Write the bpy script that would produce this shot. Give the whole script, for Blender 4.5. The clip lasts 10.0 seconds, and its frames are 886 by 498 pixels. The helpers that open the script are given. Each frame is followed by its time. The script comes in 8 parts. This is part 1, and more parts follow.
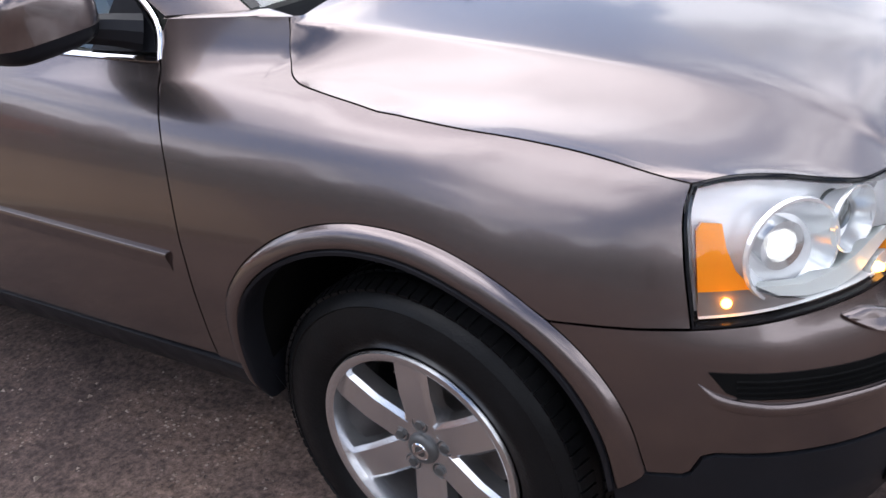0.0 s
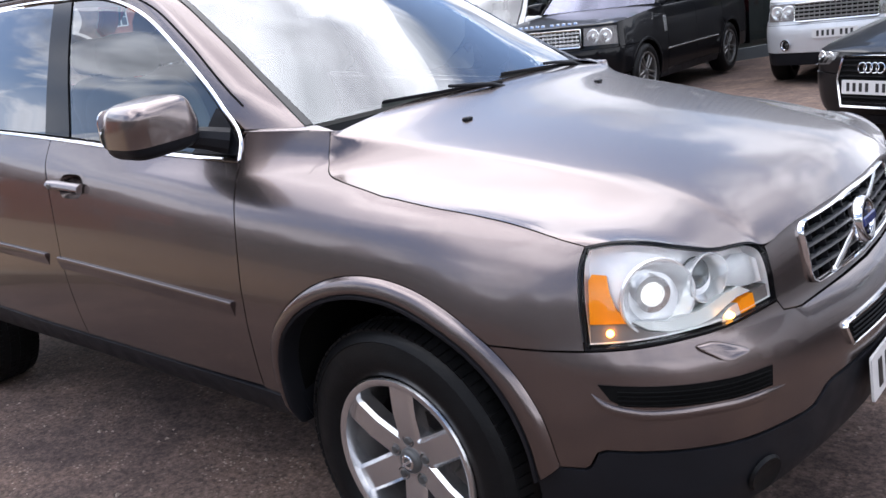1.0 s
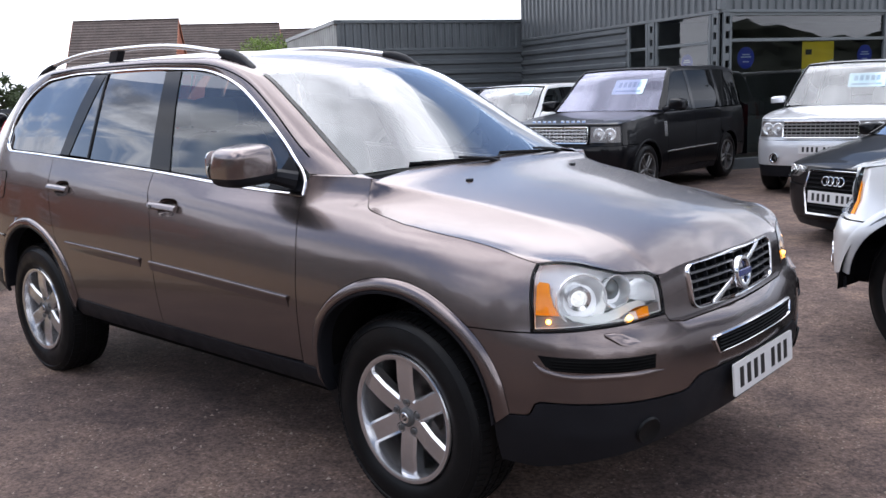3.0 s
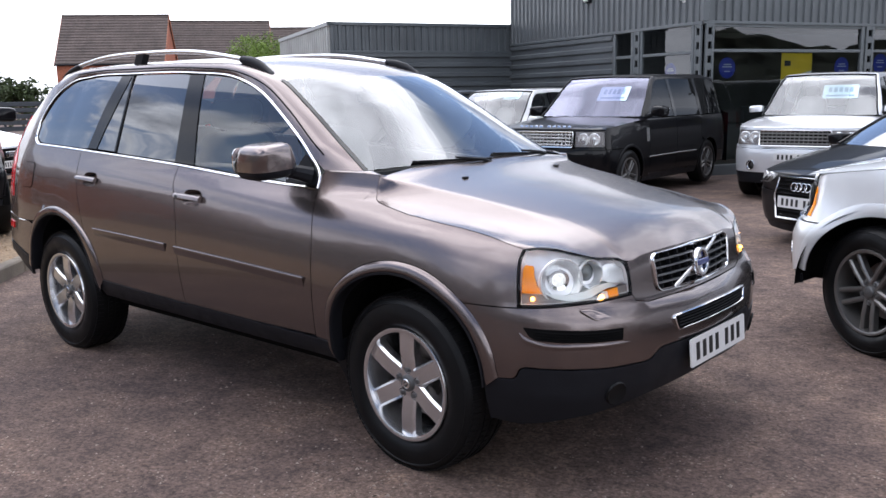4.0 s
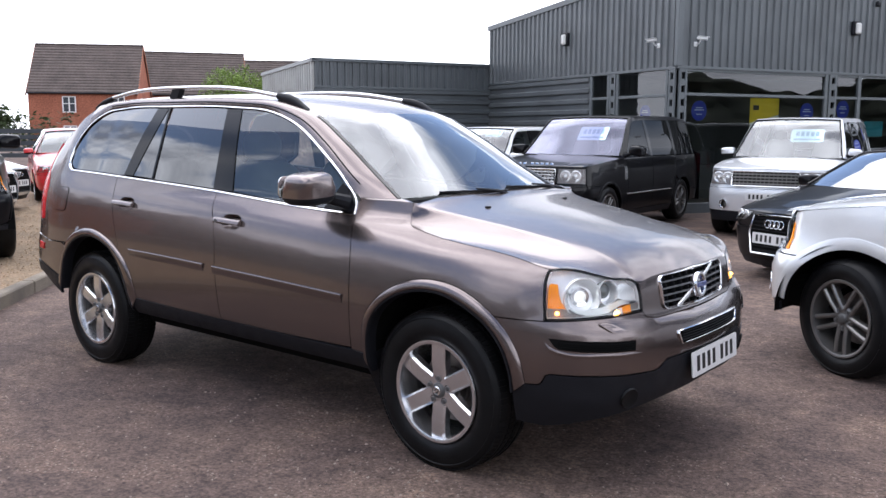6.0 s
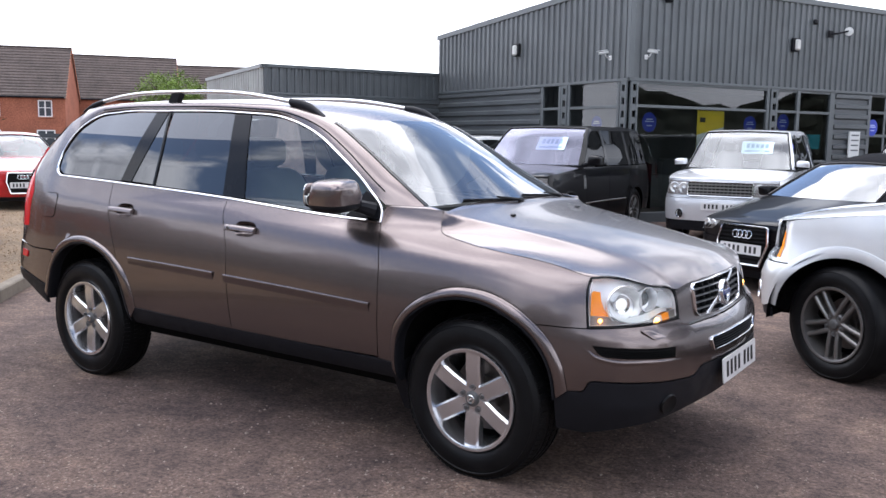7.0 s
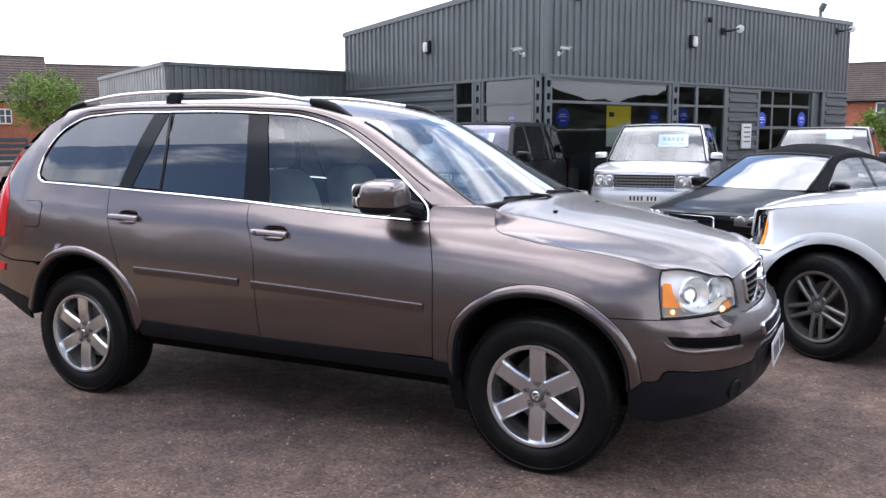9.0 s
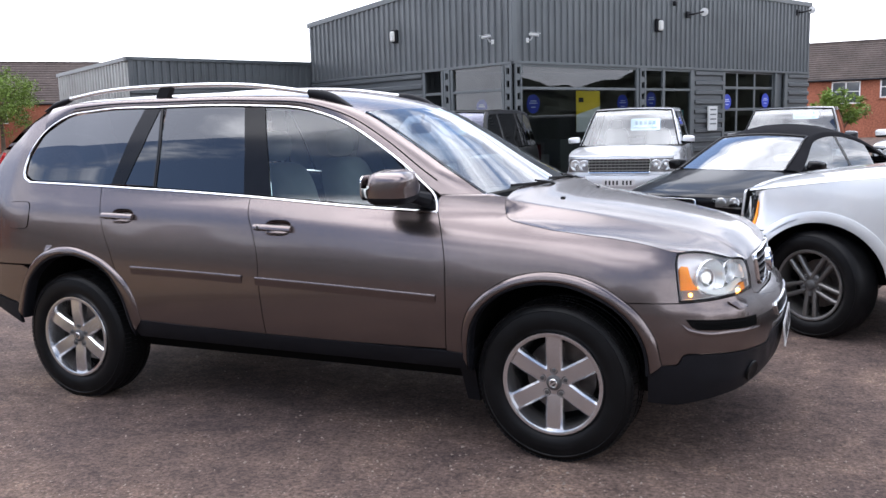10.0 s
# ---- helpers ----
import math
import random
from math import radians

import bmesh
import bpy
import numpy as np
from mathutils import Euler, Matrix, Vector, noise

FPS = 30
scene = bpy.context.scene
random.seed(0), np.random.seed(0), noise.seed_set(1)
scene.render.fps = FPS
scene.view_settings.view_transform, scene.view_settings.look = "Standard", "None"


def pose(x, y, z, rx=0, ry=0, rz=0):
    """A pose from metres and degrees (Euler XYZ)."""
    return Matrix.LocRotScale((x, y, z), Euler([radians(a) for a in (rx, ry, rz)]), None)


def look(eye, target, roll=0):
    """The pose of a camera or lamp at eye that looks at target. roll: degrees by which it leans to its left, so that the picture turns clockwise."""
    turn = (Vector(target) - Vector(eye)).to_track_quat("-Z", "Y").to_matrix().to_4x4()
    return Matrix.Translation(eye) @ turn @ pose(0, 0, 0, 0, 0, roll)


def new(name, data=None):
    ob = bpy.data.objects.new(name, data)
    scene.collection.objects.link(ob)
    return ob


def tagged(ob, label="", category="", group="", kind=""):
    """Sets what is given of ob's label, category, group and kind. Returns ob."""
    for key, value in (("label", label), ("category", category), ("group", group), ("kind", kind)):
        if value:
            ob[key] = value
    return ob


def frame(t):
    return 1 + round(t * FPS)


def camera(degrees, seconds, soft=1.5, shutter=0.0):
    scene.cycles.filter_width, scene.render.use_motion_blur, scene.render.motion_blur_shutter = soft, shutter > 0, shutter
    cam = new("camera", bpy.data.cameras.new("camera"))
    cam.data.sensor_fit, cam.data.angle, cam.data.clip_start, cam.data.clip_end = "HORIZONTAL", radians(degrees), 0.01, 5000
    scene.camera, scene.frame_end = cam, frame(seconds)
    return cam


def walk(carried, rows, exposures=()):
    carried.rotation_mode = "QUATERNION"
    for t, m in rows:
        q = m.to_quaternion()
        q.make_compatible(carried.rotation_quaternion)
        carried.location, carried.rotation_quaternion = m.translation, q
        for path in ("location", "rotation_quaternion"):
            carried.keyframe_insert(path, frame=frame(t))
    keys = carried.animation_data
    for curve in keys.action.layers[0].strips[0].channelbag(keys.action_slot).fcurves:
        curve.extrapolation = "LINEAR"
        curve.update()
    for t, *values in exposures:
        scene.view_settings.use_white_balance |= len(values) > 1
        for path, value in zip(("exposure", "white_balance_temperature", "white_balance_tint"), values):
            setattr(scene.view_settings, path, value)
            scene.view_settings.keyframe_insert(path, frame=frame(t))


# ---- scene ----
cam = camera(54.2, 10.0)
PATH = [
    (0, (0.907, -1.924, 1.45), (-0.174, -0.476, 0.593), -8.2),
    (0.5, (1.149, -2.113, 1.388), (-0.029, -0.663, 0.676), -7.2),
    (1, (1.43, -2.241, 1.466), (0.147, -0.807, 0.922), -7.3),
    (1.5, (1.59, -2.368, 1.524), (0.262, -0.932, 1.105), -5.3),
    (2, (1.729, -2.584, 1.509), (0.399, -1.127, 1.183), -3.0),
    (2.5, (1.86, -2.764, 1.511), (0.545, -1.295, 1.177), -2.0),
    (3, (2.05, -2.929, 1.485), (0.737, -1.464, 1.129), -2.2),
    (4.5, (2.391, -3.465, 1.524), (1.111, -1.966, 1.186), -0.5),
    (5, (2.442, -3.579, 1.523), (1.157, -2.078, 1.216), -0.4),
    (5.5, (2.442, -3.673, 1.527), (1.165, -2.161, 1.238), -0.2),
    (7, (1.995, -4.053, 1.516), (0.88, -2.412, 1.262), 0.8),
    (7.5, (1.817, -4.159, 1.522), (0.761, -2.48, 1.266), 0.8),
    (8, (1.595, -4.276, 1.518), (0.612, -2.553, 1.259), 1.0),
    (8.5, (1.442, -4.378, 1.522), (0.511, -2.627, 1.263), 0.7),
    (9, (1.302, -4.433, 1.517), (0.419, -2.657, 1.258), -0.1),
    (9.5, (1.177, -4.48, 1.518), (0.339, -2.684, 1.251), -0.7),
    (10, (1.087, -4.483, 1.516), (0.28, -2.676, 1.232), -1.5),
]
walk(cam, [(t, look(eye, target, roll)) for t, eye, target, roll in PATH], [(0.0, 0.72, 6180.0, 13.0), (1.0, 0.74, 6180.0, 13.0), (2.2, 0.54, 6180.0, 13.0), (3.2, 0.46, 6180.0, 13.0), (5.0, 0.56, 6180.0, 13.0), (10.0, 0.65, 6180.0, 13.0)])

# ---- light: a bright sky of broken cloud, the sun behind thin cloud ----
SUN_TURN, SUN_RISE = radians(165), radians(60)      # where the sun stands: turn from +x, height
world = bpy.data.worlds.new("sky")
scene.world = world
world.use_nodes = True
wt = world.node_tree
wt.nodes.clear()


def wnode(kind, **values):
    n = wt.nodes.new(kind)
    for key, value in values.items():
        n.inputs[key].default_value = value
    return n


sky_tex = wnode("ShaderNodeTexSky")
sky_tex.sky_type, sky_tex.sun_disc = "NISHITA", False
sky_tex.sun_elevation, sky_tex.sun_rotation = SUN_RISE, math.pi / 2 - SUN_TURN
coord = wnode("ShaderNodeTexCoord")
split = wnode("ShaderNodeSeparateXYZ")
wt.links.new(coord.outputs["Generated"], split.inputs[0])
lift = wt.nodes.new("ShaderNodeMath")
lift.operation = "MAXIMUM"
lift.inputs[1].default_value = 0.0
wt.links.new(split.outputs["Z"], lift.inputs[0])
deep = wt.nodes.new("ShaderNodeMath")
deep.operation = "ADD"
deep.inputs[1].default_value = 0.22
wt.links.new(lift.outputs[0], deep.inputs[0])
flat_dir = wt.nodes.new("ShaderNodeVectorMath")
flat_dir.operation = "DIVIDE"
spread = wt.nodes.new("ShaderNodeCombineXYZ")
for k in range(3):
    wt.links.new(deep.outputs[0], spread.inputs[k])
wt.links.new(coord.outputs["Generated"], flat_dir.inputs[0])
wt.links.new(spread.outputs[0], flat_dir.inputs[1])
cloud = wnode("ShaderNodeTexNoise", Scale=1.55, Detail=9.0, Roughness=0.58, Distortion=0.35)
drift = wt.nodes.new("ShaderNodeVectorMath")
drift.inputs[1].default_value = (28.5, 25.3, 15.1)
wt.links.new(flat_dir.outputs[0], drift.inputs[0])
wt.links.new(drift.outputs[0], cloud.inputs["Vector"])
cover = wt.nodes.new("ShaderNodeMapRange")
cover.interpolation_type = "SMOOTHSTEP"
cover.inputs["From Min"].default_value, cover.inputs["From Max"].default_value = 0.43, 0.54
wt.links.new(cloud.outputs["Fac"], cover.inputs["Value"])
body = wnode("ShaderNodeTexNoise", Scale=2.6, Detail=7.0, Roughness=0.6, Distortion=0.2)
wt.links.new(drift.outputs[0], body.inputs["Vector"])
shade = wt.nodes.new("ShaderNodeValToRGB")
shade.color_ramp.elements[0].position, shade.color_ramp.elements[0].color = 0.38, (4.6, 4.9, 5.6, 1)
shade.color_ramp.elements[1].position, shade.color_ramp.elements[1].color = 0.61, (17.5, 17.7, 18.2, 1)
wt.links.new(body.outputs["Fac"], shade.inputs[0])
blend = wt.nodes.new("ShaderNodeMix")
blend.data_type = "RGBA"
low_sky = wt.nodes.new("ShaderNodeMapRange")         # cloud closes up towards the horizon
low_sky.interpolation_type = "SMOOTHSTEP"
low_sky.inputs["From Min"].default_value, low_sky.inputs["From Max"].default_value = 0.33, 0.14
wt.links.new(split.outputs["Z"], low_sky.inputs["Value"])
closed = wt.nodes.new("ShaderNodeMath")
closed.operation = "MAXIMUM"
wt.links.new(low_sky.outputs[0], closed.inputs[0])
wt.links.new(cover.outputs[0], closed.inputs[1])
wt.links.new(closed.outputs[0], blend.inputs["Factor"])
wt.links.new(sky_tex.outputs[0], blend.inputs["A"])
pale = wt.nodes.new("ShaderNodeMix")                 # and pales there
pale.data_type = "RGBA"
pale.inputs["B"].default_value = (16.8, 17.0, 17.7, 1)
veil = wt.nodes.new("ShaderNodeMath")
veil.operation = "MULTIPLY"
veil.inputs[1].default_value = 0.7
wt.links.new(low_sky.outputs[0], veil.inputs[0])
wt.links.new(veil.outputs[0], pale.inputs["Factor"])
rise = wt.nodes.new("ShaderNodeMapRange")            # an overcast sky is brightest overhead
rise.inputs["From Min"].default_value, rise.inputs["From Max"].default_value = 0.25, 0.90
rise.inputs["To Min"].default_value, rise.inputs["To Max"].default_value = 0.55, 1.30
wt.links.new(split.outputs["Z"], rise.inputs["Value"])
dome = wt.nodes.new("ShaderNodeVectorMath")
dome.operation = "SCALE"
wt.links.new(shade.outputs[0], dome.inputs[0])
wt.links.new(rise.outputs[0], dome.inputs["Scale"])
wt.links.new(dome.outputs[0], pale.inputs["A"])
wt.links.new(pale.outputs["Result"], blend.inputs["B"])
back = wnode("ShaderNodeBackground", Strength=0.15)
wt.links.new(blend.outputs["Result"], back.inputs["Color"])
wout = wt.nodes.new("ShaderNodeOutputWorld")
wt.links.new(back.outputs[0], wout.inputs["Surface"])

sun = new("sun", bpy.data.lights.new("sun", "SUN"))
sun.data.energy, sun.data.angle, sun.data.color = 1.4, radians(80), (1.0, 0.95, 0.88)
sun.matrix_world = look((0, 0, 30), (-30 * math.cos(SUN_RISE) * math.cos(SUN_TURN), -30 * math.cos(SUN_RISE) * math.sin(SUN_TURN), 30 - 30 * math.sin(SUN_RISE)))


# ---- materials ----
def mat(name, color, rough=0.5, metal=0.0, coat=0.0, vary=0.0, grain=0.0, scale=30.0, bump=0.0, bump_scale=200.0, rough_vary=0.0, spec=0.5, emit=None, dirt=None, detail=4.0):
    """A surface: base colour with blotches (vary at scale) and fine grain, roughness, relief; dirt: (colour, amount, scale)."""
    m = bpy.data.materials.new(name)
    m.use_nodes = True
    t = m.node_tree
    b = t.nodes["Principled BSDF"]
    b.inputs["Base Color"].default_value = (*color, 1)
    b.inputs["Roughness"].default_value = rough
    b.inputs["Metallic"].default_value = metal
    b.inputs["Specular IOR Level"].default_value = spec
    if coat:
        b.inputs["Coat Weight"].default_value = coat
        b.inputs["Coat Roughness"].default_value = 0.03
    if emit:
        b.inputs["Emission Color"].default_value = (*emit[0], 1)
        b.inputs["Emission Strength"].default_value = emit[1]
    tc = t.nodes.new("ShaderNodeTexCoord")

    def noise_node(sc, det=detail):
        n = t.nodes.new("ShaderNodeTexNoise")
        n.inputs["Scale"].default_value, n.inputs["Detail"].default_value = sc, det
        t.links.new(tc.outputs["Object"], n.inputs["Vector"])
        return n.outputs["Fac"]

    def ranged(src, lo, hi, a=0.3, z=0.7):
        r = t.nodes.new("ShaderNodeMapRange")
        r.inputs["From Min"].default_value, r.inputs["From Max"].default_value = a, z
        r.inputs["To Min"].default_value, r.inputs["To Max"].default_value = lo, hi
        t.links.new(src, r.inputs["Value"])
        return r.outputs[0]

    colour = None

    def scaled(fac):
        nonlocal colour
        mix = t.nodes.new("ShaderNodeVectorMath")
        mix.operation = "SCALE"
        if colour is None:
            mix.inputs[0].default_value = color
        else:
            t.links.new(colour, mix.inputs[0])
        t.links.new(fac, mix.inputs["Scale"])
        colour = mix.outputs[0]

    if vary:
        scaled(ranged(noise_node(scale), 1 - vary, 1 + vary))
    if grain:
        scaled(ranged(noise_node(bump_scale, 2.0), 1 - grain, 1 + grain))
    if dirt:
        mix = t.nodes.new("ShaderNodeMix")
        mix.data_type = "RGBA"
        t.links.new(ranged(noise_node(dirt[2], 6.0), 0, dirt[1], 0.45, 0.7), mix.inputs["Factor"])
        if colour is None:
            mix.inputs["A"].default_value = (*color, 1)
        else:
            t.links.new(colour, mix.inputs["A"])
        mix.inputs["B"].default_value = (*dirt[0], 1)
        colour = mix.outputs["Result"]
    if colour is not None:
        t.links.new(colour, b.inputs["Base Color"])
    if rough_vary:
        t.links.new(ranged(noise_node(scale * 1.7), max(rough - rough_vary, 0.02), min(rough + rough_vary, 1)), b.inputs["Roughness"])
    if bump:
        bp = t.nodes.new("ShaderNodeBump")
        bp.inputs["Strength"].default_value = 1.0
        bp.inputs["Distance"].default_value = bump
        t.links.new(noise_node(bump_scale, 3.0), bp.inputs["Height"])
        t.links.new(bp.outputs[0], b.inputs["Normal"])
    return m


def paint(name, color, metal=0.55, rough=0.38, coat=1.0, haze=0.03):
    """Car lacquer: a flaked base under a clear coat."""
    m = mat(name, color, rough, metal, coat=coat, vary=0.05, scale=3.0, grain=0.10, bump_scale=900.0, spec=0.3)
    m.node_tree.nodes["Principled BSDF"].inputs["Coat Roughness"].default_value = haze
    return m


def glass(name, tint, strength=1.0, rough=0.0, gloss=(0.95, 0.97, 1.0)):
    """Thin glazing: tinted see-through with a mirror-like gloss that grows at a slant."""
    m = bpy.data.materials.new(name)
    m.use_nodes = True
    t = m.node_tree
    t.nodes.clear()
    o = t.nodes.new("ShaderNodeOutputMaterial")
    mix = t.nodes.new("ShaderNodeMixShader")
    fr = t.nodes.new("ShaderNodeFresnel")
    fr.inputs["IOR"].default_value = 1.55
    up = t.nodes.new("ShaderNodeMath")
    up.operation, up.use_clamp = "MULTIPLY", True
    up.inputs[1].default_value = strength
    t.links.new(fr.outputs[0], up.inputs[0])
    a, b = t.nodes.new("ShaderNodeBsdfTransparent"), t.nodes.new("ShaderNodeBsdfGlossy")
    a.inputs["Color"].default_value = (*tint, 1)
    b.inputs["Color"].default_value, b.inputs["Roughness"].default_value = (*gloss, 1), rough
    t.links.new(up.outputs[0], mix.inputs[0])
    t.links.new(a.outputs[0], mix.inputs[1])
    t.links.new(b.outputs[0], mix.inputs[2])
    t.links.new(mix.outputs[0], o.inputs[0])
    return m


BRONZE = paint("bronze_lacquer", (0.168, 0.139, 0.134), 0.96, 0.27, 0.55, 0.06)
SILVER = paint("silver_lacquer", (0.68, 0.69, 0.71), 0.6, 0.38)
PALE_SILVER = paint("pale_silver_lacquer", (0.68, 0.69, 0.69), 0.5, 0.40)
BLACK_PAINT = paint("black_lacquer", (0.004, 0.004, 0.005), 0.0, 0.3, 0.32)
BLACK_PAINT.node_tree.nodes["Principled BSDF"].inputs["Specular IOR Level"].default_value = 0.05
GREY_PAINT = paint("dark_grey_lacquer", (0.035, 0.037, 0.042), 0.4, 0.35)
RED_PAINT = paint("red_lacquer", (0.50, 0.015, 0.02), 0.0, 0.35)
WHITE_PAINT = paint("white_lacquer", (0.72, 0.72, 0.71), 0.0, 0.4)
CHROME = mat("chrome", (0.78, 0.78, 0.79), 0.08, 1.0, vary=0.05, scale=20)
SATIN = mat("satin_aluminium", (0.72, 0.72, 0.72), 0.26, 1.0, vary=0.06, scale=25)
ALLOY = mat("painted_alloy", (0.66, 0.66, 0.67), 0.24, 0.95, coat=0.3, vary=0.02, scale=9)
DARK_ALLOY = mat("sooty_alloy", (0.10, 0.10, 0.10), 0.5, 0.6, vary=0.2, scale=30)
GREY_ALLOY = mat("grey_alloy", (0.15, 0.145, 0.14), 0.38, 0.7, coat=0.3, vary=0.06, scale=18)
RUBBER = mat("tyre_rubber", (0.006, 0.006, 0.0064), 0.42, vary=0.25, scale=9, grain=0.15, bump=0.0006, bump_scale=160, rough_vary=0.1, spec=0.14)
PLASTIC = mat("dark_plastic", (0.010, 0.0105, 0.013), 0.45, spec=0.15, vary=0.12, scale=8, bump=0.0003, bump_scale=500, rough_vary=0.08)
GLOSS_BLACK = mat("gloss_black", (0.008, 0.008, 0.009), 0.15, spec=0.2, vary=0.1, scale=10)
# near-black of tubs, backings and joints; in slots and below sills it paints shade
CAVITY = mat("cavity_black", (0.005, 0.005, 0.005), 0.9, vary=0.2, scale=12, spec=0.04)
DISC = mat("brake_disc", (0.16, 0.14, 0.13), 0.45, 0.8, vary=0.25, scale=20)
AMBER = mat("amber_lens", (0.95, 0.30, 0.004), 0.25, spec=0.2, coat=0.15, vary=0.08, scale=25)
RED_LENS = mat("red_lens", (0.52, 0.006, 0.010), 0.16, spec=0.3, coat=0.25, vary=0.1, scale=18)
CLEAR_LENS = glass("clear_lens", (0.97, 0.98, 0.98), 0.55)
REFLECTOR = mat("lamp_reflector", (0.94, 0.95, 0.95), 0.14, 0.6, vary=0.05, scale=20)
LAMP_WHITE = mat("lamp_housing", (0.94, 0.93, 0.93), 0.2, 0.2, vary=0.08, scale=14)
BULB = mat("projector_glass", (0.10, 0.11, 0.11), 0.05, 0.3, vary=0.05, scale=30)
LAMP_GREY = mat("lamp_foot_grey", (0.16, 0.14, 0.13), 0.3, vary=0.1, scale=20)
LAMP_FROST = mat("frosted_lamp_shelf", (0.70, 0.72, 0.69), 0.35, 0.2, vary=0.06, scale=16)
BULB_ON = mat("projector_lens", (0.62, 0.65, 0.66), 0.06, 0.7, coat=1.0, vary=0.3, scale=60, emit=((1.0, 0.98, 0.92), 0.5))
GRILLE_GREY = mat("grille_grey", (0.17, 0.17, 0.175), 0.30, 0.6, vary=0.1, scale=20)
LAMP_ON = mat("lit_bulb", (1, 0.6, 0.2), 0.4, emit=((1.0, 0.42, 0.06), 9.0))
WINDSCREEN = glass("windscreen_glass", (0.74, 0.81, 0.79), 1.75)
FAR_SCREEN = glass("bright_windscreen", (0.74, 0.81, 0.79), 2.2)
SIDE_GLASS = glass("side_glass", (0.66, 0.77, 0.76), 1.5)
PRIVACY = glass("privacy_glass", (0.030, 0.033, 0.037), 1.8)
SEAT_CLOTH = mat("pale_leather", (0.30, 0.28, 0.25), 0.55, vary=0.08, scale=6, bump=0.0004, bump_scale=300)
CABIN = mat("cabin_trim", (0.05, 0.05, 0.052), 0.6, vary=0.1, scale=8)
HEADLINER = mat("headliner", (0.33, 0.32, 0.30), 0.9, vary=0.05, scale=10)
PLATE_WHITE = mat("plate_white", (0.62, 0.61, 0.60), 0.35, vary=0.04, scale=30)
PLATE_BLACK = mat("plate_ink", (0.015, 0.015, 0.015), 0.45)
BADGE_BLUE = mat("badge_blue", (0.02, 0.035, 0.16), 0.25, 0.2, coat=0.6)


# ---- building tools ----
class Geo:
    """Collects vertices and faces of one mesh."""

    def __init__(self):
        self.v, self.f, self.m, self.slot = [], [], [], 0

    def add(self, verts, faces, at=None):
        base = len(self.v)
        for p in verts:
            p = Vector(p)
            self.v.append(tuple(at @ p if at is not None else p))
        for f in faces:
            self.f.append(tuple(base + i for i in f))
            self.m.append(self.slot)
        return self

    def box(self, c, s, b=0.0, at=None):
        """A box round c of size s, its edges cut by b."""
        hx, hy, hz = s[0] / 2, s[1] / 2, s[2] / 2
        if b <= 0:
            vs = [(c[0] + i * hx, c[1] + j * hy, c[2] + k * hz) for i in (-1, 1) for j in (-1, 1) for k in (-1, 1)]
            return self.add(vs, [(0, 1, 3, 2), (4, 6, 7, 5), (0, 4, 5, 1), (2, 3, 7, 6), (0, 2, 6, 4), (1, 5, 7, 3)], at)
        b = min(b, hx * 0.98, hy * 0.98, hz * 0.98)
        vs, idx = [], {}
        for i in (-1, 1):
            for j in (-1, 1):
                for k in (-1, 1):
                    for n, q in enumerate(((hx, hy - b, hz - b), (hx - b, hy, hz - b), (hx - b, hy - b, hz))):
                        idx[i, j, k, n] = len(vs)
                        vs.append((c[0] + i * q[0], c[1] + j * q[1], c[2] + k * q[2]))
        fs = []
        for s1 in (-1, 1):
            o = [(-1, -1), (1, -1), (1, 1), (-1, 1)][::s1]
            fs.append([idx[s1, a, d, 0] for a, d in o])
            fs.append([idx[d, s1, a, 1] for a, d in o])
            fs.append([idx[a, d, s1, 2] for a, d in o])
        for a in (-1, 1):
            for d in (-1, 1):
                w = [idx[a, d, -1, 0], idx[a, d, 1, 0], idx[a, d, 1, 1], idx[a, d, -1, 1]]
                fs.append(w if a * d < 0 else w[::-1])
                w = [idx[-1, a, d, 1], idx[1, a, d, 1], idx[1, a, d, 2], idx[-1, a, d, 2]]
                fs.append(w if a * d < 0 else w[::-1])
                w = [idx[a, -1, d, 0], idx[a, -1, d, 2], idx[a, 1, d, 2], idx[a, 1, d, 0]]
                fs.append(w if a * d < 0 else w[::-1])
        for i in (-1, 1):
            for j in (-1, 1):
                for k in (-1, 1):
                    w = [idx[i, j, k, 0], idx[i, j, k, 1], idx[i, j, k, 2]]
                    fs.append(w if i * j * k > 0 else w[::-1])
        return self.add(vs, fs, at)

    def grid(self, p, closed_u=False, closed_v=False, flip=False, at=None):
        """A sheet through an array of places p[i][j]."""
        n, m = len(p), len(p[0])
        vs = [q for row in p for q in row]
        fs = []
        for i in range(n if closed_u else n - 1):
            for j in range(m if closed_v else m - 1):
                a, b_, c, d = i * m + j, ((i + 1) % n) * m + j, ((i + 1) % n) * m + (j + 1) % m, i * m + (j + 1) % m
                fs.append((a, d, c, b_) if flip else (a, b_, c, d))
        return self.add(vs, fs, at)

    def rings(self, rings, caps=True, at=None, flip=False):
        """Closed rings joined one after the other."""
        n = len(rings[0])
        self.grid(rings, closed_v=True, flip=flip, at=at)
        base = len(self.v) - n * len(rings)
        if caps:
            a, z = [base + i for i in range(n)], [base + n * (len(rings) - 1) + i for i in range(n)]
            for f in ((a, z[::-1]) if not flip else (a[::-1], z)):
                self.f.append(tuple(f))
                self.m.append(self.slot)
        return self

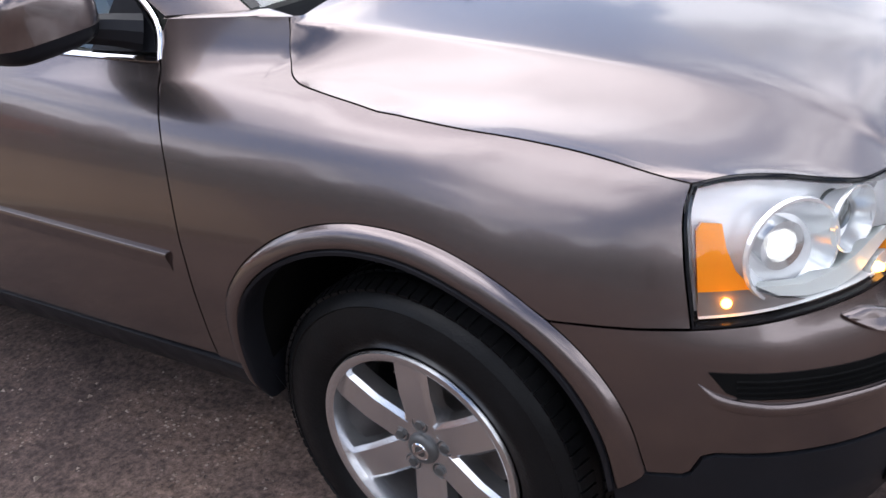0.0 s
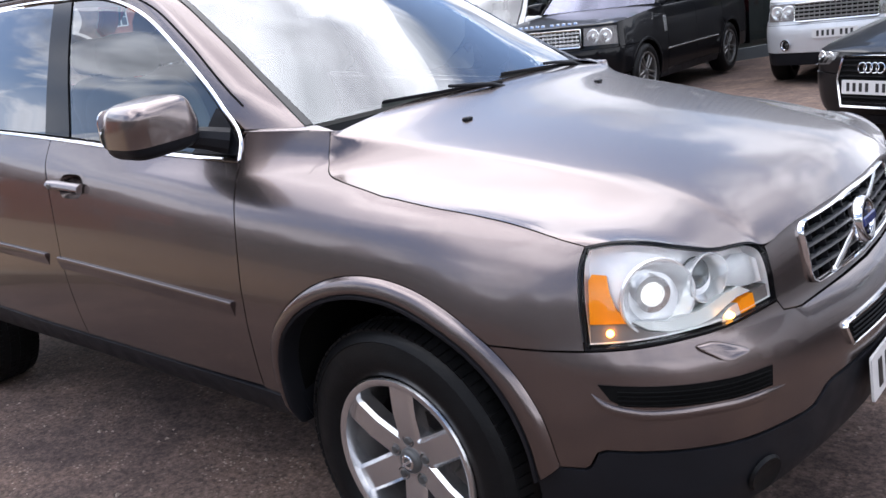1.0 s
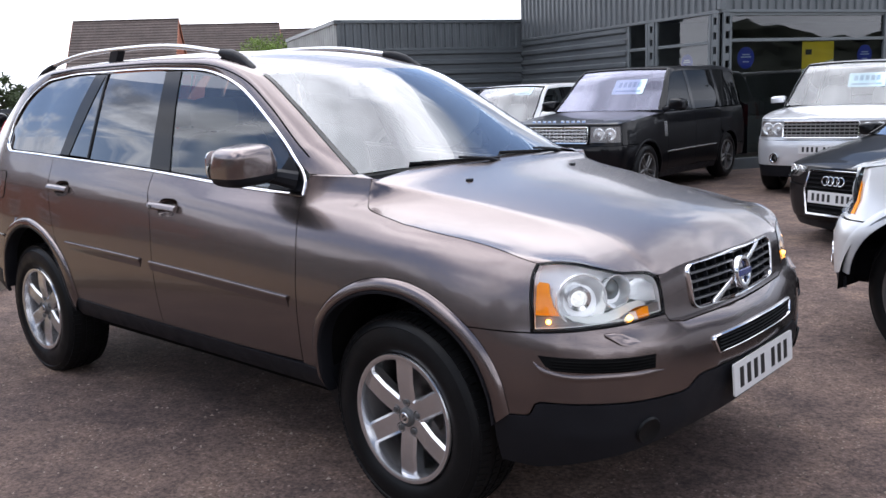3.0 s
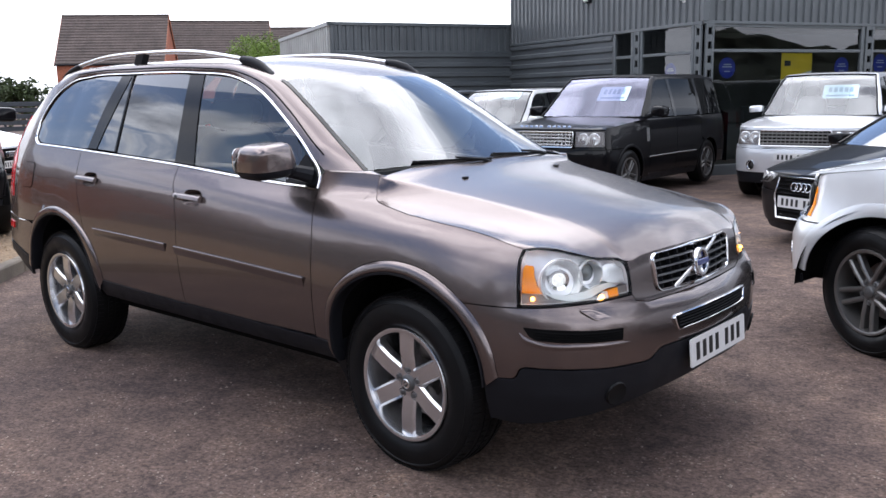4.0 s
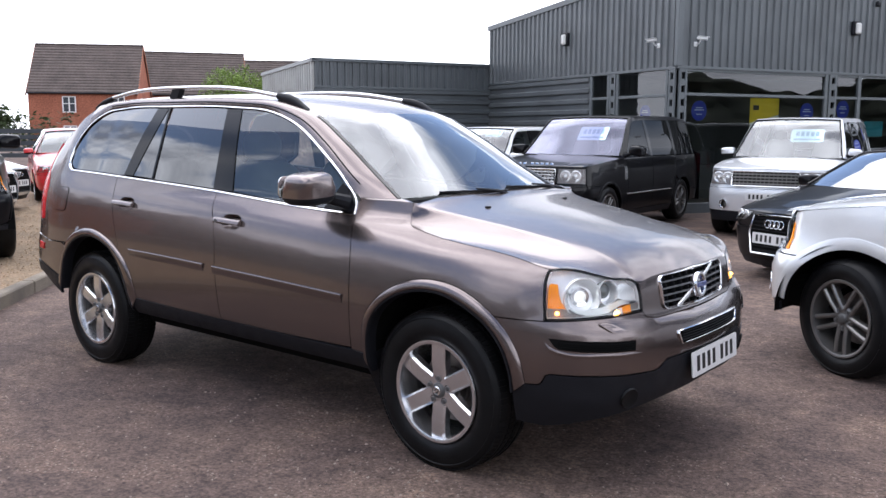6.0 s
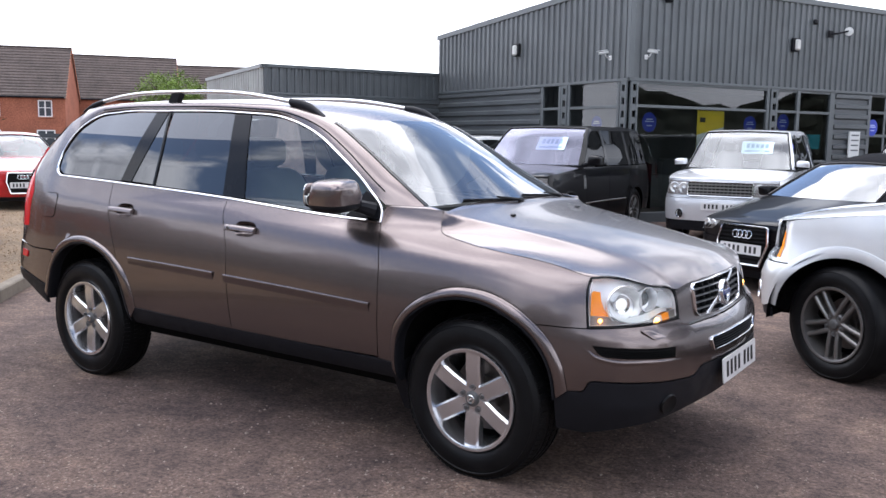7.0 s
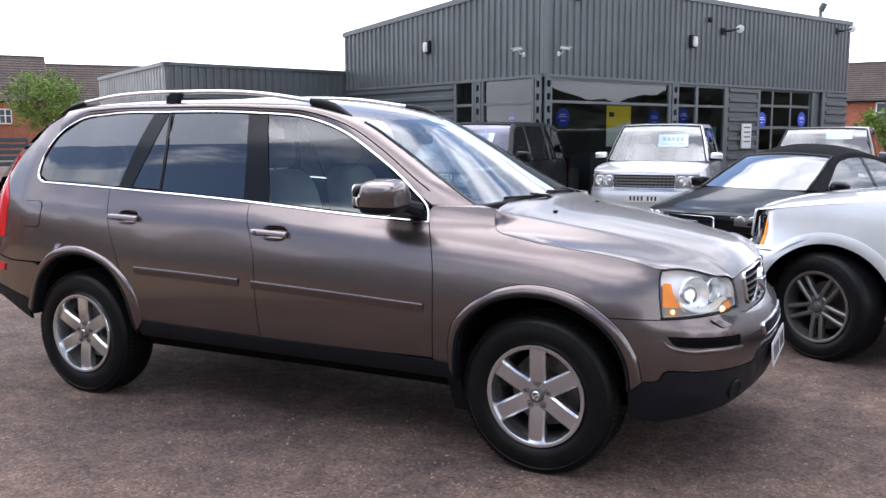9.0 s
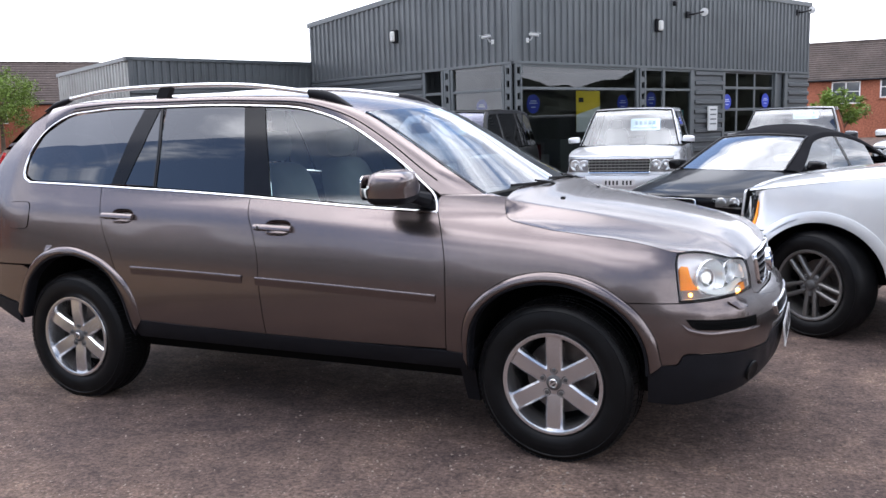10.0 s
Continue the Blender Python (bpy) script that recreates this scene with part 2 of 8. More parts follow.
    def tube(self, path, r, n=8, caps=True, at=None):
        """A round bar along a path; r is one radius or one for each place."""
        path = [Vector(p) for p in path]
        rings, up = [], None
        for i, p in enumerate(path):
            d = (path[min(i + 1, len(path) - 1)] - path[max(i - 1, 0)]).normalized()
            if up is None:
                up = d.orthogonal().normalized()
            up = (up - d * up.dot(d)).normalized()
            side, rad = d.cross(up), (r[i] if isinstance(r, (list, tuple)) else r)
            rings.append([p + (up * math.cos(2 * math.pi * k / n) + side * math.sin(2 * math.pi * k / n)) * rad for k in range(n)])
        return self.rings(rings, caps, at)

    def spin(self, profile, n=32, at=None, closed=False, flip=False):
        """A profile of (radius, height) turned round z."""
        rings = [[(r * math.cos(2 * math.pi * k / n), r * math.sin(2 * math.pi * k / n), z) for k in range(n)] for r, z in profile]
        return self.grid(rings, closed_u=closed, closed_v=True, at=at, flip=not flip)

    def slab(self, outline, depth, at=None, bevel=0.0):
        """A flat outline of (x, y), counter-clockwise, made depth thick along z (from 0 up), its upper edge cut by bevel."""
        n = len(outline)
        rings = [[(x, y, 0) for x, y in outline], [(x, y, depth - bevel) for x, y in outline]]
        if bevel:
            rings.append([(x, y, depth) for x, y in inset(outline, bevel)])
        return self.rings(rings, True, at, flip=True)

    def outward(self, c):
        """Turns all faces over if they look towards c on the whole."""
        total = 0.0
        for f in self.f:
            a, b, d = (Vector(self.v[i]) for i in f[:3])
            total += (b - a).cross(d - a).dot(a - Vector(c))
        if total < 0:
            self.f = [tuple(reversed(f)) for f in self.f]
        return self

    def done(self, name, mats, parent=None, label="", sharp=35.0, normals=None):
        me = bpy.data.meshes.new(name)
        me.from_pydata(self.v, [], self.f)
        for mat in (mats if isinstance(mats, (list, tuple)) else [mats]):
            me.materials.append(mat)
        if any(self.m):
            me.polygons.foreach_set("material_index", self.m)
        me.shade_smooth()
        if normals is None:
            me.set_sharp_from_angle(angle=radians(sharp))
        else:
            me.normals_split_custom_set(normals)
        ob = new(name, me)
        if parent is not None:
            ob.parent = parent
        if label:
            ob["label"] = label
        return ob


def inset(outline, d):
    """An outline of (x, y), counter-clockwise, drawn in by d."""
    n, out = len(outline), []
    for i in range(n):
        p, a, b = Vector(outline[i][:2]), Vector(outline[i - 1][:2]), Vector(outline[(i + 1) % n][:2])
        e1, e2 = (p - a).normalized(), (b - p).normalized()
        n1, n2 = Vector((-e1.y, e1.x)), Vector((-e2.y, e2.x))
        m = n1 + n2
        k = m.length_squared
        m = m * (2 / k) if k > 0.35 else m.normalized() * 1.4
        out.append((p.x + m.x * d, p.y + m.y * d))
    return out


def spline(pts, n=6):
    """A smooth open curve through points of any size, n steps between two."""
    pts = [np.array(p, float) for p in pts]
    out = []
    for i in range(len(pts) - 1):
        p1, p2 = pts[i], pts[i + 1]
        p0 = pts[i - 1] if i else 2 * p1 - p2
        p3 = pts[i + 2] if i + 2 < len(pts) else 2 * p2 - p1
        d0, d1, d2 = (max(np.linalg.norm(b - a), 1e-6) for a, b in ((p0, p1), (p1, p2), (p2, p3)))
        m1 = ((p1 - p0) / d0 * d1 + (p2 - p1) / d1 * d0) / (d0 + d1) * d1
        m2 = ((p2 - p1) / d1 * d2 + (p3 - p2) / d2 * d1) / (d1 + d2) * d1
        for k in range(n):
            f = k / n
            out.append((2 * f**3 - 3 * f**2 + 1) * p1 + (f**3 - 2 * f**2 + f) * m1 + (-2 * f**3 + 3 * f**2) * p2 + (f**3 - f**2) * m2)
    out.append(pts[-1])
    return [tuple(float(c) for c in p) for p in out]


def resample(pts, n):
    """n places evenly along a polyline."""
    pts = np.array(pts, float)
    s = np.r_[0, np.cumsum(np.linalg.norm(np.diff(pts, axis=0), axis=1))]
    q = np.linspace(0, s[-1], n)
    return np.stack([np.interp(q, s, pts[:, k]) for k in range(pts.shape[1])], axis=1)


def rounded(w, h, r, n=5, c=(0.0, 0.0)):
    """A rectangle with round corners, counter-clockwise."""
    out = []
    for sx, sy, a in ((1, 1, 0), (-1, 1, 90), (-1, -1, 180), (1, -1, 270)):
        for k in range(n + 1):
            t = radians(a + 90 * k / n)
            out.append((c[0] + sx * (w / 2 - r) + r * math.cos(t), c[1] + sy * (h / 2 - r) + r * math.sin(t)))
    return out


def empty(name, m=None):
    ob = new(name)
    ob.empty_display_size = 0.2
    if m is not None:
        ob.matrix_world = m
    return ob


def area2(outline):
    return sum(a[0] * b[1] - b[0] * a[1] for a, b in zip(outline, outline[1:] + outline[:1]))


def cells(outline, step_u, step_v):
    """A flat outline of (u, v), counter-clockwise, filled with cells of a regular lattice: places, faces, and the border's loop."""
    if area2(outline) < 0:
        outline = outline[::-1]
    bm = bmesh.new()
    bm.faces.new([bm.verts.new((p[0], p[1], 0)) for p in outline])
    for axis, step in ((0, step_u), (1, step_v)):
        lo, hi = min(p[axis] for p in outline), max(p[axis] for p in outline)
        no = (1, 0, 0) if axis == 0 else (0, 1, 0)
        k = math.floor(lo / step) + 1
        while k * step < hi - 1e-6:
            co = (k * step, 0, 0) if axis == 0 else (0, k * step, 0)
            bmesh.ops.bisect_plane(bm, geom=bm.verts[:] + bm.edges[:] + bm.faces[:], dist=1e-5, plane_co=co, plane_no=no)
            k += 1
    bm.verts.index_update()
    pts = np.array([v.co[:2] for v in bm.verts])
    faces = []
    for f in bm.faces:
        w = [v.index for v in f.verts]
        faces.append(w if f.normal.z >= 0 else w[::-1])
    border = [tuple(v.index for v in e.verts) for e in bm.edges if len(e.link_faces) == 1]
    lead = {}
    for f in faces:
        for a, b in zip(f, f[1:] + f[:1]):
            lead[a, b] = True
    border = [(a, b) if (a, b) in lead else (b, a) for a, b in border]
    bm.free()
    return pts, faces, border


def panel(name, outline, mat, parent, side=1, out=0.0, gap=0.0022, flange=0.018, step=0.06, label="", surface=None, hole=None):
    """A body panel cut from the skin: an outline of (u, z), with its edges turned in. side -1 mirrors it to the far side."""
    surface = surface or skin
    ring = [tuple(p[:2]) for p in outline]
    if area2(ring) < 0:
        ring = ring[::-1]
    if gap:
        ring = inset(ring, gap)
    if hole:                                         # an opening, joined to the border by a slit
        h = hole if area2(hole) < 0 else hole[::-1]
        k = min(range(len(ring)), key=lambda i: (ring[i][0] - h[0][0]) ** 2 + (ring[i][1] - h[0][1]) ** 2)
        j = min(range(len(h)), key=lambda i: (ring[k][0] - h[i][0]) ** 2 + (ring[k][1] - h[i][1]) ** 2)
        h = h[j:] + h[:j]
        ring = ring[:k + 1] + h + [h[0]] + ring[k:]
    pts, faces, border = cells(ring, step, step)
    e = 0.002
    u, z = pts[:, 0], pts[:, 1]
    p = surface(u, z, out)
    n = np.cross(surface(u + e, z, out) - surface(u - e, z, out), surface(u, z + e, out) - surface(u, z - e, out))
    n /= np.linalg.norm(n, axis=1)[:, None]
    q = p - n * flange
    mirror = np.array((1, side, 1))
    verts = np.r_[p, q] * mirror
    norms = n * mirror
    k = len(p)
    geo, loops = Geo(), []
    fs = []
    for f in faces:
        f = f if side > 0 else f[::-1]
        fs.append(f)
        loops += [tuple(norms[i]) for i in f]
    if flange:
        for a, b in border:
            f = [b, a, a + k, b + k]
            f = f if side > 0 else f[::-1]
            fs.append(f)
            w = np.cross(verts[f[1]] - verts[f[0]], verts[f[2]] - verts[f[1]])
            w /= max(np.linalg.norm(w), 1e-9)
            loops += [tuple(w)] * 4
    geo.add(verts, fs)
    return geo.done(name, mat, parent, label, normals=loops)


def ribbon(name, curve, width, out, mat, parent, side=1, label="", surface=None, sink=0.004, profile=None, taper=0.0):
    """A raised strip along a curve of (u, z) on the skin, rounded across."""
    surface = surface or skin
    c = np.array(curve, float)
    t = np.gradient(c, axis=0)
    t /= np.linalg.norm(t, axis=1)[:, None]
    nrm = np.c_[-t[:, 1], t[:, 0]]
    rows = []
    profile = profile or ((-0.5, 0.6), (-0.3, 1.0), (0.3, 1.0), (0.5, 0.6))
    shape = [(profile[0][0], -sink)] + [(f, out * o) for f, o in profile] + [(profile[-1][0], -sink)]
    run = np.linspace(0, 1, len(c))
    ease = np.clip(np.minimum(run, 1 - run) / taper, 0.02, 1) ** 0.7 if taper else np.ones(len(c))
    for f, o in shape:
        q = c + nrm * width * f * ease[:, None]
        rows.append(surface(q[:, 0], q[:, 1], o * ease if o > 0 else o) * np.array((1, side, 1)))
    geo = Geo()
    rings = [[tuple(rows[j][i]) for j in range(len(shape))] for i in range(len(c))]
    geo.rings(rings, True, flip=(side < 0))
    return geo.done(name, mat, parent, label, sharp=50)


# ---- ground, falling slightly towards the showroom ----
def ground_z(y):
    return -0.17 * min(max((y - 1.5) / 12.5, 0.0), 1.0)


def tarmac_material():
    """Worn tarmac: brown grit in dark binder, pale stones, damp and dusty patches."""
    m = bpy.data.materials.new("worn_tarmac")
    m.use_nodes = True
    t = m.node_tree
    b = t.nodes["Principled BSDF"]
    tc = t.nodes.new("ShaderNodeTexCoord")

    def tex(kind, **kw):
        n = t.nodes.new(kind)
        for k, v in kw.items():
            n.inputs[k].default_value = v
        t.links.new(tc.outputs["Object"], n.inputs["Vector"])
        return n

    def ramp(src, stops):
        r = t.nodes.new("ShaderNodeValToRGB")
        while len(r.color_ramp.elements) < len(stops):
            r.color_ramp.elements.new(0.5)
        for e, (pos, c) in zip(r.color_ramp.elements, stops):
            e.position, e.color = pos, (*c, 1)
        t.links.new(src, r.inputs[0])
        return r.outputs[0]

    def mixed(fac, a, c, mode="MIX"):
        n = t.nodes.new("ShaderNodeMix")
        n.data_type, n.blend_type = "RGBA", mode
        for s, k in ((fac, "Factor"), (a, "A"), (c, "B")):
            if isinstance(s, (int, float)):
                n.inputs[k].default_value = s
            elif isinstance(s, tuple):
                n.inputs[k].default_value = (*s, 1)
            else:
                t.links.new(s, n.inputs[k])
        return n.outputs["Result"]

    large = tex("ShaderNodeTexNoise", Scale=0.75, Detail=6.0, Roughness=0.62, Distortion=0.6).outputs["Fac"]
    mid = tex("ShaderNodeTexNoise", Scale=3.4, Detail=8.0, Roughness=0.72, Distortion=0.4).outputs["Fac"]
    clump = tex("ShaderNodeTexNoise", Scale=14.0, Detail=5.0, Roughness=0.7).outputs["Fac"]
    fine = tex("ShaderNodeTexNoise", Scale=48.0, Detail=5.0, Roughness=0.75).outputs["Fac"]
    stones = tex("ShaderNodeTexVoronoi", Scale=70.0)
    col = ramp(large, [(0.36, (0.074, 0.053, 0.048)), (0.50, (0.102, 0.072, 0.061)), (0.64, (0.138, 0.097, 0.078))])
    col = mixed(0.75, col, ramp(mid, [(0.34, (0.62, 0.62, 0.66)), (0.5, (1.0, 1.0, 1.0)), (0.66, (1.42, 1.36, 1.26))]), "MULTIPLY")
    col = mixed(0.8, col, ramp(clump, [(0.34, (0.62, 0.61, 0.62)), (0.5, (1.0, 1.0, 1.0)), (0.68, (1.38, 1.36, 1.32))]), "MULTIPLY")
    col = mixed(0.9, col, ramp(fine, [(0.36, (0.42, 0.41, 0.41)), (0.5, (1.0, 1.0, 1.0)), (0.66, (1.75, 1.7, 1.65))]), "MULTIPLY")
    pick = ramp(stones.outputs["Color"], [(0.0, (0, 0, 0)), (0.62, (0, 0, 0)), (0.78, (1, 1, 1))])
    near = ramp(stones.outputs["Distance"], [(0.0, (1, 1, 1)), (0.30, (1, 1, 1)), (0.42, (0, 0, 0))])
    patch = ramp(mid, [(0.47, (0, 0, 0)), (0.62, (1, 1, 1))])        # loose chippings lie in drifts
    both = mixed(1.0, mixed(1.0, pick, near, "MULTIPLY"), patch, "MULTIPLY")
    col = mixed(both, col, (0.29, 0.235, 0.195))
    t.links.new(col, b.inputs["Base Color"])
    b.inputs["Roughness"].default_value = 0.93
    b.inputs["Specular IOR Level"].default_value = 0.25
    bump = t.nodes.new("ShaderNodeBump")
    bump.inputs["Distance"].default_value = 0.006
    bump.inputs["Strength"].default_value = 0.9
    add = t.nodes.new("ShaderNodeMath")
    add.operation = "ADD"
    t.links.new(fine, add.inputs[0])
    t.links.new(both, add.inputs[1])
    t.links.new(add.outputs[0], bump.inputs["Height"])
    t.links.new(bump.outputs[0], b.inputs["Normal"])
    return m


TARMAC = tarmac_material()
XS = (-900, -300, -100, -40, -20, -10, 0, 10, 20, 60, 300, 900)
YS = (-900, -300, -60, -20, -5, 1.5, 4, 6.5, 9, 11.5, 14, 40, 100, 300, 900)
g = Geo()
g.grid([[(x, y, ground_z(y)) for x in XS] for y in YS], flip=True)
tagged(g.done("ground", TARMAC, sharp=30), "worn reddish-brown tarmac with loose grit", "ground", kind="structure")

# loose stones and leaves on it
GRIT = mat("loose_grit", (0.25, 0.20, 0.165), 0.9, vary=0.35, scale=90)
rng = random.Random(7)
g = Geo()
for k in range(3000):
    x, y = rng.uniform(-5.5, 4.5), rng.uniform(-3.2, 5.0)
    if rng.random() < 0.5:
        x, y = rng.gauss(0.9, 1.2), rng.gauss(-1.9, 0.7)
    r = rng.uniform(0.003, 0.009) * (1.6 if rng.random() < 0.06 else 1.0)
    a = rng.uniform(0, 6.28)
    vs = [(x + r * rng.uniform(0.7, 1.3) * math.cos(a + q), y + r * rng.uniform(0.7, 1.3) * math.sin(a + q), ground_z(y) + 0.0005) for q in (0, 2.1, 4.2)]
    vs.append((x, y, ground_z(y) + r * 0.8))
    g.add(vs, [(0, 1, 3), (1, 2, 3), (2, 0, 3)])
tagged(g.done("loose_stones", GRIT, sharp=10), "pale loose stones scattered over the tarmac", "grit", kind="stuff")

# brown leaf flakes and dark chips trodden into it
FLAKE = mat("dead_leaf", (0.035, 0.022, 0.016), 0.8, vary=0.6, scale=60)
g = Geo()
for k in range(1500):
    x, y = rng.uniform(-5.5, 5.0), rng.uniform(-3.6, 6.0)
    if k % 3 == 0:
        x, y = rng.gauss(1.1, 1.1), rng.gauss(-1.6, 0.9)
    r, a = rng.uniform(0.004, 0.013), rng.uniform(0, 6.28)
    c, s = math.cos(a), math.sin(a)
    z = ground_z(y) + 0.001
    g.add([(x + r * c, y + r * s, z), (x - r * 0.45 * s, y + r * 0.45 * c, z + r * 0.25), (x - r * c, y - r * s, z + 0.001), (x + r * 0.5 * s, y - r * 0.5 * c, z + r * 0.12)], [(0, 1, 2), (0, 2, 3)])
tagged(g.done("leaf_litter", FLAKE, sharp=10), "small brown leaf flakes scattered on the tarmac", "leaves", kind="stuff")

# ---- the gravel bed and its kerb ----
KERB_A, KERB_D = Vector((-4.92, -0.64)), Vector((-0.69, 0.724)).normalized()
KERB_N = Vector((-KERB_D.y, KERB_D.x))               # towards the gravel
CONCRETE = mat("kerb_concrete", (0.18, 0.15, 0.115), 0.9, vary=0.22, scale=3.0, grain=0.25, bump=0.002, bump_scale=120, dirt=((0.09, 0.075, 0.06), 0.7, 2.2))
kerb = tagged(empty("kerb"), "row of weathered concrete kerb stones along the gravel", "kerb", kind="structure")
for k in range(-4, 26):
    g = Geo()
    p = KERB_A + KERB_D * (k * 0.915 + 0.457) + KERB_N * 0.0625
    at = Matrix.Translation((p.x, p.y, ground_z(p.y))) @ Matrix.Rotation(math.atan2(KERB_D.y, KERB_D.x) + radians(rng.uniform(-0.3, 0.3)), 4, "Z")
    g.box((0, 0, 0.035), (0.908, 0.125, 0.17), 0.014, at)
    g.done("kerb_stone", CONCRETE, kerb)
GRAVEL = mat("gravel_bed", (0.17, 0.115, 0.068), 0.95, vary=0.30, scale=1.2, grain=0.55, bump=0.012, bump_scale=45, dirt=((0.28, 0.21, 0.135), 0.6, 14.0))
g = Geo()
a0 = KERB_A - KERB_D * 3.7 + KERB_N * 0.12
rows = []
for i in range(41):
    p = a0 + KERB_D * (i * 0.68)
    rows.append([(p.x + KERB_N.x * w, p.y + KERB_N.y * w, ground_z(p.y) + 0.095 + 0.008 * noise.noise((p.x * 2, w * 2, 0))) for w in (0, 0.5, 1, 1.5, 2, 3, 4, 6, 9, 13, 20, 40)])
g.grid(rows, flip=True)
tagged(g.done("gravel_bed", GRAVEL), "buff gravel bed behind a concrete kerb", "gravel", kind="structure")
g = Geo()
for k in range(5200):
    s, w = rng.uniform(0.5, 16), abs(rng.gauss(0, 2.6))
    if w > 9:
        continue
    p = a0 + KERB_D * s + KERB_N * (w + 0.03)
    z = ground_z(p.y) + 0.098
    r = rng.uniform(0.008, 0.020)
    a, c = rng.uniform(0, 6.28), rng.uniform(0.6, 1.4)
    vs = [(p.x + r * c * math.cos(a + q) * rng.uniform(0.8, 1.2), p.y + r * math.sin(a + q) * rng.uniform(0.8, 1.2), z - 0.002) for q in (0, 1.57, 3.14, 4.71)] + [(p.x, p.y, z + r * rng.uniform(0.5, 0.9))]
    g.add(vs, [(0, 1, 4), (1, 2, 4), (2, 3, 4), (3, 0, 4)])
PEBBLE = mat("pebbles", (0.24, 0.165, 0.10), 0.85, vary=0.5, scale=28)
tagged(g.done("pebbles", PEBBLE, sharp=20), "buff pebbles heaped in the gravel bed", "gravel", kind="stuff")

# ---- the showroom ----
CLAD = mat("slate_grey_cladding", (0.088, 0.098, 0.104), 0.45, 0.2, vary=0.07, scale=0.8, rough_vary=0.06, dirt=((0.06, 0.065, 0.068), 0.5, 1.2))
STEEL = mat("grey_steelwork", (0.105, 0.117, 0.122), 0.45, 0.2, vary=0.07, scale=2.0)
FLASHING = mat("grey_flashing", (0.085, 0.096, 0.102), 0.4, 0.25, vary=0.06, scale=1.5)
SHOP_GLASS = glass("shop_glass", (0.50, 0.54, 0.53), 1.0)
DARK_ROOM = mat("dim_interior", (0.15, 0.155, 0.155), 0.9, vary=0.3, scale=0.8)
STICKER = mat("blue_sticker", (0.02, 0.045, 0.42), 0.4, vary=0.06, scale=8)
STICKER_INK = mat("pale_print", (0.55, 0.62, 0.80), 0.5)
YELLOW = mat("yellow_poster", (0.80, 0.62, 0.03), 0.5, vary=0.05, scale=4)
POSTER_WHITE = mat("poster_white", (0.72, 0.74, 0.72), 0.5, vary=0.04, scale=4)
TEAL = mat("teal_poster", (0.03, 0.30, 0.36), 0.5, vary=0.05, scale=6)
WHITE_BOX = mat("white_plastic", (0.62, 0.63, 0.62), 0.45, vary=0.05, scale=10)
LAMP_GLASS = mat("frosted_diffuser", (0.55, 0.55, 0.52), 0.35, vary=0.05, scale=10)

B_C, B_R, B_L = Vector((-4.86, 12.57)), Vector((0.43, 0.903)).normalized(), Vector((-0.903, 0.43)).normalized()
Z0, Z_SPLIT, Z_TOP, Z_TOP_L, R_LEN, L_LEN, LOW_LEN, Z_LOW = -0.17, 2.76, 4.70, 4.22, 12.33, 7.6, 5.0, 3.22


def wall_frame(origin, along, out):
    """Axes of a wall: x along it, y up, z out of it."""
    m = Matrix.Identity(4)
    for i, col in enumerate((Vector((*along, 0)), Vector((0, 0, 1)), Vector((*out, 0)))):
        for r in range(3):
            m[r][i] = col[r]
    m.translation = Vector((*origin, 0))
    return m


F_R = wall_frame(B_C, B_R, Vector((B_R.y, -B_R.x)))
F_L = wall_frame(B_C, B_L, -B_R)                     # x runs away from the corner; mirrored axes are handled below
LOW_C = B_C + B_L * L_LEN
F_W = wall_frame(LOW_C, -B_R, Vector((B_R.y, -B_R.x)))
LOW_E = LOW_C - B_R * LOW_LEN
F_E = wall_frame(LOW_E, B_L, -B_R)

showroom = tagged(empty("showroom"), "dark grey metal-clad car showroom with large windows", "building", kind="structure")


def ribs(name, at, x0, x1, top, foot, pitch, depth, mat_, parent, upright=True, flip=False):
    """Trapezoid-ribbed sheet on a wall between x0 and x1; top(x) and foot are heights."""
    g = Geo()
    if upright:
        n = max(int(round((x1 - x0) / pitch)), 1)
        p = (x1 - x0) / n
        xs, zs = [], []
        for k in range(n):
            for f, d in ((0.0, 0), (0.42, 0), (0.52, 1), (0.90, 1)):
                xs.append(x0 + (k + f) * p)
                zs.append(d * depth)
        xs.append(x1)
        zs.append(0.0)
        g.grid([[(x, foot, z) for x, z in zip(xs, zs)], [(x, top(x), z) for x, z in zip(xs, zs)]], flip=not flip, at=at)
    else:
        n = max(int(round((top(x0) - foot) / pitch)), 1)
        p = (top(x0) - foot) / n
        ys, zs = [], []
        for k in range(n):
            for f, d in ((0.0, 0), (0.40, 0), (0.55, 1), (0.88, 1)):
                ys.append(foot + (k + f) * p)
                zs.append(d * depth)
        ys.append(top(x0))
        zs.append(0.0)
        g.grid([[(x0, y, z) for y, z in zip(ys, zs)], [(x1, y, z) for y, z in zip(ys, zs)]], flip=flip, at=at)
    return g.done(name, mat_, parent, sharp=20)


def bar(name, at, x0, x1, y0, y1, z0, z1, mat_, parent, bevel=0.006):
    g = Geo()
    g.box(((x0 + x1) / 2, (y0 + y1) / 2, (z0 + z1) / 2), (x1 - x0, y1 - y0, z1 - z0), bevel, at)
    return g.done(name, mat_, parent)


def pane(at, x0, x1, y0, y1, z, parent):
    g = Geo()
    g.add([(x0, y0, z), (x1, y0, z), (x1, y1, z), (x0, y1, z)], [(0, 1, 2, 3)], at)
    g.outward((-5.5, 17, 1.5))
    ob = g.done("pane", SHOP_GLASS, parent)
    ob.visible_shadow = False
    return ob


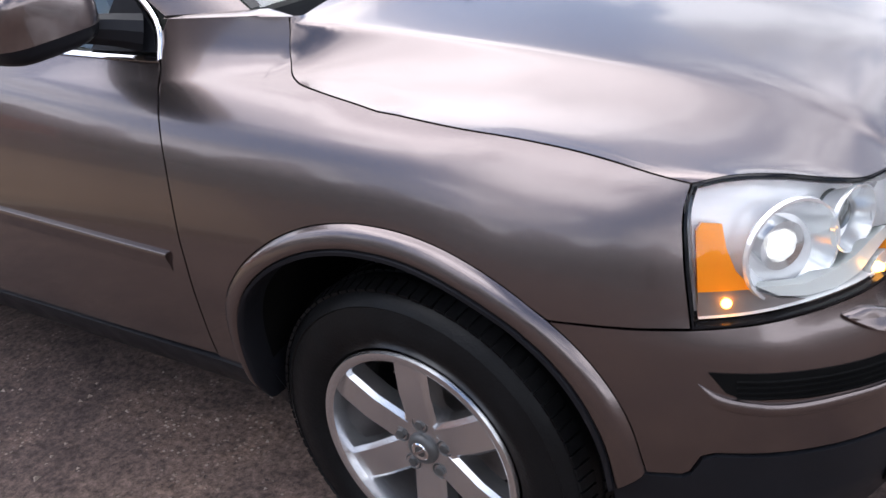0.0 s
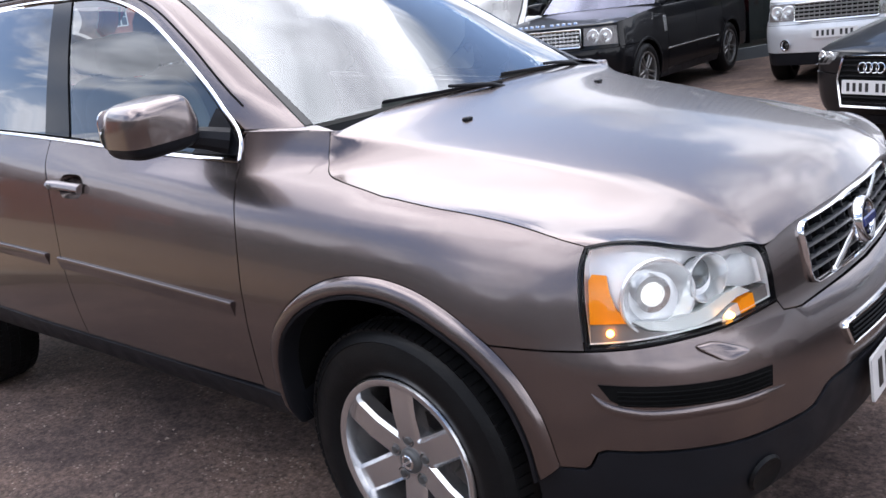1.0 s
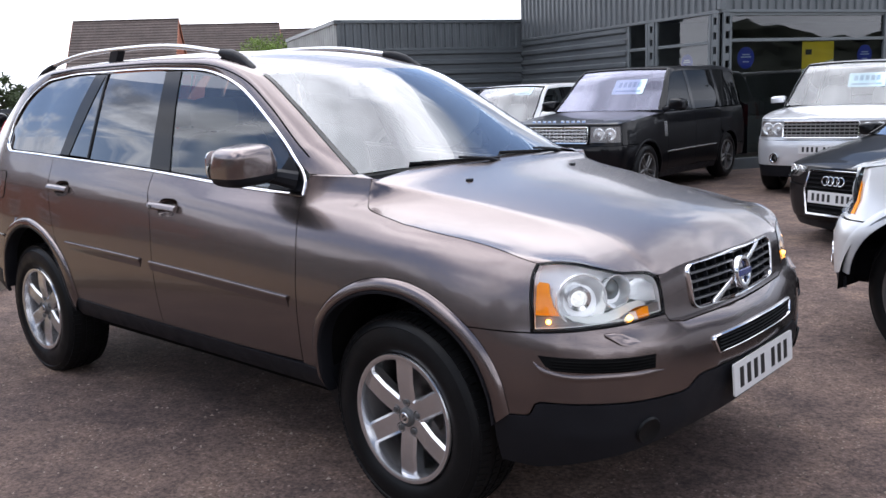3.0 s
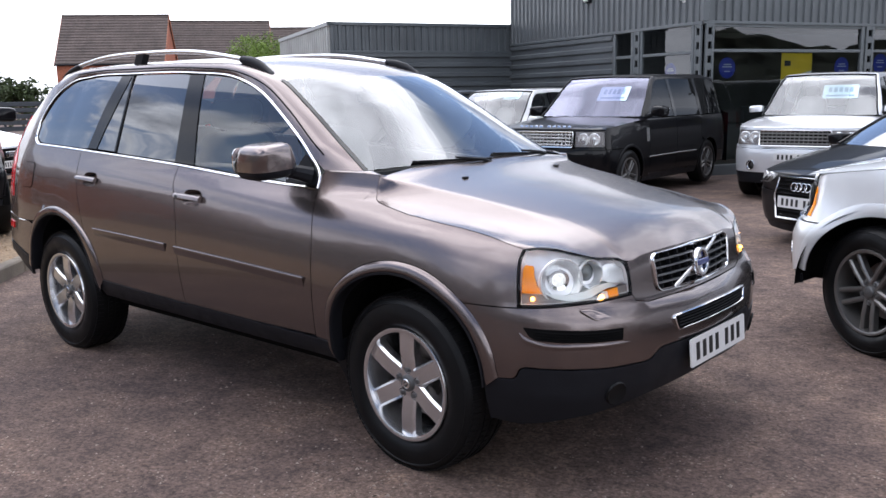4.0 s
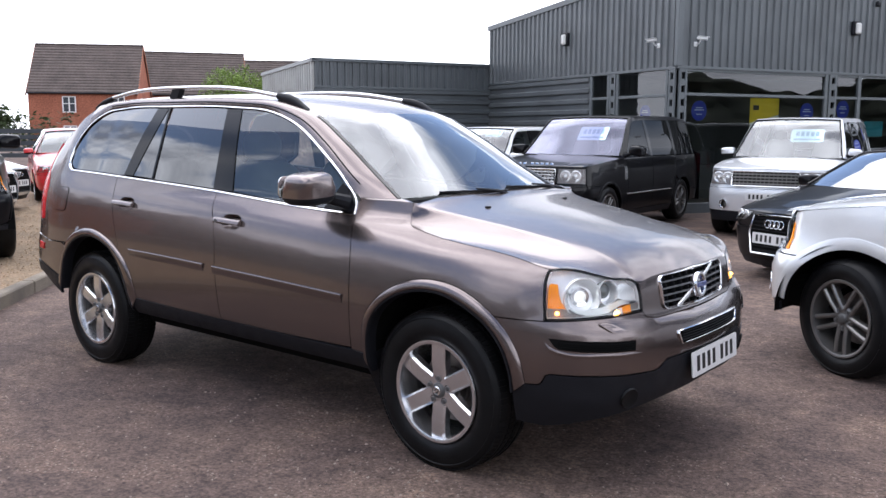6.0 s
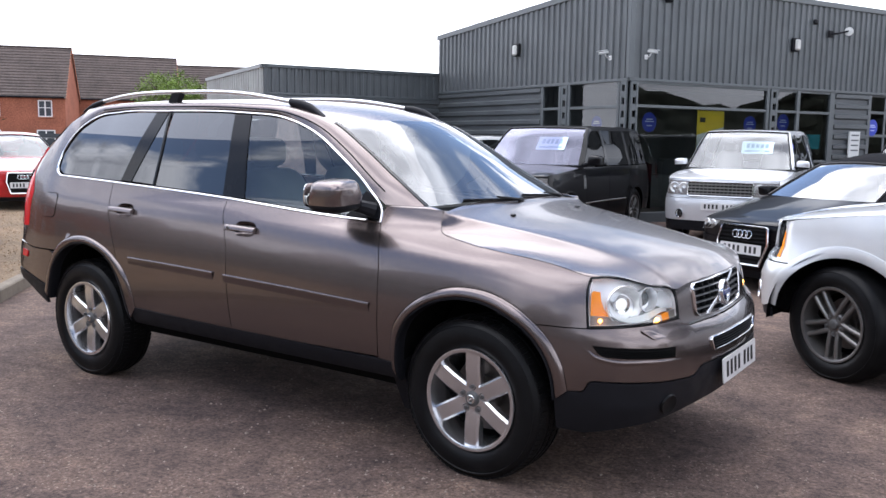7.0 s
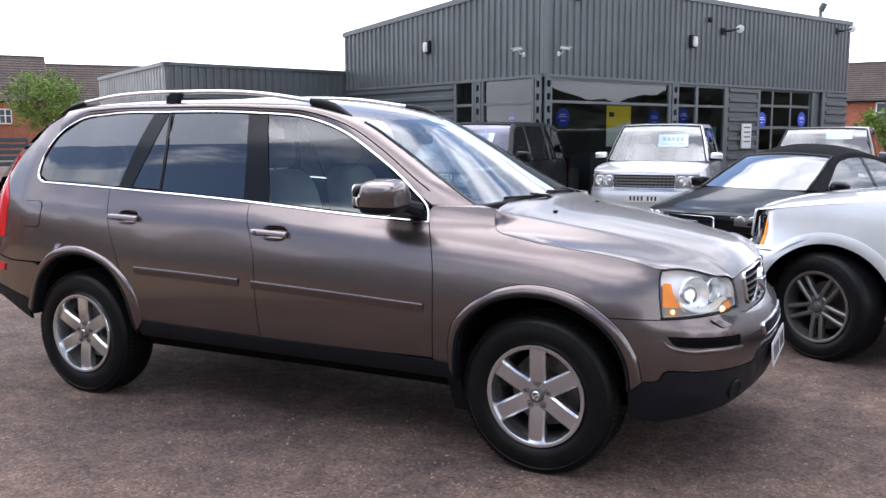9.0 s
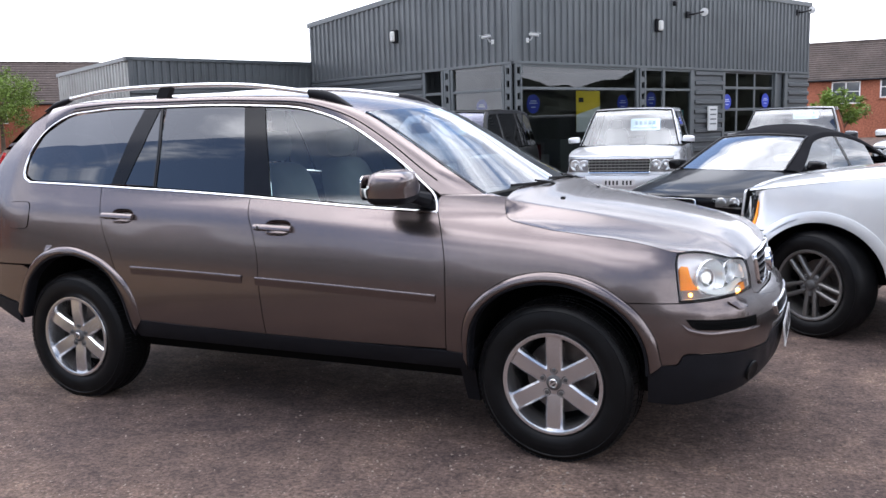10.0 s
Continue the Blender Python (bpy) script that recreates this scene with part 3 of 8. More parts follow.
def castellated(at, x0, x1, y0, y1, z, parent, flip=False):
    """A steel post with a row of openings."""
    post = new("post")
    post.parent = parent
    w, t = x1 - x0, 0.05
    hole, n = w * 0.46, int((y1 - y0) / 0.26)
    for a, b in ((x0, x0 + (w - hole) / 2), (x1 - (w - hole) / 2, x1)):
        bar("flange", at, a, b, y0, y1, z, z + t, STEEL, post)
    for k in range(n + 1):
        c = y0 + (y1 - y0) * k / n
        bar("web", at, x0 + (w - hole) / 2, x1 - (w - hole) / 2, max(c - 0.065, y0), min(c + 0.065, y1), z + 0.004, z + t - 0.004, STEEL, post, 0.003)
    bar("back", at, x0, x1, y0, y1, z - 0.03, z - 0.018, CAVITY, post, 0)
    return post


# right front
ribs("cladding", F_R, -0.02, R_LEN, lambda x: Z_TOP, Z_SPLIT, 0.20, 0.035, CLAD, showroom)
bar("coping", F_R, -0.06, R_LEN + 0.05, Z_TOP - 0.06, Z_TOP + 0.06, -0.10, 0.06, FLASHING, showroom)
bar("drip", F_R, -0.03, R_LEN, Z_SPLIT - 0.05, Z_SPLIT + 0.01, -0.06, 0.045, FLASHING, showroom)
bar("corner_trim", F_R, -0.06, 0.07, Z_SPLIT, Z_TOP - 0.05, -0.05, 0.055, FLASHING, showroom)
castellated(F_R, 0.02, 0.22, Z0, Z_SPLIT - 0.05, 0.0, showroom)
castellated(F_R, 4.18, 4.42, Z0, Z_SPLIT - 0.05, 0.0, showroom)
for x0, x1 in ((4.07, 4.16), (5.10, 5.20), (6.28, 6.46), (7.74, 7.86), (10.42, 10.50), (10.96, 11.14)):
    bar("mullion", F_R, x0, x1, Z0, Z_SPLIT - 0.05, -0.03, 0.03, STEEL, showroom)
for x0, x1 in ((0.22, 4.07), (4.42, 5.10), (5.20, 6.28)):
    bar("transom", F_R, x0, x1, 2.19, 2.25, -0.03, 0.02, STEEL, showroom)
    bar("head", F_R, x0, x1, Z_SPLIT - 0.10, Z_SPLIT - 0.05, -0.03, 0.015, STEEL, showroom)
    bar("foot_rail", F_R, x0, x1, Z0, 0.05, -0.03, 0.02, STEEL, showroom)
    pane(F_R, x0, x1, 2.25, Z_SPLIT - 0.10, -0.02, showroom)
    pane(F_R, x0, x1, 0.05, 2.19, -0.02, showroom)
bar("transom", F_R, 5.20, 6.28, 1.06, 1.12, -0.03, 0.015, STEEL, showroom)
for x0, x1 in ((6.46, 7.74), (11.14, R_LEN)):
    ribs("plank_cladding", F_R, x0, x1, lambda x: Z_SPLIT - 0.05, Z0, 0.24, 0.05, CLAD, showroom, upright=False)
garage = new("garage_door")
garage.parent = showroom
xs_g, ys_g = (7.86, 8.55, 9.44, 10.42), (Z0, 0.5, 1.1, 1.72, 2.29, Z_SPLIT - 0.06)
for i in range(3):
    for j in range(5):
        pane(F_R, xs_g[i] + 0.04, xs_g[i + 1] - 0.04, ys_g[j] + 0.04, ys_g[j + 1] - 0.04, -0.06, garage)
for x in xs_g:
    bar("stile", F_R, x - 0.04, x + 0.04, Z0, Z_SPLIT - 0.06, -0.08, -0.04, STEEL, garage)
for y in ys_g:
    bar("rail", F_R, xs_g[0], xs_g[-1], y - 0.035, y + 0.035, -0.082, -0.042, STEEL, garage)
bar("reveal", F_R, 10.50, 10.96, Z0, Z_SPLIT - 0.05, -0.12, -0.06, FLASHING, showroom)
# left front: x runs away from the corner
ribs("cladding", F_L, 0.0, L_LEN, lambda x: Z_TOP + (Z_TOP_L - Z_TOP) * x / L_LEN, Z_SPLIT - 0.02, 0.20, 0.035, CLAD, showroom, flip=True)
g = Geo()
g.rings([[(x, y0 + dy, z) for dy, z in ((-0.06, -0.10), (0.06, -0.10), (0.06, 0.06), (-0.06, 0.06))] for x, y0 in ((-0.06, Z_TOP), (L_LEN + 0.05, Z_TOP_L))], True, F_L)
g.done("coping", FLASHING, showroom)
bar("drip", F_L, 0.0, L_LEN, Z_SPLIT - 0.06, Z_SPLIT + 0.0, -0.06, 0.045, FLASHING, showroom)
castellated(F_L, 0.02, 0.20, Z0, Z_SPLIT - 0.06, 0.0, showroom)
castellated(F_L, 1.92, 2.12, Z0, Z_SPLIT - 0.06, 0.0, showroom)
for x0, x1 in ((0.24, 0.32), (1.84, 1.92), (2.16, 2.24), (2.80, 2.90)):
    bar("mullion", F_L, x0, x1, Z0, Z_SPLIT - 0.06, -0.03, 0.03, STEEL, showroom)
for x0, x1 in ((0.32, 1.84), (2.24, 2.80)):
    bar("transom", F_L, x0, x1, 2.17, 2.23, -0.03, 0.02, STEEL, showroom)
    pane(F_L, x0, x1, 2.23, Z_SPLIT - 0.06, -0.02, showroom)
    pane(F_L, x0, x1, 0.0, 2.17, -0.02, showroom)
ribs("plank_cladding", F_L, 2.90, L_LEN, lambda x: Z_SPLIT - 0.06, Z0, 0.24, 0.05, CLAD, showroom, upright=False, flip=True)
# low wing
ribs("cladding", F_W, 0.0, LOW_LEN, lambda x: Z_LOW, 2.58, 0.20, 0.035, CLAD, showroom, flip=True)
ribs("plank_cladding", F_W, 0.0, LOW_LEN, lambda x: 2.55, Z0, 0.24, 0.05, CLAD, showroom, upright=False, flip=True)
bar("coping", F_W, 0.0, LOW_LEN + 0.06, Z_LOW - 0.03, Z_LOW + 0.05, -0.10, 0.06, FLASHING, showroom)
bar("drip", F_W, 0.0, LOW_LEN, 2.53, 2.59, -0.04, 0.05, FLASHING, showroom)
PALE_CLAD = mat("pale_galvanised_cladding", (0.30, 0.31, 0.30), 0.5, 0.2, vary=0.10, scale=0.9, dirt=((0.2, 0.2, 0.19), 0.6, 1.5))
ribs("end_cladding", F_E, 0.0, 5.0, lambda x: Z_LOW - 0.02 * x, Z0, 0.20, 0.035, PALE_CLAD, showroom, flip=True)
g = Geo()
g.rings([[(x, y0 + dy, z) for dy, z in ((-0.04, -0.10), (0.05, -0.10), (0.05, 0.06), (-0.04, 0.06))] for x, y0 in ((-0.06, Z_LOW), (5.05, Z_LOW - 0.10))], True, F_E)
g.done("coping", FLASHING, showroom)
# roofs, room behind the glass, hidden walls
def flat_poly(name, pts, z, mat_, parent):
    g = Geo()
    g.add([(p.x, p.y, z) for p in pts], [tuple(range(len(pts)))])
    return g.done(name, mat_, parent)
far_r, far_l = B_C + B_R * R_LEN, B_C + B_L * L_LEN
flat_poly("roof_sheet", [B_C, far_r, far_r + B_L * L_LEN, far_l], 4.15, FLASHING, showroom)
flat_poly("roof_sheet", [LOW_E, LOW_C, LOW_C + B_L * 5, LOW_E + B_L * 5], 3.0, FLASHING, showroom)
inner = [B_C + B_R * 0.2 + B_L * 4.5, B_C + B_R * 12.2 + B_L * 4.5]
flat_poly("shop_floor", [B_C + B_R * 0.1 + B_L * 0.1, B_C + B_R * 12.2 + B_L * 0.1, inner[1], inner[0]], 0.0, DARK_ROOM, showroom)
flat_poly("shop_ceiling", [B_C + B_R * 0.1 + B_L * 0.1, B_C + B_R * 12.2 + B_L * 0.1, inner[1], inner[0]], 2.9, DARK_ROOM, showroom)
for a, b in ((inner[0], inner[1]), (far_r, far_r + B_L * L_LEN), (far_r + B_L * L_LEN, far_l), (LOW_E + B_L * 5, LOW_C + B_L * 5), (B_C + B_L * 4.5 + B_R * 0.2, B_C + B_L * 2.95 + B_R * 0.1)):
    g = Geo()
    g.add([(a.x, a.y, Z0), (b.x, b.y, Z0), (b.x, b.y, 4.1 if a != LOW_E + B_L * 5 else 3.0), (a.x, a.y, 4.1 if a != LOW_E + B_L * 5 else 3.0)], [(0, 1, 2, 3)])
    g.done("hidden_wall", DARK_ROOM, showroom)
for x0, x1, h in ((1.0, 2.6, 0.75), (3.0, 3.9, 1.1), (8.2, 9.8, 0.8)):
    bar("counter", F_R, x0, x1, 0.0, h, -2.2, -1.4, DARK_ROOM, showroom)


def round_sticker(at, x, y, r, n):
    """A round blue window sticker with plain print bars, on the inside of the glass."""
    g = Geo()
    g.slab([(x + r * math.cos(2 * math.pi * k / 32), y + r * math.sin(2 * math.pi * k / 32)) for k in range(32)], 0.004, at @ Matrix.Translation((0, 0, -0.034)))
    s = tagged(g.done("window_sticker", STICKER), "round blue sticker on the showroom glass with plain pale bars", "sticker", "stickers on the glass")
    for k, (w, dy) in enumerate(((0.9, 0.30), (1.2, 0.08), (0.7, -0.35))):
        g = Geo()
        g.box((x, y + dy * r, -0.027), (w * r, 0.10 * r, 0.003), 0, at)
        g.done("print_bar", STICKER_INK, s)


for x, y in ((0.62, 1.90), (3.62, 1.90), (8.05, 1.92), (10.0, 1.95)):
    round_sticker(F_R, x, y, 0.20, 3)
round_sticker(F_R, 4.72, 1.97, 0.20, 3)
round_sticker(F_L, 0.98, 1.86, 0.17, 3)


def poster(at, x0, x1, y0, y1, mats):
    """A printed poster: coloured head, pale foot on a slant, one dark bar."""
    g = Geo()
    g.box(((x0 + x1) / 2, (y0 + y1) / 2, -0.036), (x1 - x0, y1 - y0, 0.006), 0, at)
    p = tagged(g.done("poster", mats[0]), "yellow poster with a pale slanting foot inside the showroom glass", "poster")
    g = Geo()
    zz = -0.030
    g.add([(x0, y0, zz), (x1, y0, zz), (x1, y0 + (y1 - y0) * 0.62, zz), (x0, y0 + (y1 - y0) * 0.42, zz)], [(0, 1, 2, 3)], at)
    g.done("poster_foot", mats[1], p)
    g = Geo()
    g.box((x0 + 0.16, y1 - 0.20, -0.029), (0.16, 0.10, 0.003), 0, at)
    g.done("print_bar", PLATE_BLACK, p)


poster(F_R, 1.99, 2.80, 1.28, 2.18, (YELLOW, POSTER_WHITE))
g = Geo()
g.box((5.75, 1.55, -0.034), (0.62, 0.34, 0.006), 0, F_R)
tagged(g.done("notice", TEAL), "small teal notice inside the showroom glass", "notice")
g = Geo()
g.box((7.20, 1.50, 0.075), (0.40, 0.62, 0.05), 0.008, F_R)
board = tagged(g.done("notice_board", WHITE_BOX), "white notice box on the grey plank cladding", "notice")
for k in range(4):
    g = Geo()
    g.box((7.20, 1.72 - 0.12 * k, 0.102), (0.28, 0.035, 0.003), 0, F_R)
    g.done("print_bar", STEEL, board)


def bulkhead(at, x, y):
    """A wall lamp: dark case with a pale diffuser."""
    lamp = tagged(empty("wall_lamp"), "small bulkhead lamp with a pale diffuser on the cladding", "lamp", "wall lamps")
    g = Geo()
    g.box((x, y, 0.07), (0.20, 0.30, 0.08), 0.02, at)
    g.done("lamp_case", PLASTIC, lamp)
    g = Geo()
    g.box((x + 0.015, y - 0.01, 0.135), (0.15, 0.24, 0.08), 0.03, at)
    g.done("lamp_diffuser", LAMP_GLASS, lamp)


def flood(at, x, y, flip=1):
    """A floodlight on a bracket."""
    lamp = tagged(empty("floodlight"), "round-faced floodlight on a short bracket", "lamp", "wall lamps")
    g = Geo()
    g.tube([(x - 0.36 * flip, y - 0.02, 0.03), (x - 0.34 * flip, y - 0.02, 0.22), (x - 0.06 * flip, y + 0.05, 0.30)], 0.022, 8, True, at)
    g.box((x - 0.36 * flip, y - 0.02, 0.05), (0.16, 0.16, 0.05), 0.01, at)
    g.done("lamp_bracket", PLASTIC, lamp)
    turn = at @ Matrix.Translation((x - 0.05 * flip, y + 0.04, 0.30)) @ Matrix.Rotation(radians(12), 4, "X") @ Matrix.Rotation(radians(-52 * flip), 4, "Y") @ Matrix.Scale(0.68, 4)
    g = Geo()
    g.spin([(0.0, -0.12), (0.08, -0.11), (0.14, -0.02), (0.155, 0.02), (0.15, 0.03)], 24, turn)
    g.done("lamp_case", PLASTIC, lamp)
    g = Geo()
    g.spin([(0.0, 0.045), (0.08, 0.042), (0.145, 0.028)], 24, turn)
    g.done("lamp_face", WHITE_BOX, lamp)


def cctv(at, x, y, turn_z):
    """A white bullet camera on a bracket."""
    unit = tagged(empty("security_camera"), "white bullet security camera on the showroom corner", "camera", "security cameras")
    g = Geo()
    g.tube([(x, y - 0.10, 0.02), (x, y - 0.10, 0.12), (x, y - 0.02, 0.18)], 0.014, 8, True, at)
    g.box((x, y - 0.10, 0.03), (0.09, 0.09, 0.03), 0.008, at)
    g.done("camera_bracket", WHITE_BOX, unit)
    m = at @ Matrix.Translation((x, y + 0.0, 0.19)) @ Matrix.Rotation(radians(turn_z), 4, "Y") @ Matrix.Rotation(radians(8), 4, "X") @ Matrix.Scale(0.7, 4)
    g = Geo()
    g.spin([(0, 0.17), (0.035, 0.17), (0.045, 0.16), (0.045, -0.10), (0.03, -0.12), (0, -0.12)], 18, m)
    g.done("camera_body", WHITE_BOX, unit)
    g = Geo()
    g.box((0, 0.055, 0.06), (0.12, 0.012, 0.32), 0.005, m)
    g.done("camera_hood", WHITE_BOX, unit)


bulkhead(F_R, 4.84, 3.72)
bulkhead(F_L, 3.81, 3.60)
flood(F_R, 6.45, 4.06)
flood(F_R, 11.9, 4.45)
cctv(F_R, 0.40, 3.29, 40)
cctv(F_L, 0.55, 3.29, 40)
g = Geo()
g.box((5.49, 4.27, 0.08), (0.12, 0.12, 0.10), 0.03, F_R)
tagged(g.done("sensor_box", PLASTIC), "small dark sensor box on the cladding", "sensor")
g = Geo()
g.box((0.92, 4.40, 0.08), (0.16, 0.2, 0.14), 0.03, F_R)
tagged(g.done("sensor_box", PLASTIC), "small dark sensor box on the cladding", "sensor")
p = B_C + B_R * 11.2 + B_L * 0.3
g = Geo()
g.tube([(p.x, p.y, 4.1), (p.x, p.y, 5.15)], 0.05, 10)
g.tube([(p.x, p.y, 5.0), (p.x + 0.1, p.y - 0.05, 5.2)], 0.09, 10)
tagged(g.done("flue", STEEL), "short metal flue pipe on the showroom roof", "flue")

# ---- brick houses beyond ----
BRICK = mat("red_brick_wall", (0.30, 0.105, 0.06), 0.9, vary=0.18, scale=0.8, grain=0.3, bump_scale=9)
MORTAR = mat("brick_band", (0.36, 0.15, 0.09), 0.9, vary=0.15, scale=2)
ROOF_TILE = mat("brown_roof_tile", (0.088, 0.068, 0.060), 0.85, vary=0.2, scale=0.7, grain=0.2, bump_scale=6)
FRAME_WHITE = mat("white_window_frame", (0.75, 0.75, 0.74), 0.4, vary=0.03, scale=5)
PANE_DARK = mat("far_window_glass", (0.06, 0.07, 0.08), 0.08, vary=0.2, scale=2, spec=0.8)


def house(m, w, d, eaves, ridge, windows, label, overhang=0.3):
    """A brick house: ridge along its x axis, front on -y, courses of tiles on the roof."""
    home = tagged(empty("house", m), label, "house")
    g = Geo()
    g.rings([[(x, 0, 0), (x, d, 0), (x, d, eaves), (x, d / 2, ridge), (x, 0, eaves)] for x in (-w / 2, w / 2)], True)
    g.done("wall", BRICK, home)
    rise = ridge - eaves
    n = 18
    for s in (0, 1):
        g = Geo()
        rows = []
        for k in range(n):
            for f, up in ((k / n, 0.10), ((k + 1) / n, 0.0)):
                y = -overhang + (d / 2 + overhang) * f
                z = eaves + rise * (y / (d / 2)) + up + 0.05
                y = y if s == 0 else d - y
                rows.append([(-w / 2 - 0.15, y, z), (w / 2 + 0.15, y, z)])
        g.grid(rows, flip=(s == 0))
        g.done("roof_slope", ROOF_TILE, home, sharp=10)
    g = Geo()
    g.box((0, d / 2, ridge + 0.08), (w + 0.3, 0.26, 0.14), 0.05)
    g.done("ridge_tiles", ROOF_TILE, home)
    for x in (-w / 2 - 0.12, w / 2 + 0.12):
        g = Geo()
        for s in (0, 1):
            pts = [(-overhang, eaves - rise * overhang / (d / 2) - 0.08), (d / 2, ridge - 0.05), (d / 2, ridge + 0.10), (-overhang, eaves - rise * overhang / (d / 2) + 0.1)]
            g.add([(x + q, (p[0] if s == 0 else d - p[0]), p[1]) for q in (-0.04, 0.04) for p in pts], [(0, 1, 2, 3), (4, 7, 6, 5), (0, 4, 5, 1), (3, 2, 6, 7)])
        g.done("bargeboard", MORTAR, home)
    g = Geo()
    g.tube([(-w / 2, -overhang - 0.02, eaves - 0.12), (w / 2, -overhang - 0.02, eaves - 0.12)], 0.07, 8)
    g.done("gutter", PLASTIC, home)
    for x, z, ww, hh in windows:
        win = new("window")
        win.parent = home
        g = Geo()
        for a, b, c, e in ((x - ww / 2, x + ww / 2, z + hh / 2 - 0.09, z + hh / 2), (x - ww / 2, x + ww / 2, z - hh / 2, z - hh / 2 + 0.09), (x - ww / 2, x - ww / 2 + 0.09, z - hh / 2, z + hh / 2), (x + ww / 2 - 0.09, x + ww / 2, z - hh / 2, z + hh / 2), (x - 0.05, x + 0.05, z - hh / 2, z + hh / 2), (x - ww / 2, x + ww / 2, z + 0.04, z + 0.10)):
            g.box(((a + b) / 2, -0.02, (c + e) / 2), (b - a, 0.08, e - c), 0.01)
        g.done("window_frame", FRAME_WHITE, win)
        for sx in (-1, 1):
            g = Geo()
            g.box((x + sx * ww / 4, -0.01, z), (ww / 2 - 0.12, 0.03, hh - 0.16), 0)
            g.done("pane", PANE_DARK, win)
        g = Geo()
        g.box((x, -0.06, z - hh / 2 - 0.05), (ww + 0.2, 0.16, 0.08), 0.02)
        g.done("window_sill", MORTAR, win)
    return home


def far_place(dx, dy, dist, eye=(2.2, -3.9)):
    return Vector((eye[0] + dx * dist, eye[1] + dy * dist))


# the row on the left: a gabled house, then two lower roofs behind it
ha, hb = far_place(-0.898, 0.440, 86), far_place(-0.846, 0.533, 84)
c = (ha + hb) / 2
turn = math.degrees(math.atan2(hb.y - ha.y, hb.x - ha.x))
house(Matrix.Translation((c.x, c.y, -0.3)) @ Matrix.Rotation(radians(turn), 4, "Z"), (hb - ha).length, 7.5, 5.0, 9.4, [(-1.2, 3.9, 1.15, 1.45), (3.0, 3.9, 1.15, 1.45), (-1.2, 1.3, 1.15, 1.45), (3.0, 1.3, 1.5, 1.5)],
      "red-brick house with a brown tiled roof and white windows")
for d0, d1, dist, ev, rd in (((-0.846, 0.533), (-0.780, 0.626), 92, 5.2, 9.5), ((-0.782, 0.623), (-0.715, 0.699), 97, 5.0, 9.2)):
    ha, hb = far_place(*d0, dist), far_place(*d1, dist)
    c = (ha + hb) / 2
    turn = math.degrees(math.atan2(hb.y - ha.y, hb.x - ha.x))
    house(Matrix.Translation((c.x, c.y, -0.3)) @ Matrix.Rotation(radians(turn), 4, "Z"), (hb - ha).length, 7.5, ev, rd, [(-4.6, 3.7, 1.1, 1.4), (1.5, 3.7, 1.1, 1.4)], "red-brick house with a brown tiled roof, partly behind its neighbour")
ha, hb = far_place(-0.05, 0.998, 70, (1.1, -4.4)), far_place(0.20, 0.98, 70, (1.1, -4.4))
c = (ha + hb) / 2
turn = math.degrees(math.atan2(hb.y - ha.y, hb.x - ha.x))
house(Matrix.Translation((c.x, c.y, -0.3)) @ Matrix.Rotation(radians(turn), 4, "Z"), (hb - ha).length, 7.0, 4.35, 7.1, [(-4.3, 3.35, 1.9, 1.6), (-1.6, 3.6, 1.0, 1.4), (3.5, 3.6, 1.0, 1.4)], "red-brick house with a brown tiled roof and white windows")

# the terrace at the west end of the yard, which the side windows mirror
for x, y, turn in ((-29, -9.0, 92), (-46, -25, 140), (-58, -31, 176), (-72, -30, 184)):
    house(pose(x, y, -0.2, 0, 0, turn), 13.0, 8.0, 7.6 if x < -40 else 4.9, 12.0 if x < -40 else 8.8, [(-3.2, 3.8, 1.15, 1.4), (0.4, 3.8, 1.15, 1.4), (3.6, 3.8, 1.15, 1.4), (-3.2, 1.3, 1.5, 1.5), (3.0, 1.3, 1.5, 1.5)], "red-brick terrace with a brown tiled roof and white windows")

# ---- trees, hedge, fence ----
LEAF = mat("leaves", (0.125, 0.19, 0.030), 0.6, vary=0.45, scale=1.1, spec=0.3)
LEAF_DARK = mat("hedge_leaves", (0.045, 0.065, 0.022), 0.65, vary=0.4, scale=0.8, spec=0.3)
BARK = mat("bark", (0.09, 0.065, 0.045), 0.9, vary=0.3, scale=6)


def leaves(g, c, r, n, size, rnd):
    """A clump of small bent leaves round c."""
    for _ in range(n):
        v = Vector((rnd.gauss(0, 1), rnd.gauss(0, 1), rnd.gauss(0, 1))).normalized() * r * rnd.uniform(0.45, 1.0)
        p = Vector(c) + Vector((v.x, v.y, v.z * 0.8))
        a, b = Vector((rnd.gauss(0, 1), rnd.gauss(0, 1), rnd.gauss(0, 0.6))).normalized(), Vector((rnd.gauss(0, 1), rnd.gauss(0, 1), rnd.gauss(0, 1))).normalized()
        s = size * rnd.uniform(0.6, 1.3)
        g.add([p, p + a * s + b * s * 0.4, p + a * s * 2, p + a * s - b * s * 0.4], [(0, 1, 2, 3)])


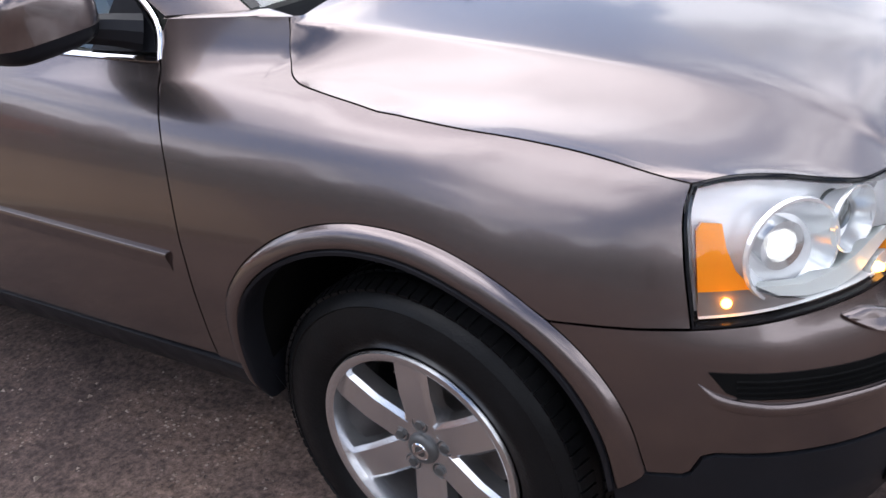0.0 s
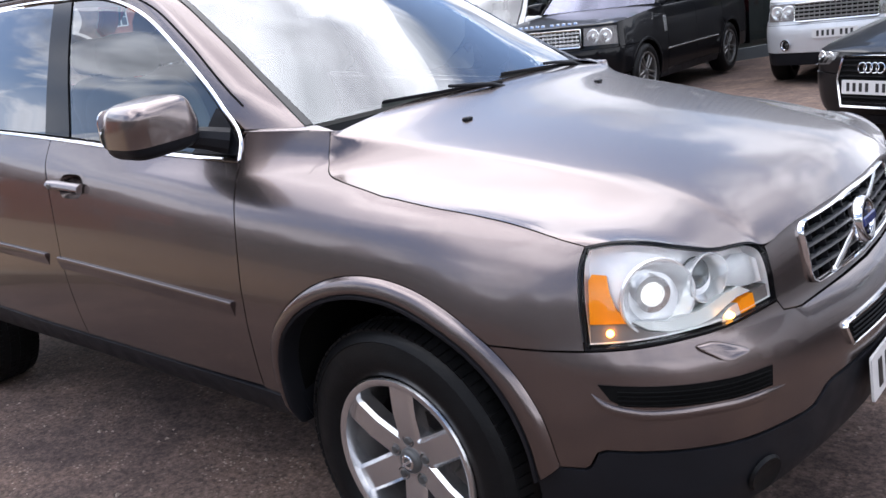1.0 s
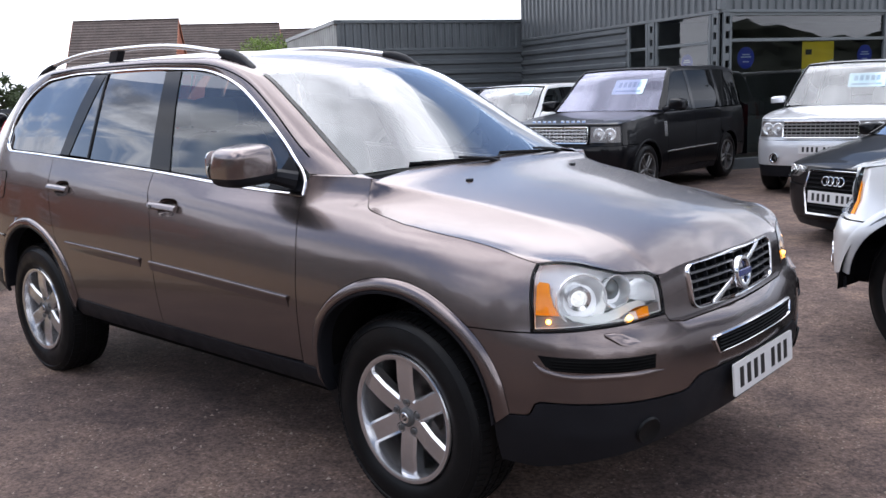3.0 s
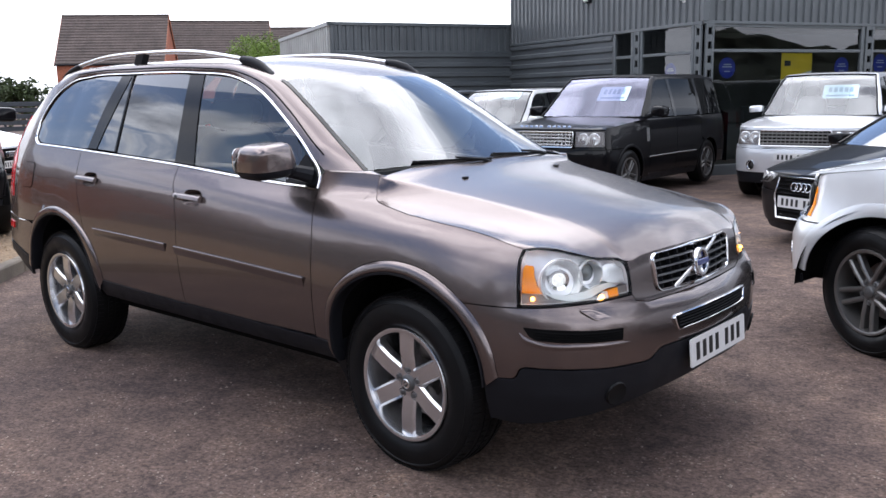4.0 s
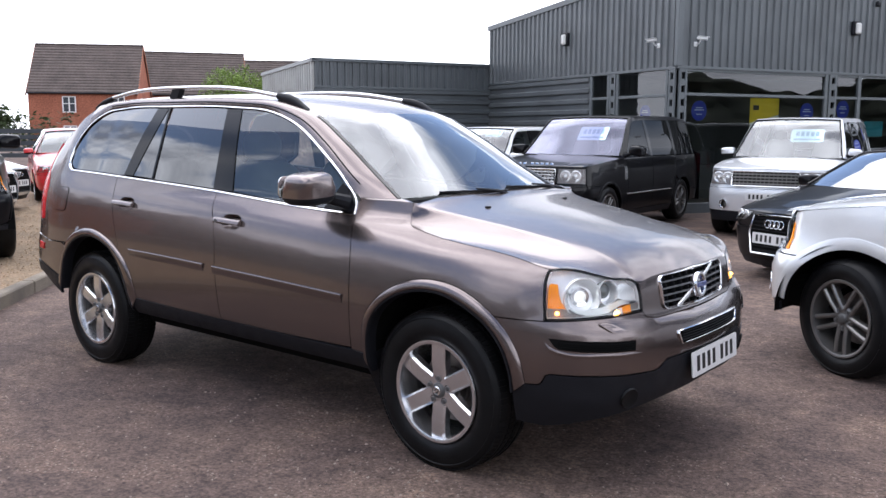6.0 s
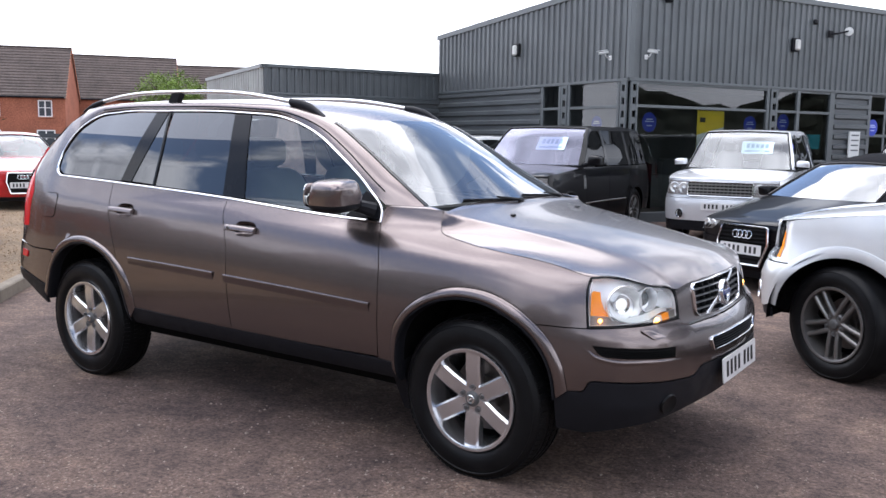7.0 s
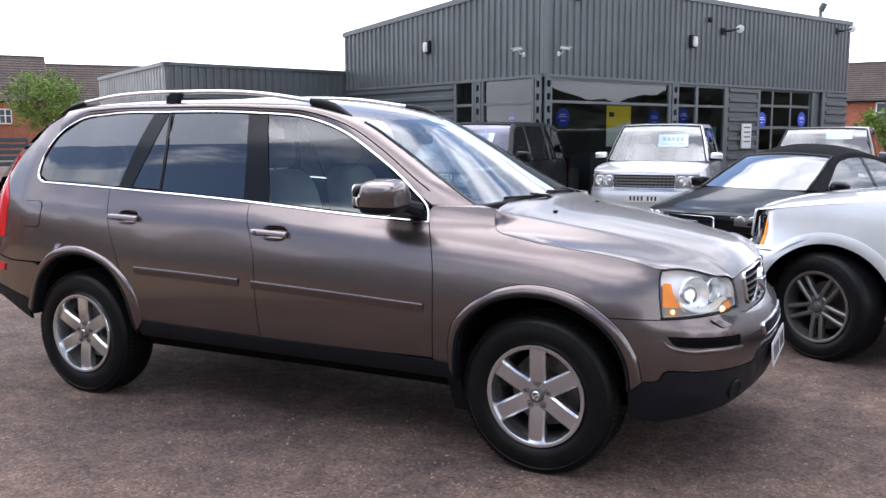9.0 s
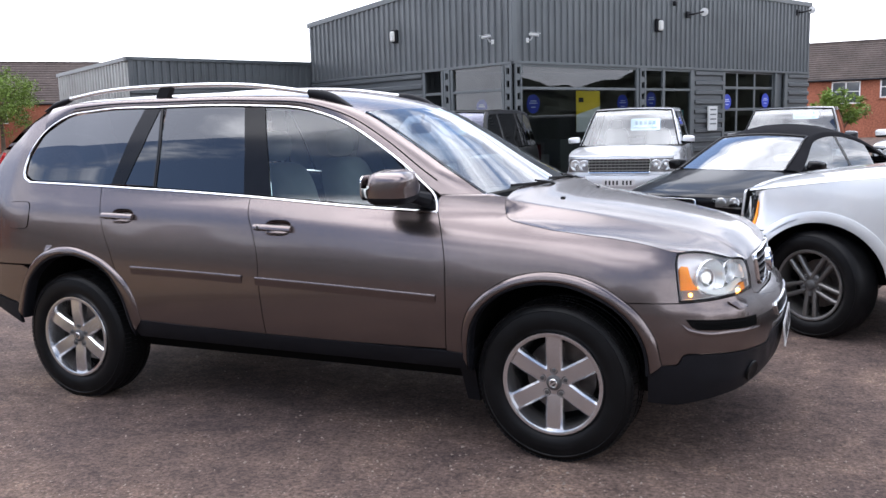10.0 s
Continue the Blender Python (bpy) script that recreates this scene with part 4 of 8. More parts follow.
def tree(x, y, h, spread, seed, name_label, leaf=None, clumps=60, per=55, size=0.10):
    rnd = random.Random(seed)
    t = tagged(empty("tree", pose(x, y, ground_z(y) - 0.05)), name_label, "tree")
    g = Geo()
    top = Vector((rnd.uniform(-0.2, 0.2), rnd.uniform(-0.2, 0.2), h * 0.62))
    g.tube([(0, 0, 0), (0.03 * h * 0.2, 0, h * 0.25), tuple(top)], [h * 0.030, h * 0.024, h * 0.012], 9)
    ends = []
    for k in range(9):
        a = 2 * math.pi * k / 9 + rnd.uniform(-0.3, 0.3)
        s = rnd.uniform(0.22, 0.55)
        p0 = Vector((0, 0, h * s))
        p1 = p0 + Vector((math.cos(a), math.sin(a), rnd.uniform(0.5, 1.2))) * spread * rnd.uniform(0.4, 0.75)
        g.tube([tuple(p0), tuple(p0.lerp(p1, 0.5) + Vector((0, 0, 0.08 * spread))), tuple(p1)], [h * 0.012, h * 0.008, h * 0.003], 6)
        ends.append(p1)
    g.done("trunk", BARK, t)
    g = Geo()
    for k in range(clumps):
        base = rnd.choice(ends) if k % 2 else Vector((rnd.gauss(0, 0.4) * spread, rnd.gauss(0, 0.4) * spread, h * rnd.uniform(0.45, 0.95)))
        c = base + Vector((rnd.gauss(0, 0.2), rnd.gauss(0, 0.2), rnd.gauss(0.1, 0.2))) * spread
        c.z = min(c.z, h * 0.97)
        leaves(g, c, spread * rnd.uniform(0.14, 0.30), per, size, rnd)
    g.done("crown", leaf or LEAF, t, sharp=10)
    return t


def round_tree(x, y, h, r, seed, label):
    """A lawn tree with a dense, rounded crown on a short stem."""
    rnd = random.Random(seed)
    t = tagged(empty("tree", pose(x, y, ground_z(y) - 0.05)), label, "tree")
    g = Geo()
    hub = Vector((0, 0, h - 1.05 * r))
    g.tube([(0, 0, 0), (0.04, 0.02, h * 0.3), tuple(hub)], [0.16, 0.12, 0.06], 9)
    g2 = Geo()
    for k in range(150):
        d = Vector((rnd.gauss(0, 1), rnd.gauss(0, 1), rnd.gauss(0.1, 0.9))).normalized()
        lobe = 0.80 + 0.22 * noise.noise(d * 1.9 + Vector((seed, 0, 0)))
        p = hub + Vector((d.x, d.y, d.z * 0.98)) * r * lobe * (rnd.uniform(0.4, 0.9) if k % 3 else rnd.uniform(0.86, 1.04))
        if k % 12 == 0:
            g.tube([tuple(hub - Vector((0, 0, 0.5 * r))), tuple(hub.lerp(p, 0.45)), tuple(p)], [0.06, 0.035, 0.012], 6)
        leaves(g2, p, r * rnd.uniform(0.15, 0.25), 72, 0.10, rnd)
    g.done("trunk", BARK, t)
    g2.done("crown", LEAF, t, sharp=10)
    return t


p = far_place(-0.778, 0.628, 62, (1.6, -4.3))
round_tree(p.x, p.y, 6.8, 2.75, 11, "bright green round-crowned tree in front of the houses")
p = far_place(-0.725, 0.69, 66, (1.6, -4.3))
tree(p.x, p.y, 3.6, 1.5, 12, "small green tree by the showroom wing", size=0.14, per=40, clumps=40)
p = far_place(0.012, 1.0, 55, (1.1, -4.4))
tree(p.x, p.y, 3.1, 1.3, 13, "green bushy tree in front of a brick house", size=0.14, per=50, clumps=45)
for k, (dx, dy, dist, h) in enumerate(((-0.935, 0.355, 58, 4.0), (-0.925, 0.38, 60, 3.6), (-0.912, 0.41, 62, 3.0), (-0.955, 0.30, 56, 4.6))):
    p = far_place(dx, dy, dist)
    tree(p.x, p.y, h, h * 0.45, 20 + k, "scruffy dark green hedgerow tree", LEAF_DARK, 40, 45, 0.17)
# two shoots that show above the low roof
for s, w in ((0.9, 5.6), (2.9, 6.0)):
    p = LOW_C - B_R * s + B_L * w
    tree(p.x, p.y, 3.95 if s < 2 else 3.85, 0.28, 31 + int(s), "thin twiggy bush behind the low wing", LEAF_DARK, 14, 16, 0.05)
rnd = random.Random(5)
g = Geo()
for k in range(240):
    s = k / 239
    p = far_place(-0.99 + 0.10 * s, 0.10 + 0.36 * s, 64)
    leaves(g, (p.x + rnd.gauss(0, 0.5), p.y + rnd.gauss(0, 0.5), rnd.uniform(0.2, 2.5)), rnd.uniform(0.5, 1.0), 34, 0.17, rnd)
tagged(g.done("hedge", LEAF_DARK, sharp=10), "long dark green hedge beyond the gravel", "hedge", kind="stuff")
FENCE = mat("dark_fence", (0.035, 0.042, 0.05), 0.6, vary=0.1, scale=2)
fence = tagged(empty("fence"), "low dark slatted metal fence at the edge of the yard", "fence")
fa, fb = far_place(-0.975, 0.22, 46), far_place(-0.80, 0.60, 46)
fd = (fb - fa)
at = Matrix.Translation((fa.x, fa.y, 0)) @ Matrix.Rotation(math.atan2(fd.y, fd.x), 4, "Z")
for k in range(5):
    g = Geo()
    g.box((fd.length / 2, 0, 0.25 + 0.28 * k), (fd.length, 0.05, 0.20), 0.01, at)
    g.done("rail", FENCE, fence)
for k in range(10):
    g = Geo()
    g.box((fd.length * k / 9, 0.06, 0.72), (0.1, 0.08, 1.48), 0.01, at)
    g.done("post", FENCE, fence)
# unseen tree belts added right and behind the camera, to darken the cars' reflections
g = Geo()
for (xa, ya), (xb, yb), high in (((33, -46), (33, 130), (4.0, 22.0)), ((-41, -28), (34, -28), (14.0, 8.5))):
    n = 190
    rows = []
    for j in range(15):
        h = j / 14
        row = []
        for k in range(n + 1):
            s = k / n
            crown = (high[0] + (high[1] - high[0]) * (s * s if high[1] > high[0] else 1 - (1 - s) ** 2)) * (0.74 + 0.16 * math.sin(s * 31 + 1) * math.sin(s * 11.3) + 0.10 * math.sin(s * 67))
            bulge = 1.6 * math.sin(math.pi * min(h * 1.15, 1)) * (0.6 + 0.4 * math.sin(s * 90)) + rnd.gauss(0, 0.35)
            dx, dy = (-bulge, 0) if xa == xb else (0, bulge)
            row.append((xa + (xb - xa) * s + dx, ya + (yb - ya) * s + dy, crown * h + rnd.gauss(0, 0.18) * h))
        rows.append(row)
    g.grid(rows)
BELT_LEAF = mat("unseen_belt_foliage", (0.075, 0.080, 0.060), 0.8, vary=0.4, scale=0.5, spec=0.1)
tagged(g.done("unseen_tree_belt", BELT_LEAF, sharp=10), "unseen dark belt of trees added to darken what the cars reflect", "trees", kind="stuff")
# plain dark blocks added unseen behind the camera, against low bright sky in reflections
g = Geo()
g.box((-16, -24, 1.6), (44, 5, 3.6), 0.05)
g.box((20, -26, 2.2), (22, 5, 4.6), 0.05)
tagged(g.done("unseen_south_blocks", DARK_ROOM), "unseen plain dark blocks added to darken what the cars reflect", "wall", kind="structure")


# ---- the estate car's skin: a plan curve round the body and an inward offset by height ----
def pchip(xs, ys, q):
    """Shape-keeping cubic through points; ys may have several columns."""
    xs, ys, q = np.asarray(xs, float), np.asarray(ys, float), np.asarray(q, float)
    h, d = np.diff(xs), np.diff(ys) / np.diff(xs)
    m = np.zeros_like(ys)
    w1, w2 = 2 * h[1:] + h[:-1], h[1:] + 2 * h[:-1]
    ok = d[1:] * d[:-1] > 0
    m[1:-1][ok] = ((w1 + w2)[ok] / (w1[ok] / d[:-1][ok] + w2[ok] / d[1:][ok]))
    m[0], m[-1] = d[0], d[-1]
    i = np.clip(np.searchsorted(xs, q) - 1, 0, len(xs) - 2)
    t = np.clip((q - xs[i]) / h[i], -0.5, 1.5)
    return ((2 * t**3 - 3 * t**2 + 1) * ys[i] + (t**3 - 2 * t**2 + t) * h[i] * m[i]
            + (-2 * t**3 + 3 * t**2) * ys[i + 1] + (t**3 - t**2) * h[i] * m[i + 1])


PLAN = np.array([(-3.86, 0.0), (-3.85, -0.45), (-3.80, -0.70), (-3.68, -0.835), (-3.45, -0.895), (-2.857, -0.925), (-1.4, -0.928), (0.0, -0.93),
                 (0.30, -0.922), (0.50, -0.89), (0.66, -0.825), (0.78, -0.71), (0.848, -0.54), (0.888, -0.34), (0.908, -0.16), (0.913, 0.0)])


def plan_table(PLAN):
    q = np.linspace(0, len(PLAN) - 1, 1500)
    pts = []
    for k in q:                                     # Catmull-Rom, then arc length
        i = min(int(k), len(PLAN) - 2)
        f = k - i
        p0, p1, p2, p3 = PLAN[max(i - 1, 0)], PLAN[i], PLAN[i + 1], PLAN[min(i + 2, len(PLAN) - 1)]
        h1, h0, h2 = np.linalg.norm(p2 - p1), max(np.linalg.norm(p1 - p0), 1e-6), max(np.linalg.norm(p3 - p2), 1e-6)
        m1 = (p2 - p1) if i == 0 else ((p1 - p0) / h0 * h1 + (p2 - p1) / h1 * h0) / (h0 + h1) * h1
        m2 = (p2 - p1) if i == len(PLAN) - 2 else ((p2 - p1) / h1 * h2 + (p3 - p2) / h2 * h1) / (h1 + h2) * h1
        pts.append((2 * f**3 - 3 * f**2 + 1) * p1 + (f**3 - 2 * f**2 + f) * m1 + (-2 * f**3 + 3 * f**2) * p2 + (f**3 - f**2) * m2)
    pts = np.array(pts)
    s = np.r_[0, np.cumsum(np.linalg.norm(np.diff(pts, axis=0), axis=1))]
    s -= np.interp(0.0, pts[:, 0], s)               # u = 0 beside the front hub
    for _ in range(40):
        pts[1:-1] = (pts[:-2] + 2 * pts[1:-1] + pts[2:]) / 4
    n = np.gradient(pts, s, axis=0)
    n = np.c_[n[:, 1], -n[:, 0]]
    n /= np.linalg.norm(n, axis=1)[:, None]
    return s, pts, n


SKIN_Z = np.array([0.15, 0.25, 0.36, 0.45, 0.60, 0.70, 0.73, 0.76, 0.86, 0.95, 1.01, 1.06, 1.11, 1.18, 1.25, 1.35, 1.45, 1.55, 1.65, 1.75])
SECTIONS = {}


def section(u, *inward):
    """One upright section of the body: how far it lies inside the plan curve, in mm, at the heights SKIN_Z."""
    SECTIONS[u] = inward


section(-5, 170, 120, 60, 25, 5, 10, 17.5, 25, 60, 80, 90, 100, 112, 130, 160, 215, 270, 330, 390, 460)
section(-3.75, 140, 100, 50, 20, 3, 5, 8.5, 12, 30, 40, 46, 52, 62, 82, 115, 170, 228, 290, 360, 440)
section(-3.35, 110, 80, 45, 22, 8, 3, 3.0, 3, 8, 18, 27, 37, 52, 80, 112, 155, 203, 257, 317, 385)
section(-2.5, 190, 150, 90, 36, 10, 3, 2.5, 2, 8, 22, 34, 46, 64, 98, 128, 168, 213, 265, 322, 390)
section(-1.5, 190, 150, 90, 36, 10, 3, 2.5, 2, 9, 25, 40, 56, 82, 124, 152, 191, 235, 286, 342, 410)
section(-0.57, 190, 150, 90, 36, 10, 3, 3.0, 3, 14, 34, 58, 92, 142, 182, 204, 238, 280, 328, 384, 450)
section(-0.26, 150, 110, 70, 32, 10, 4, 4.5, 5, 18, 40, 70, 118, 184, 213, 226, 255, 295, 340, 395, 460)
section(0.05, 100, 75, 48, 28, 8, 5, 5.5, 6, 20, 46, 87, 150, 212, 260, 290, 300, 340, 380, 430, 500)
section(0.36, 110, 80, 40, 14, 2, 6, 9.0, 12, 33, 74, 129, 185, 232, 270, 295, 320, 360, 400, 450, 520)
section(0.62, 125, 85, 38, 10, 0, 8, 15, 26, 52, 92, 140, 180, 220, 260, 300, 340, 380, 420, 470, 540)
section(0.95, 135, 90, 38, 10, 0, 12, 42, 55, 75, 112, 150, 190, 230, 270, 310, 350, 390, 430, 480, 550)
section(1.3, 140, 95, 40, 12, 0, 16, 70, 80, 92, 125, 160, 200, 240, 280, 320, 360, 400, 440, 490, 560)
section(1.8, 140, 95, 40, 12, 0, 16, 74, 84, 98, 128, 160, 200, 240, 280, 320, 360, 400, 440, 490, 560)


class Skin:
    """A body's skin from its plan curve, the heights and the upright sections."""

    def __init__(self, plan, heights, sections):
        self.s, self.p, self.n = plan_table(np.array(plan, float))
        self.rear, self.front = self.s[0], self.s[-1]
        self.z = np.array(heights, float)
        self.u = np.array(list(sections), float)
        self.d = np.array(list(sections.values()), float) / 1000.0

    def __call__(self, u, z, out=0.0):
        """The place on the skin at perimeter u and height z, moved outwards by out (near side, y below 0)."""
        u, z = np.broadcast_arrays(np.asarray(u, float), np.asarray(z, float))
        shape = u.shape
        u, z = u.ravel(), z.ravel()
        rows = np.stack([pchip(self.z, row, z) for row in self.d])
        i = np.clip(np.searchsorted(self.u, u) - 1, 0, len(self.u) - 2)
        t = np.clip((u - self.u[i]) / (self.u[i + 1] - self.u[i]), 0, 1)
        k = np.arange(len(u))
        h = self.u[i + 1] - self.u[i]
        sl = np.diff(rows, axis=0) / np.diff(self.u)[:, None]
        m = np.zeros_like(rows)
        m[1:-1] = (sl[1:] + sl[:-1]) / 2
        m[1:-1][sl[1:] * sl[:-1] <= 0] = 0
        d = ((2 * t**3 - 3 * t**2 + 1) * rows[i, k] + (t**3 - 2 * t**2 + t) * h * m[i, k]
             + (-2 * t**3 + 3 * t**2) * rows[i + 1, k] + (t**3 - t**2) * h * m[i + 1, k]) - out
        p = np.c_[np.interp(u, self.s, self.p[:, 0]), np.interp(u, self.s, self.p[:, 1])]
        n = np.c_[np.interp(u, self.s, self.n[:, 0]), np.interp(u, self.s, self.n[:, 1])]
        return np.c_[p - n * d[:, None], z].reshape(*shape, 3)


skin = Skin(PLAN, SKIN_Z, SECTIONS)
U_REAR, U_FRONT = skin.rear, skin.front


# ---- the bronze estate car ----
HUB_Z, BASE = 0.36, 2.857
suv = tagged(empty("suv", pose(0, 0, 0)), "bronze metallic seven-seat suv with silver roof rails, parked on the tarmac", "car")

# curves that several panels share, as (u, z) on the near side
BELT = spline([(-3.20, 1.246), (-2.62, 1.224), (-1.63, 1.176), (-0.98, 1.132), (-0.585, 1.113)], 8)
TOP_LINE = spline([(-3.20, 1.246), (-3.262, 1.278), (-3.277, 1.37), (-3.208, 1.525), (-3.04, 1.628), (-2.876, 1.65), (-2.374, 1.658), (-1.72, 1.645),
                   (-1.40, 1.617), (-1.15, 1.54), (-0.94, 1.427), (-0.70, 1.262), (-0.60, 1.165), (-0.585, 1.113)], 6)
GAP_FRONT = spline([(-0.585, 1.113), (-0.548, 1.051), (-0.514, 0.955), (-0.497, 0.806), (-0.499, 0.621), (-0.507, 0.485)], 5)
GAP_MID = spline([(-1.630, 1.176), (-1.622, 1.112), (-1.575, 1.003), (-1.540, 0.89), (-1.530, 0.745), (-1.524, 0.60), (-1.518, 0.478)], 5)
GAP_REAR = spline([(-2.64, 1.224), (-2.605, 1.09), (-2.56, 0.966), (-2.515, 0.875), (-2.475, 0.775)], 5)
SHUT = spline([(-0.262, 1.082), (-0.205, 1.074), (-0.10, 1.056), (0.0, 1.041), (0.14, 1.024), (0.26, 1.011), (0.40, 0.989), (0.552, 0.956)], 5)
SHUT_END = spline([(-0.266, 1.166), (-0.259, 1.115), (-0.243, 1.092), (-0.212, 1.077), (-0.180, 1.0700)], 5)   # its turn up at the rear
ARCH_F_OUT = spline([(-0.425, 0.47), (-0.422, 0.57), (-0.396, 0.665), (-0.34, 0.735), (-0.26, 0.797), (-0.15, 0.848), (-0.01, 0.869), (0.10, 0.859), (0.217, 0.821),
                     (0.311, 0.765), (0.398, 0.687), (0.450, 0.603), (0.478, 0.49)], 4)
ARCH_F_IN = spline([(-0.400, 0.38), (-0.388, 0.50), (-0.368, 0.602), (-0.327, 0.678), (-0.26, 0.74), (-0.165, 0.79), (-0.025, 0.816), (0.084, 0.807), (0.195, 0.769),
                    (0.298, 0.707), (0.368, 0.626), (0.406, 0.53), (0.415, 0.44)], 4)
ARCH_R_OUT = spline([(-3.285, 0.50), (-3.235, 0.61), (-3.165, 0.725), (-3.075, 0.82), (-2.972, 0.869), (-2.852, 0.889), (-2.683, 0.867), (-2.503, 0.791), (-2.39, 0.686),
                     (-2.352, 0.59), (-2.338, 0.49)], 4)
ARCH_R_IN = spline([(-3.235, 0.45), (-3.195, 0.555), (-3.125, 0.69), (-2.99, 0.80), (-2.846, 0.84), (-2.679, 0.822), (-2.545, 0.763), (-2.457, 0.647), (-2.42, 0.498), (-2.41, 0.40)], 4)
LAMP_REAR = spline([(0.552, 0.956), (0.541, 0.925), (0.540, 0.87), (0.546, 0.80), (0.551, 0.753)], 4)
LAMP_TOP = spline([(0.552, 0.956), (0.60, 0.962), (0.70, 0.958), (0.80, 0.939), (0.90, 0.921), (0.98, 0.914), (1.025, 0.905), (1.052, 0.886), (1.064, 0.85), (1.068, 0.81), (1.068, 0.768)], 4)
LAMP_FOOT = spline([(0.551, 0.753), (0.65, 0.757), (0.80, 0.764), (0.95, 0.767), (1.068, 0.768)], 4)
SILL_Z = [(-2.338, 0.498), (-1.9, 0.485), (-1.518, 0.478), (-1.0, 0.477), (-0.507, 0.482)]


def between(curve, lo, hi):
    """The stretch of a curve whose u lies from lo to hi."""
    return [p for p in curve if lo - 1e-6 <= p[0] <= hi + 1e-6]


# the bonnet, as height over (x, y)
NOSE_TOP = spline([(1.050, 0.892), (1.066, 0.888), (1.09, 0.890), (1.13, 0.897), (1.20, 0.904), (1.30, 0.907), (U_FRONT, 0.908)], 6)


# the crease along each side of the bonnet: x, distance from the middle, height
CREASE = np.array(((-0.45, 0.780, 1.196), (-0.27, 0.720, 1.167), (-0.24, 0.690, 1.157), (-0.20, 0.656, 1.146), (-0.15, 0.632, 1.136), (-0.10, 0.616, 1.127), (0.0, 0.598, 1.111), (0.1, 0.582, 1.095), (0.2, 0.564, 1.077), (0.3, 0.545, 1.058),
                   (0.4, 0.526, 1.038), (0.5, 0.508, 1.017), (0.6, 0.487, 0.993), (0.7, 0.455, 0.963), (0.76, 0.425, 0.940), (0.82, 0.385, 0.908)))
CROWN = 0.024                                        # rise of the middle above the creases
# the even sweep of its sides, from which the lamp's brow departs only near the edge
SWEEP = np.array(((-0.30, 0.778, 1.088), (0.0, 0.811, 1.041), (0.2, 0.813, 1.015), (0.4, 0.799, 0.984), (0.51, 0.789, 0.963), (0.56, 0.767, 0.960), (0.62, 0.733, 0.955), (0.68, 0.685, 0.940), (0.73, 0.62, 0.922), (0.79, 0.53, 0.897), (0.85, 0.42, 0.868)))


def bonnet_form(x, y):
    """The bonnet's height: a crowned top and a hollow flank that meet in a soft crease."""
    x, y = np.broadcast_arrays(np.asarray(x, float), np.asarray(y, float))
    shape, x, y = x.shape, x.ravel(), np.abs(y.ravel())
    w, e = pchip(SWEEP[:, 0], SWEEP[:, 1], x), pchip(SWEEP[:, 0], SWEEP[:, 2], x)
    yc, zc = pchip(CREASE[:, 0], CREASE[:, 1], x), pchip(CREASE[:, 0], CREASE[:, 2], x)
    top = zc + CROWN * (1 - (y / yc) ** 2)
    run, rise, d = np.maximum(w - yc, 0.03), zc - e, w - y
    a = 0.32 * rise / run
    flank = e + a * d + (rise - a * run) * np.maximum(d / run, 0) ** 2
    soft = 0.005
    return (0.5 * (top + flank - np.sqrt((top - flank) ** 2 + soft ** 2)) + 0.35 * soft).reshape(shape)


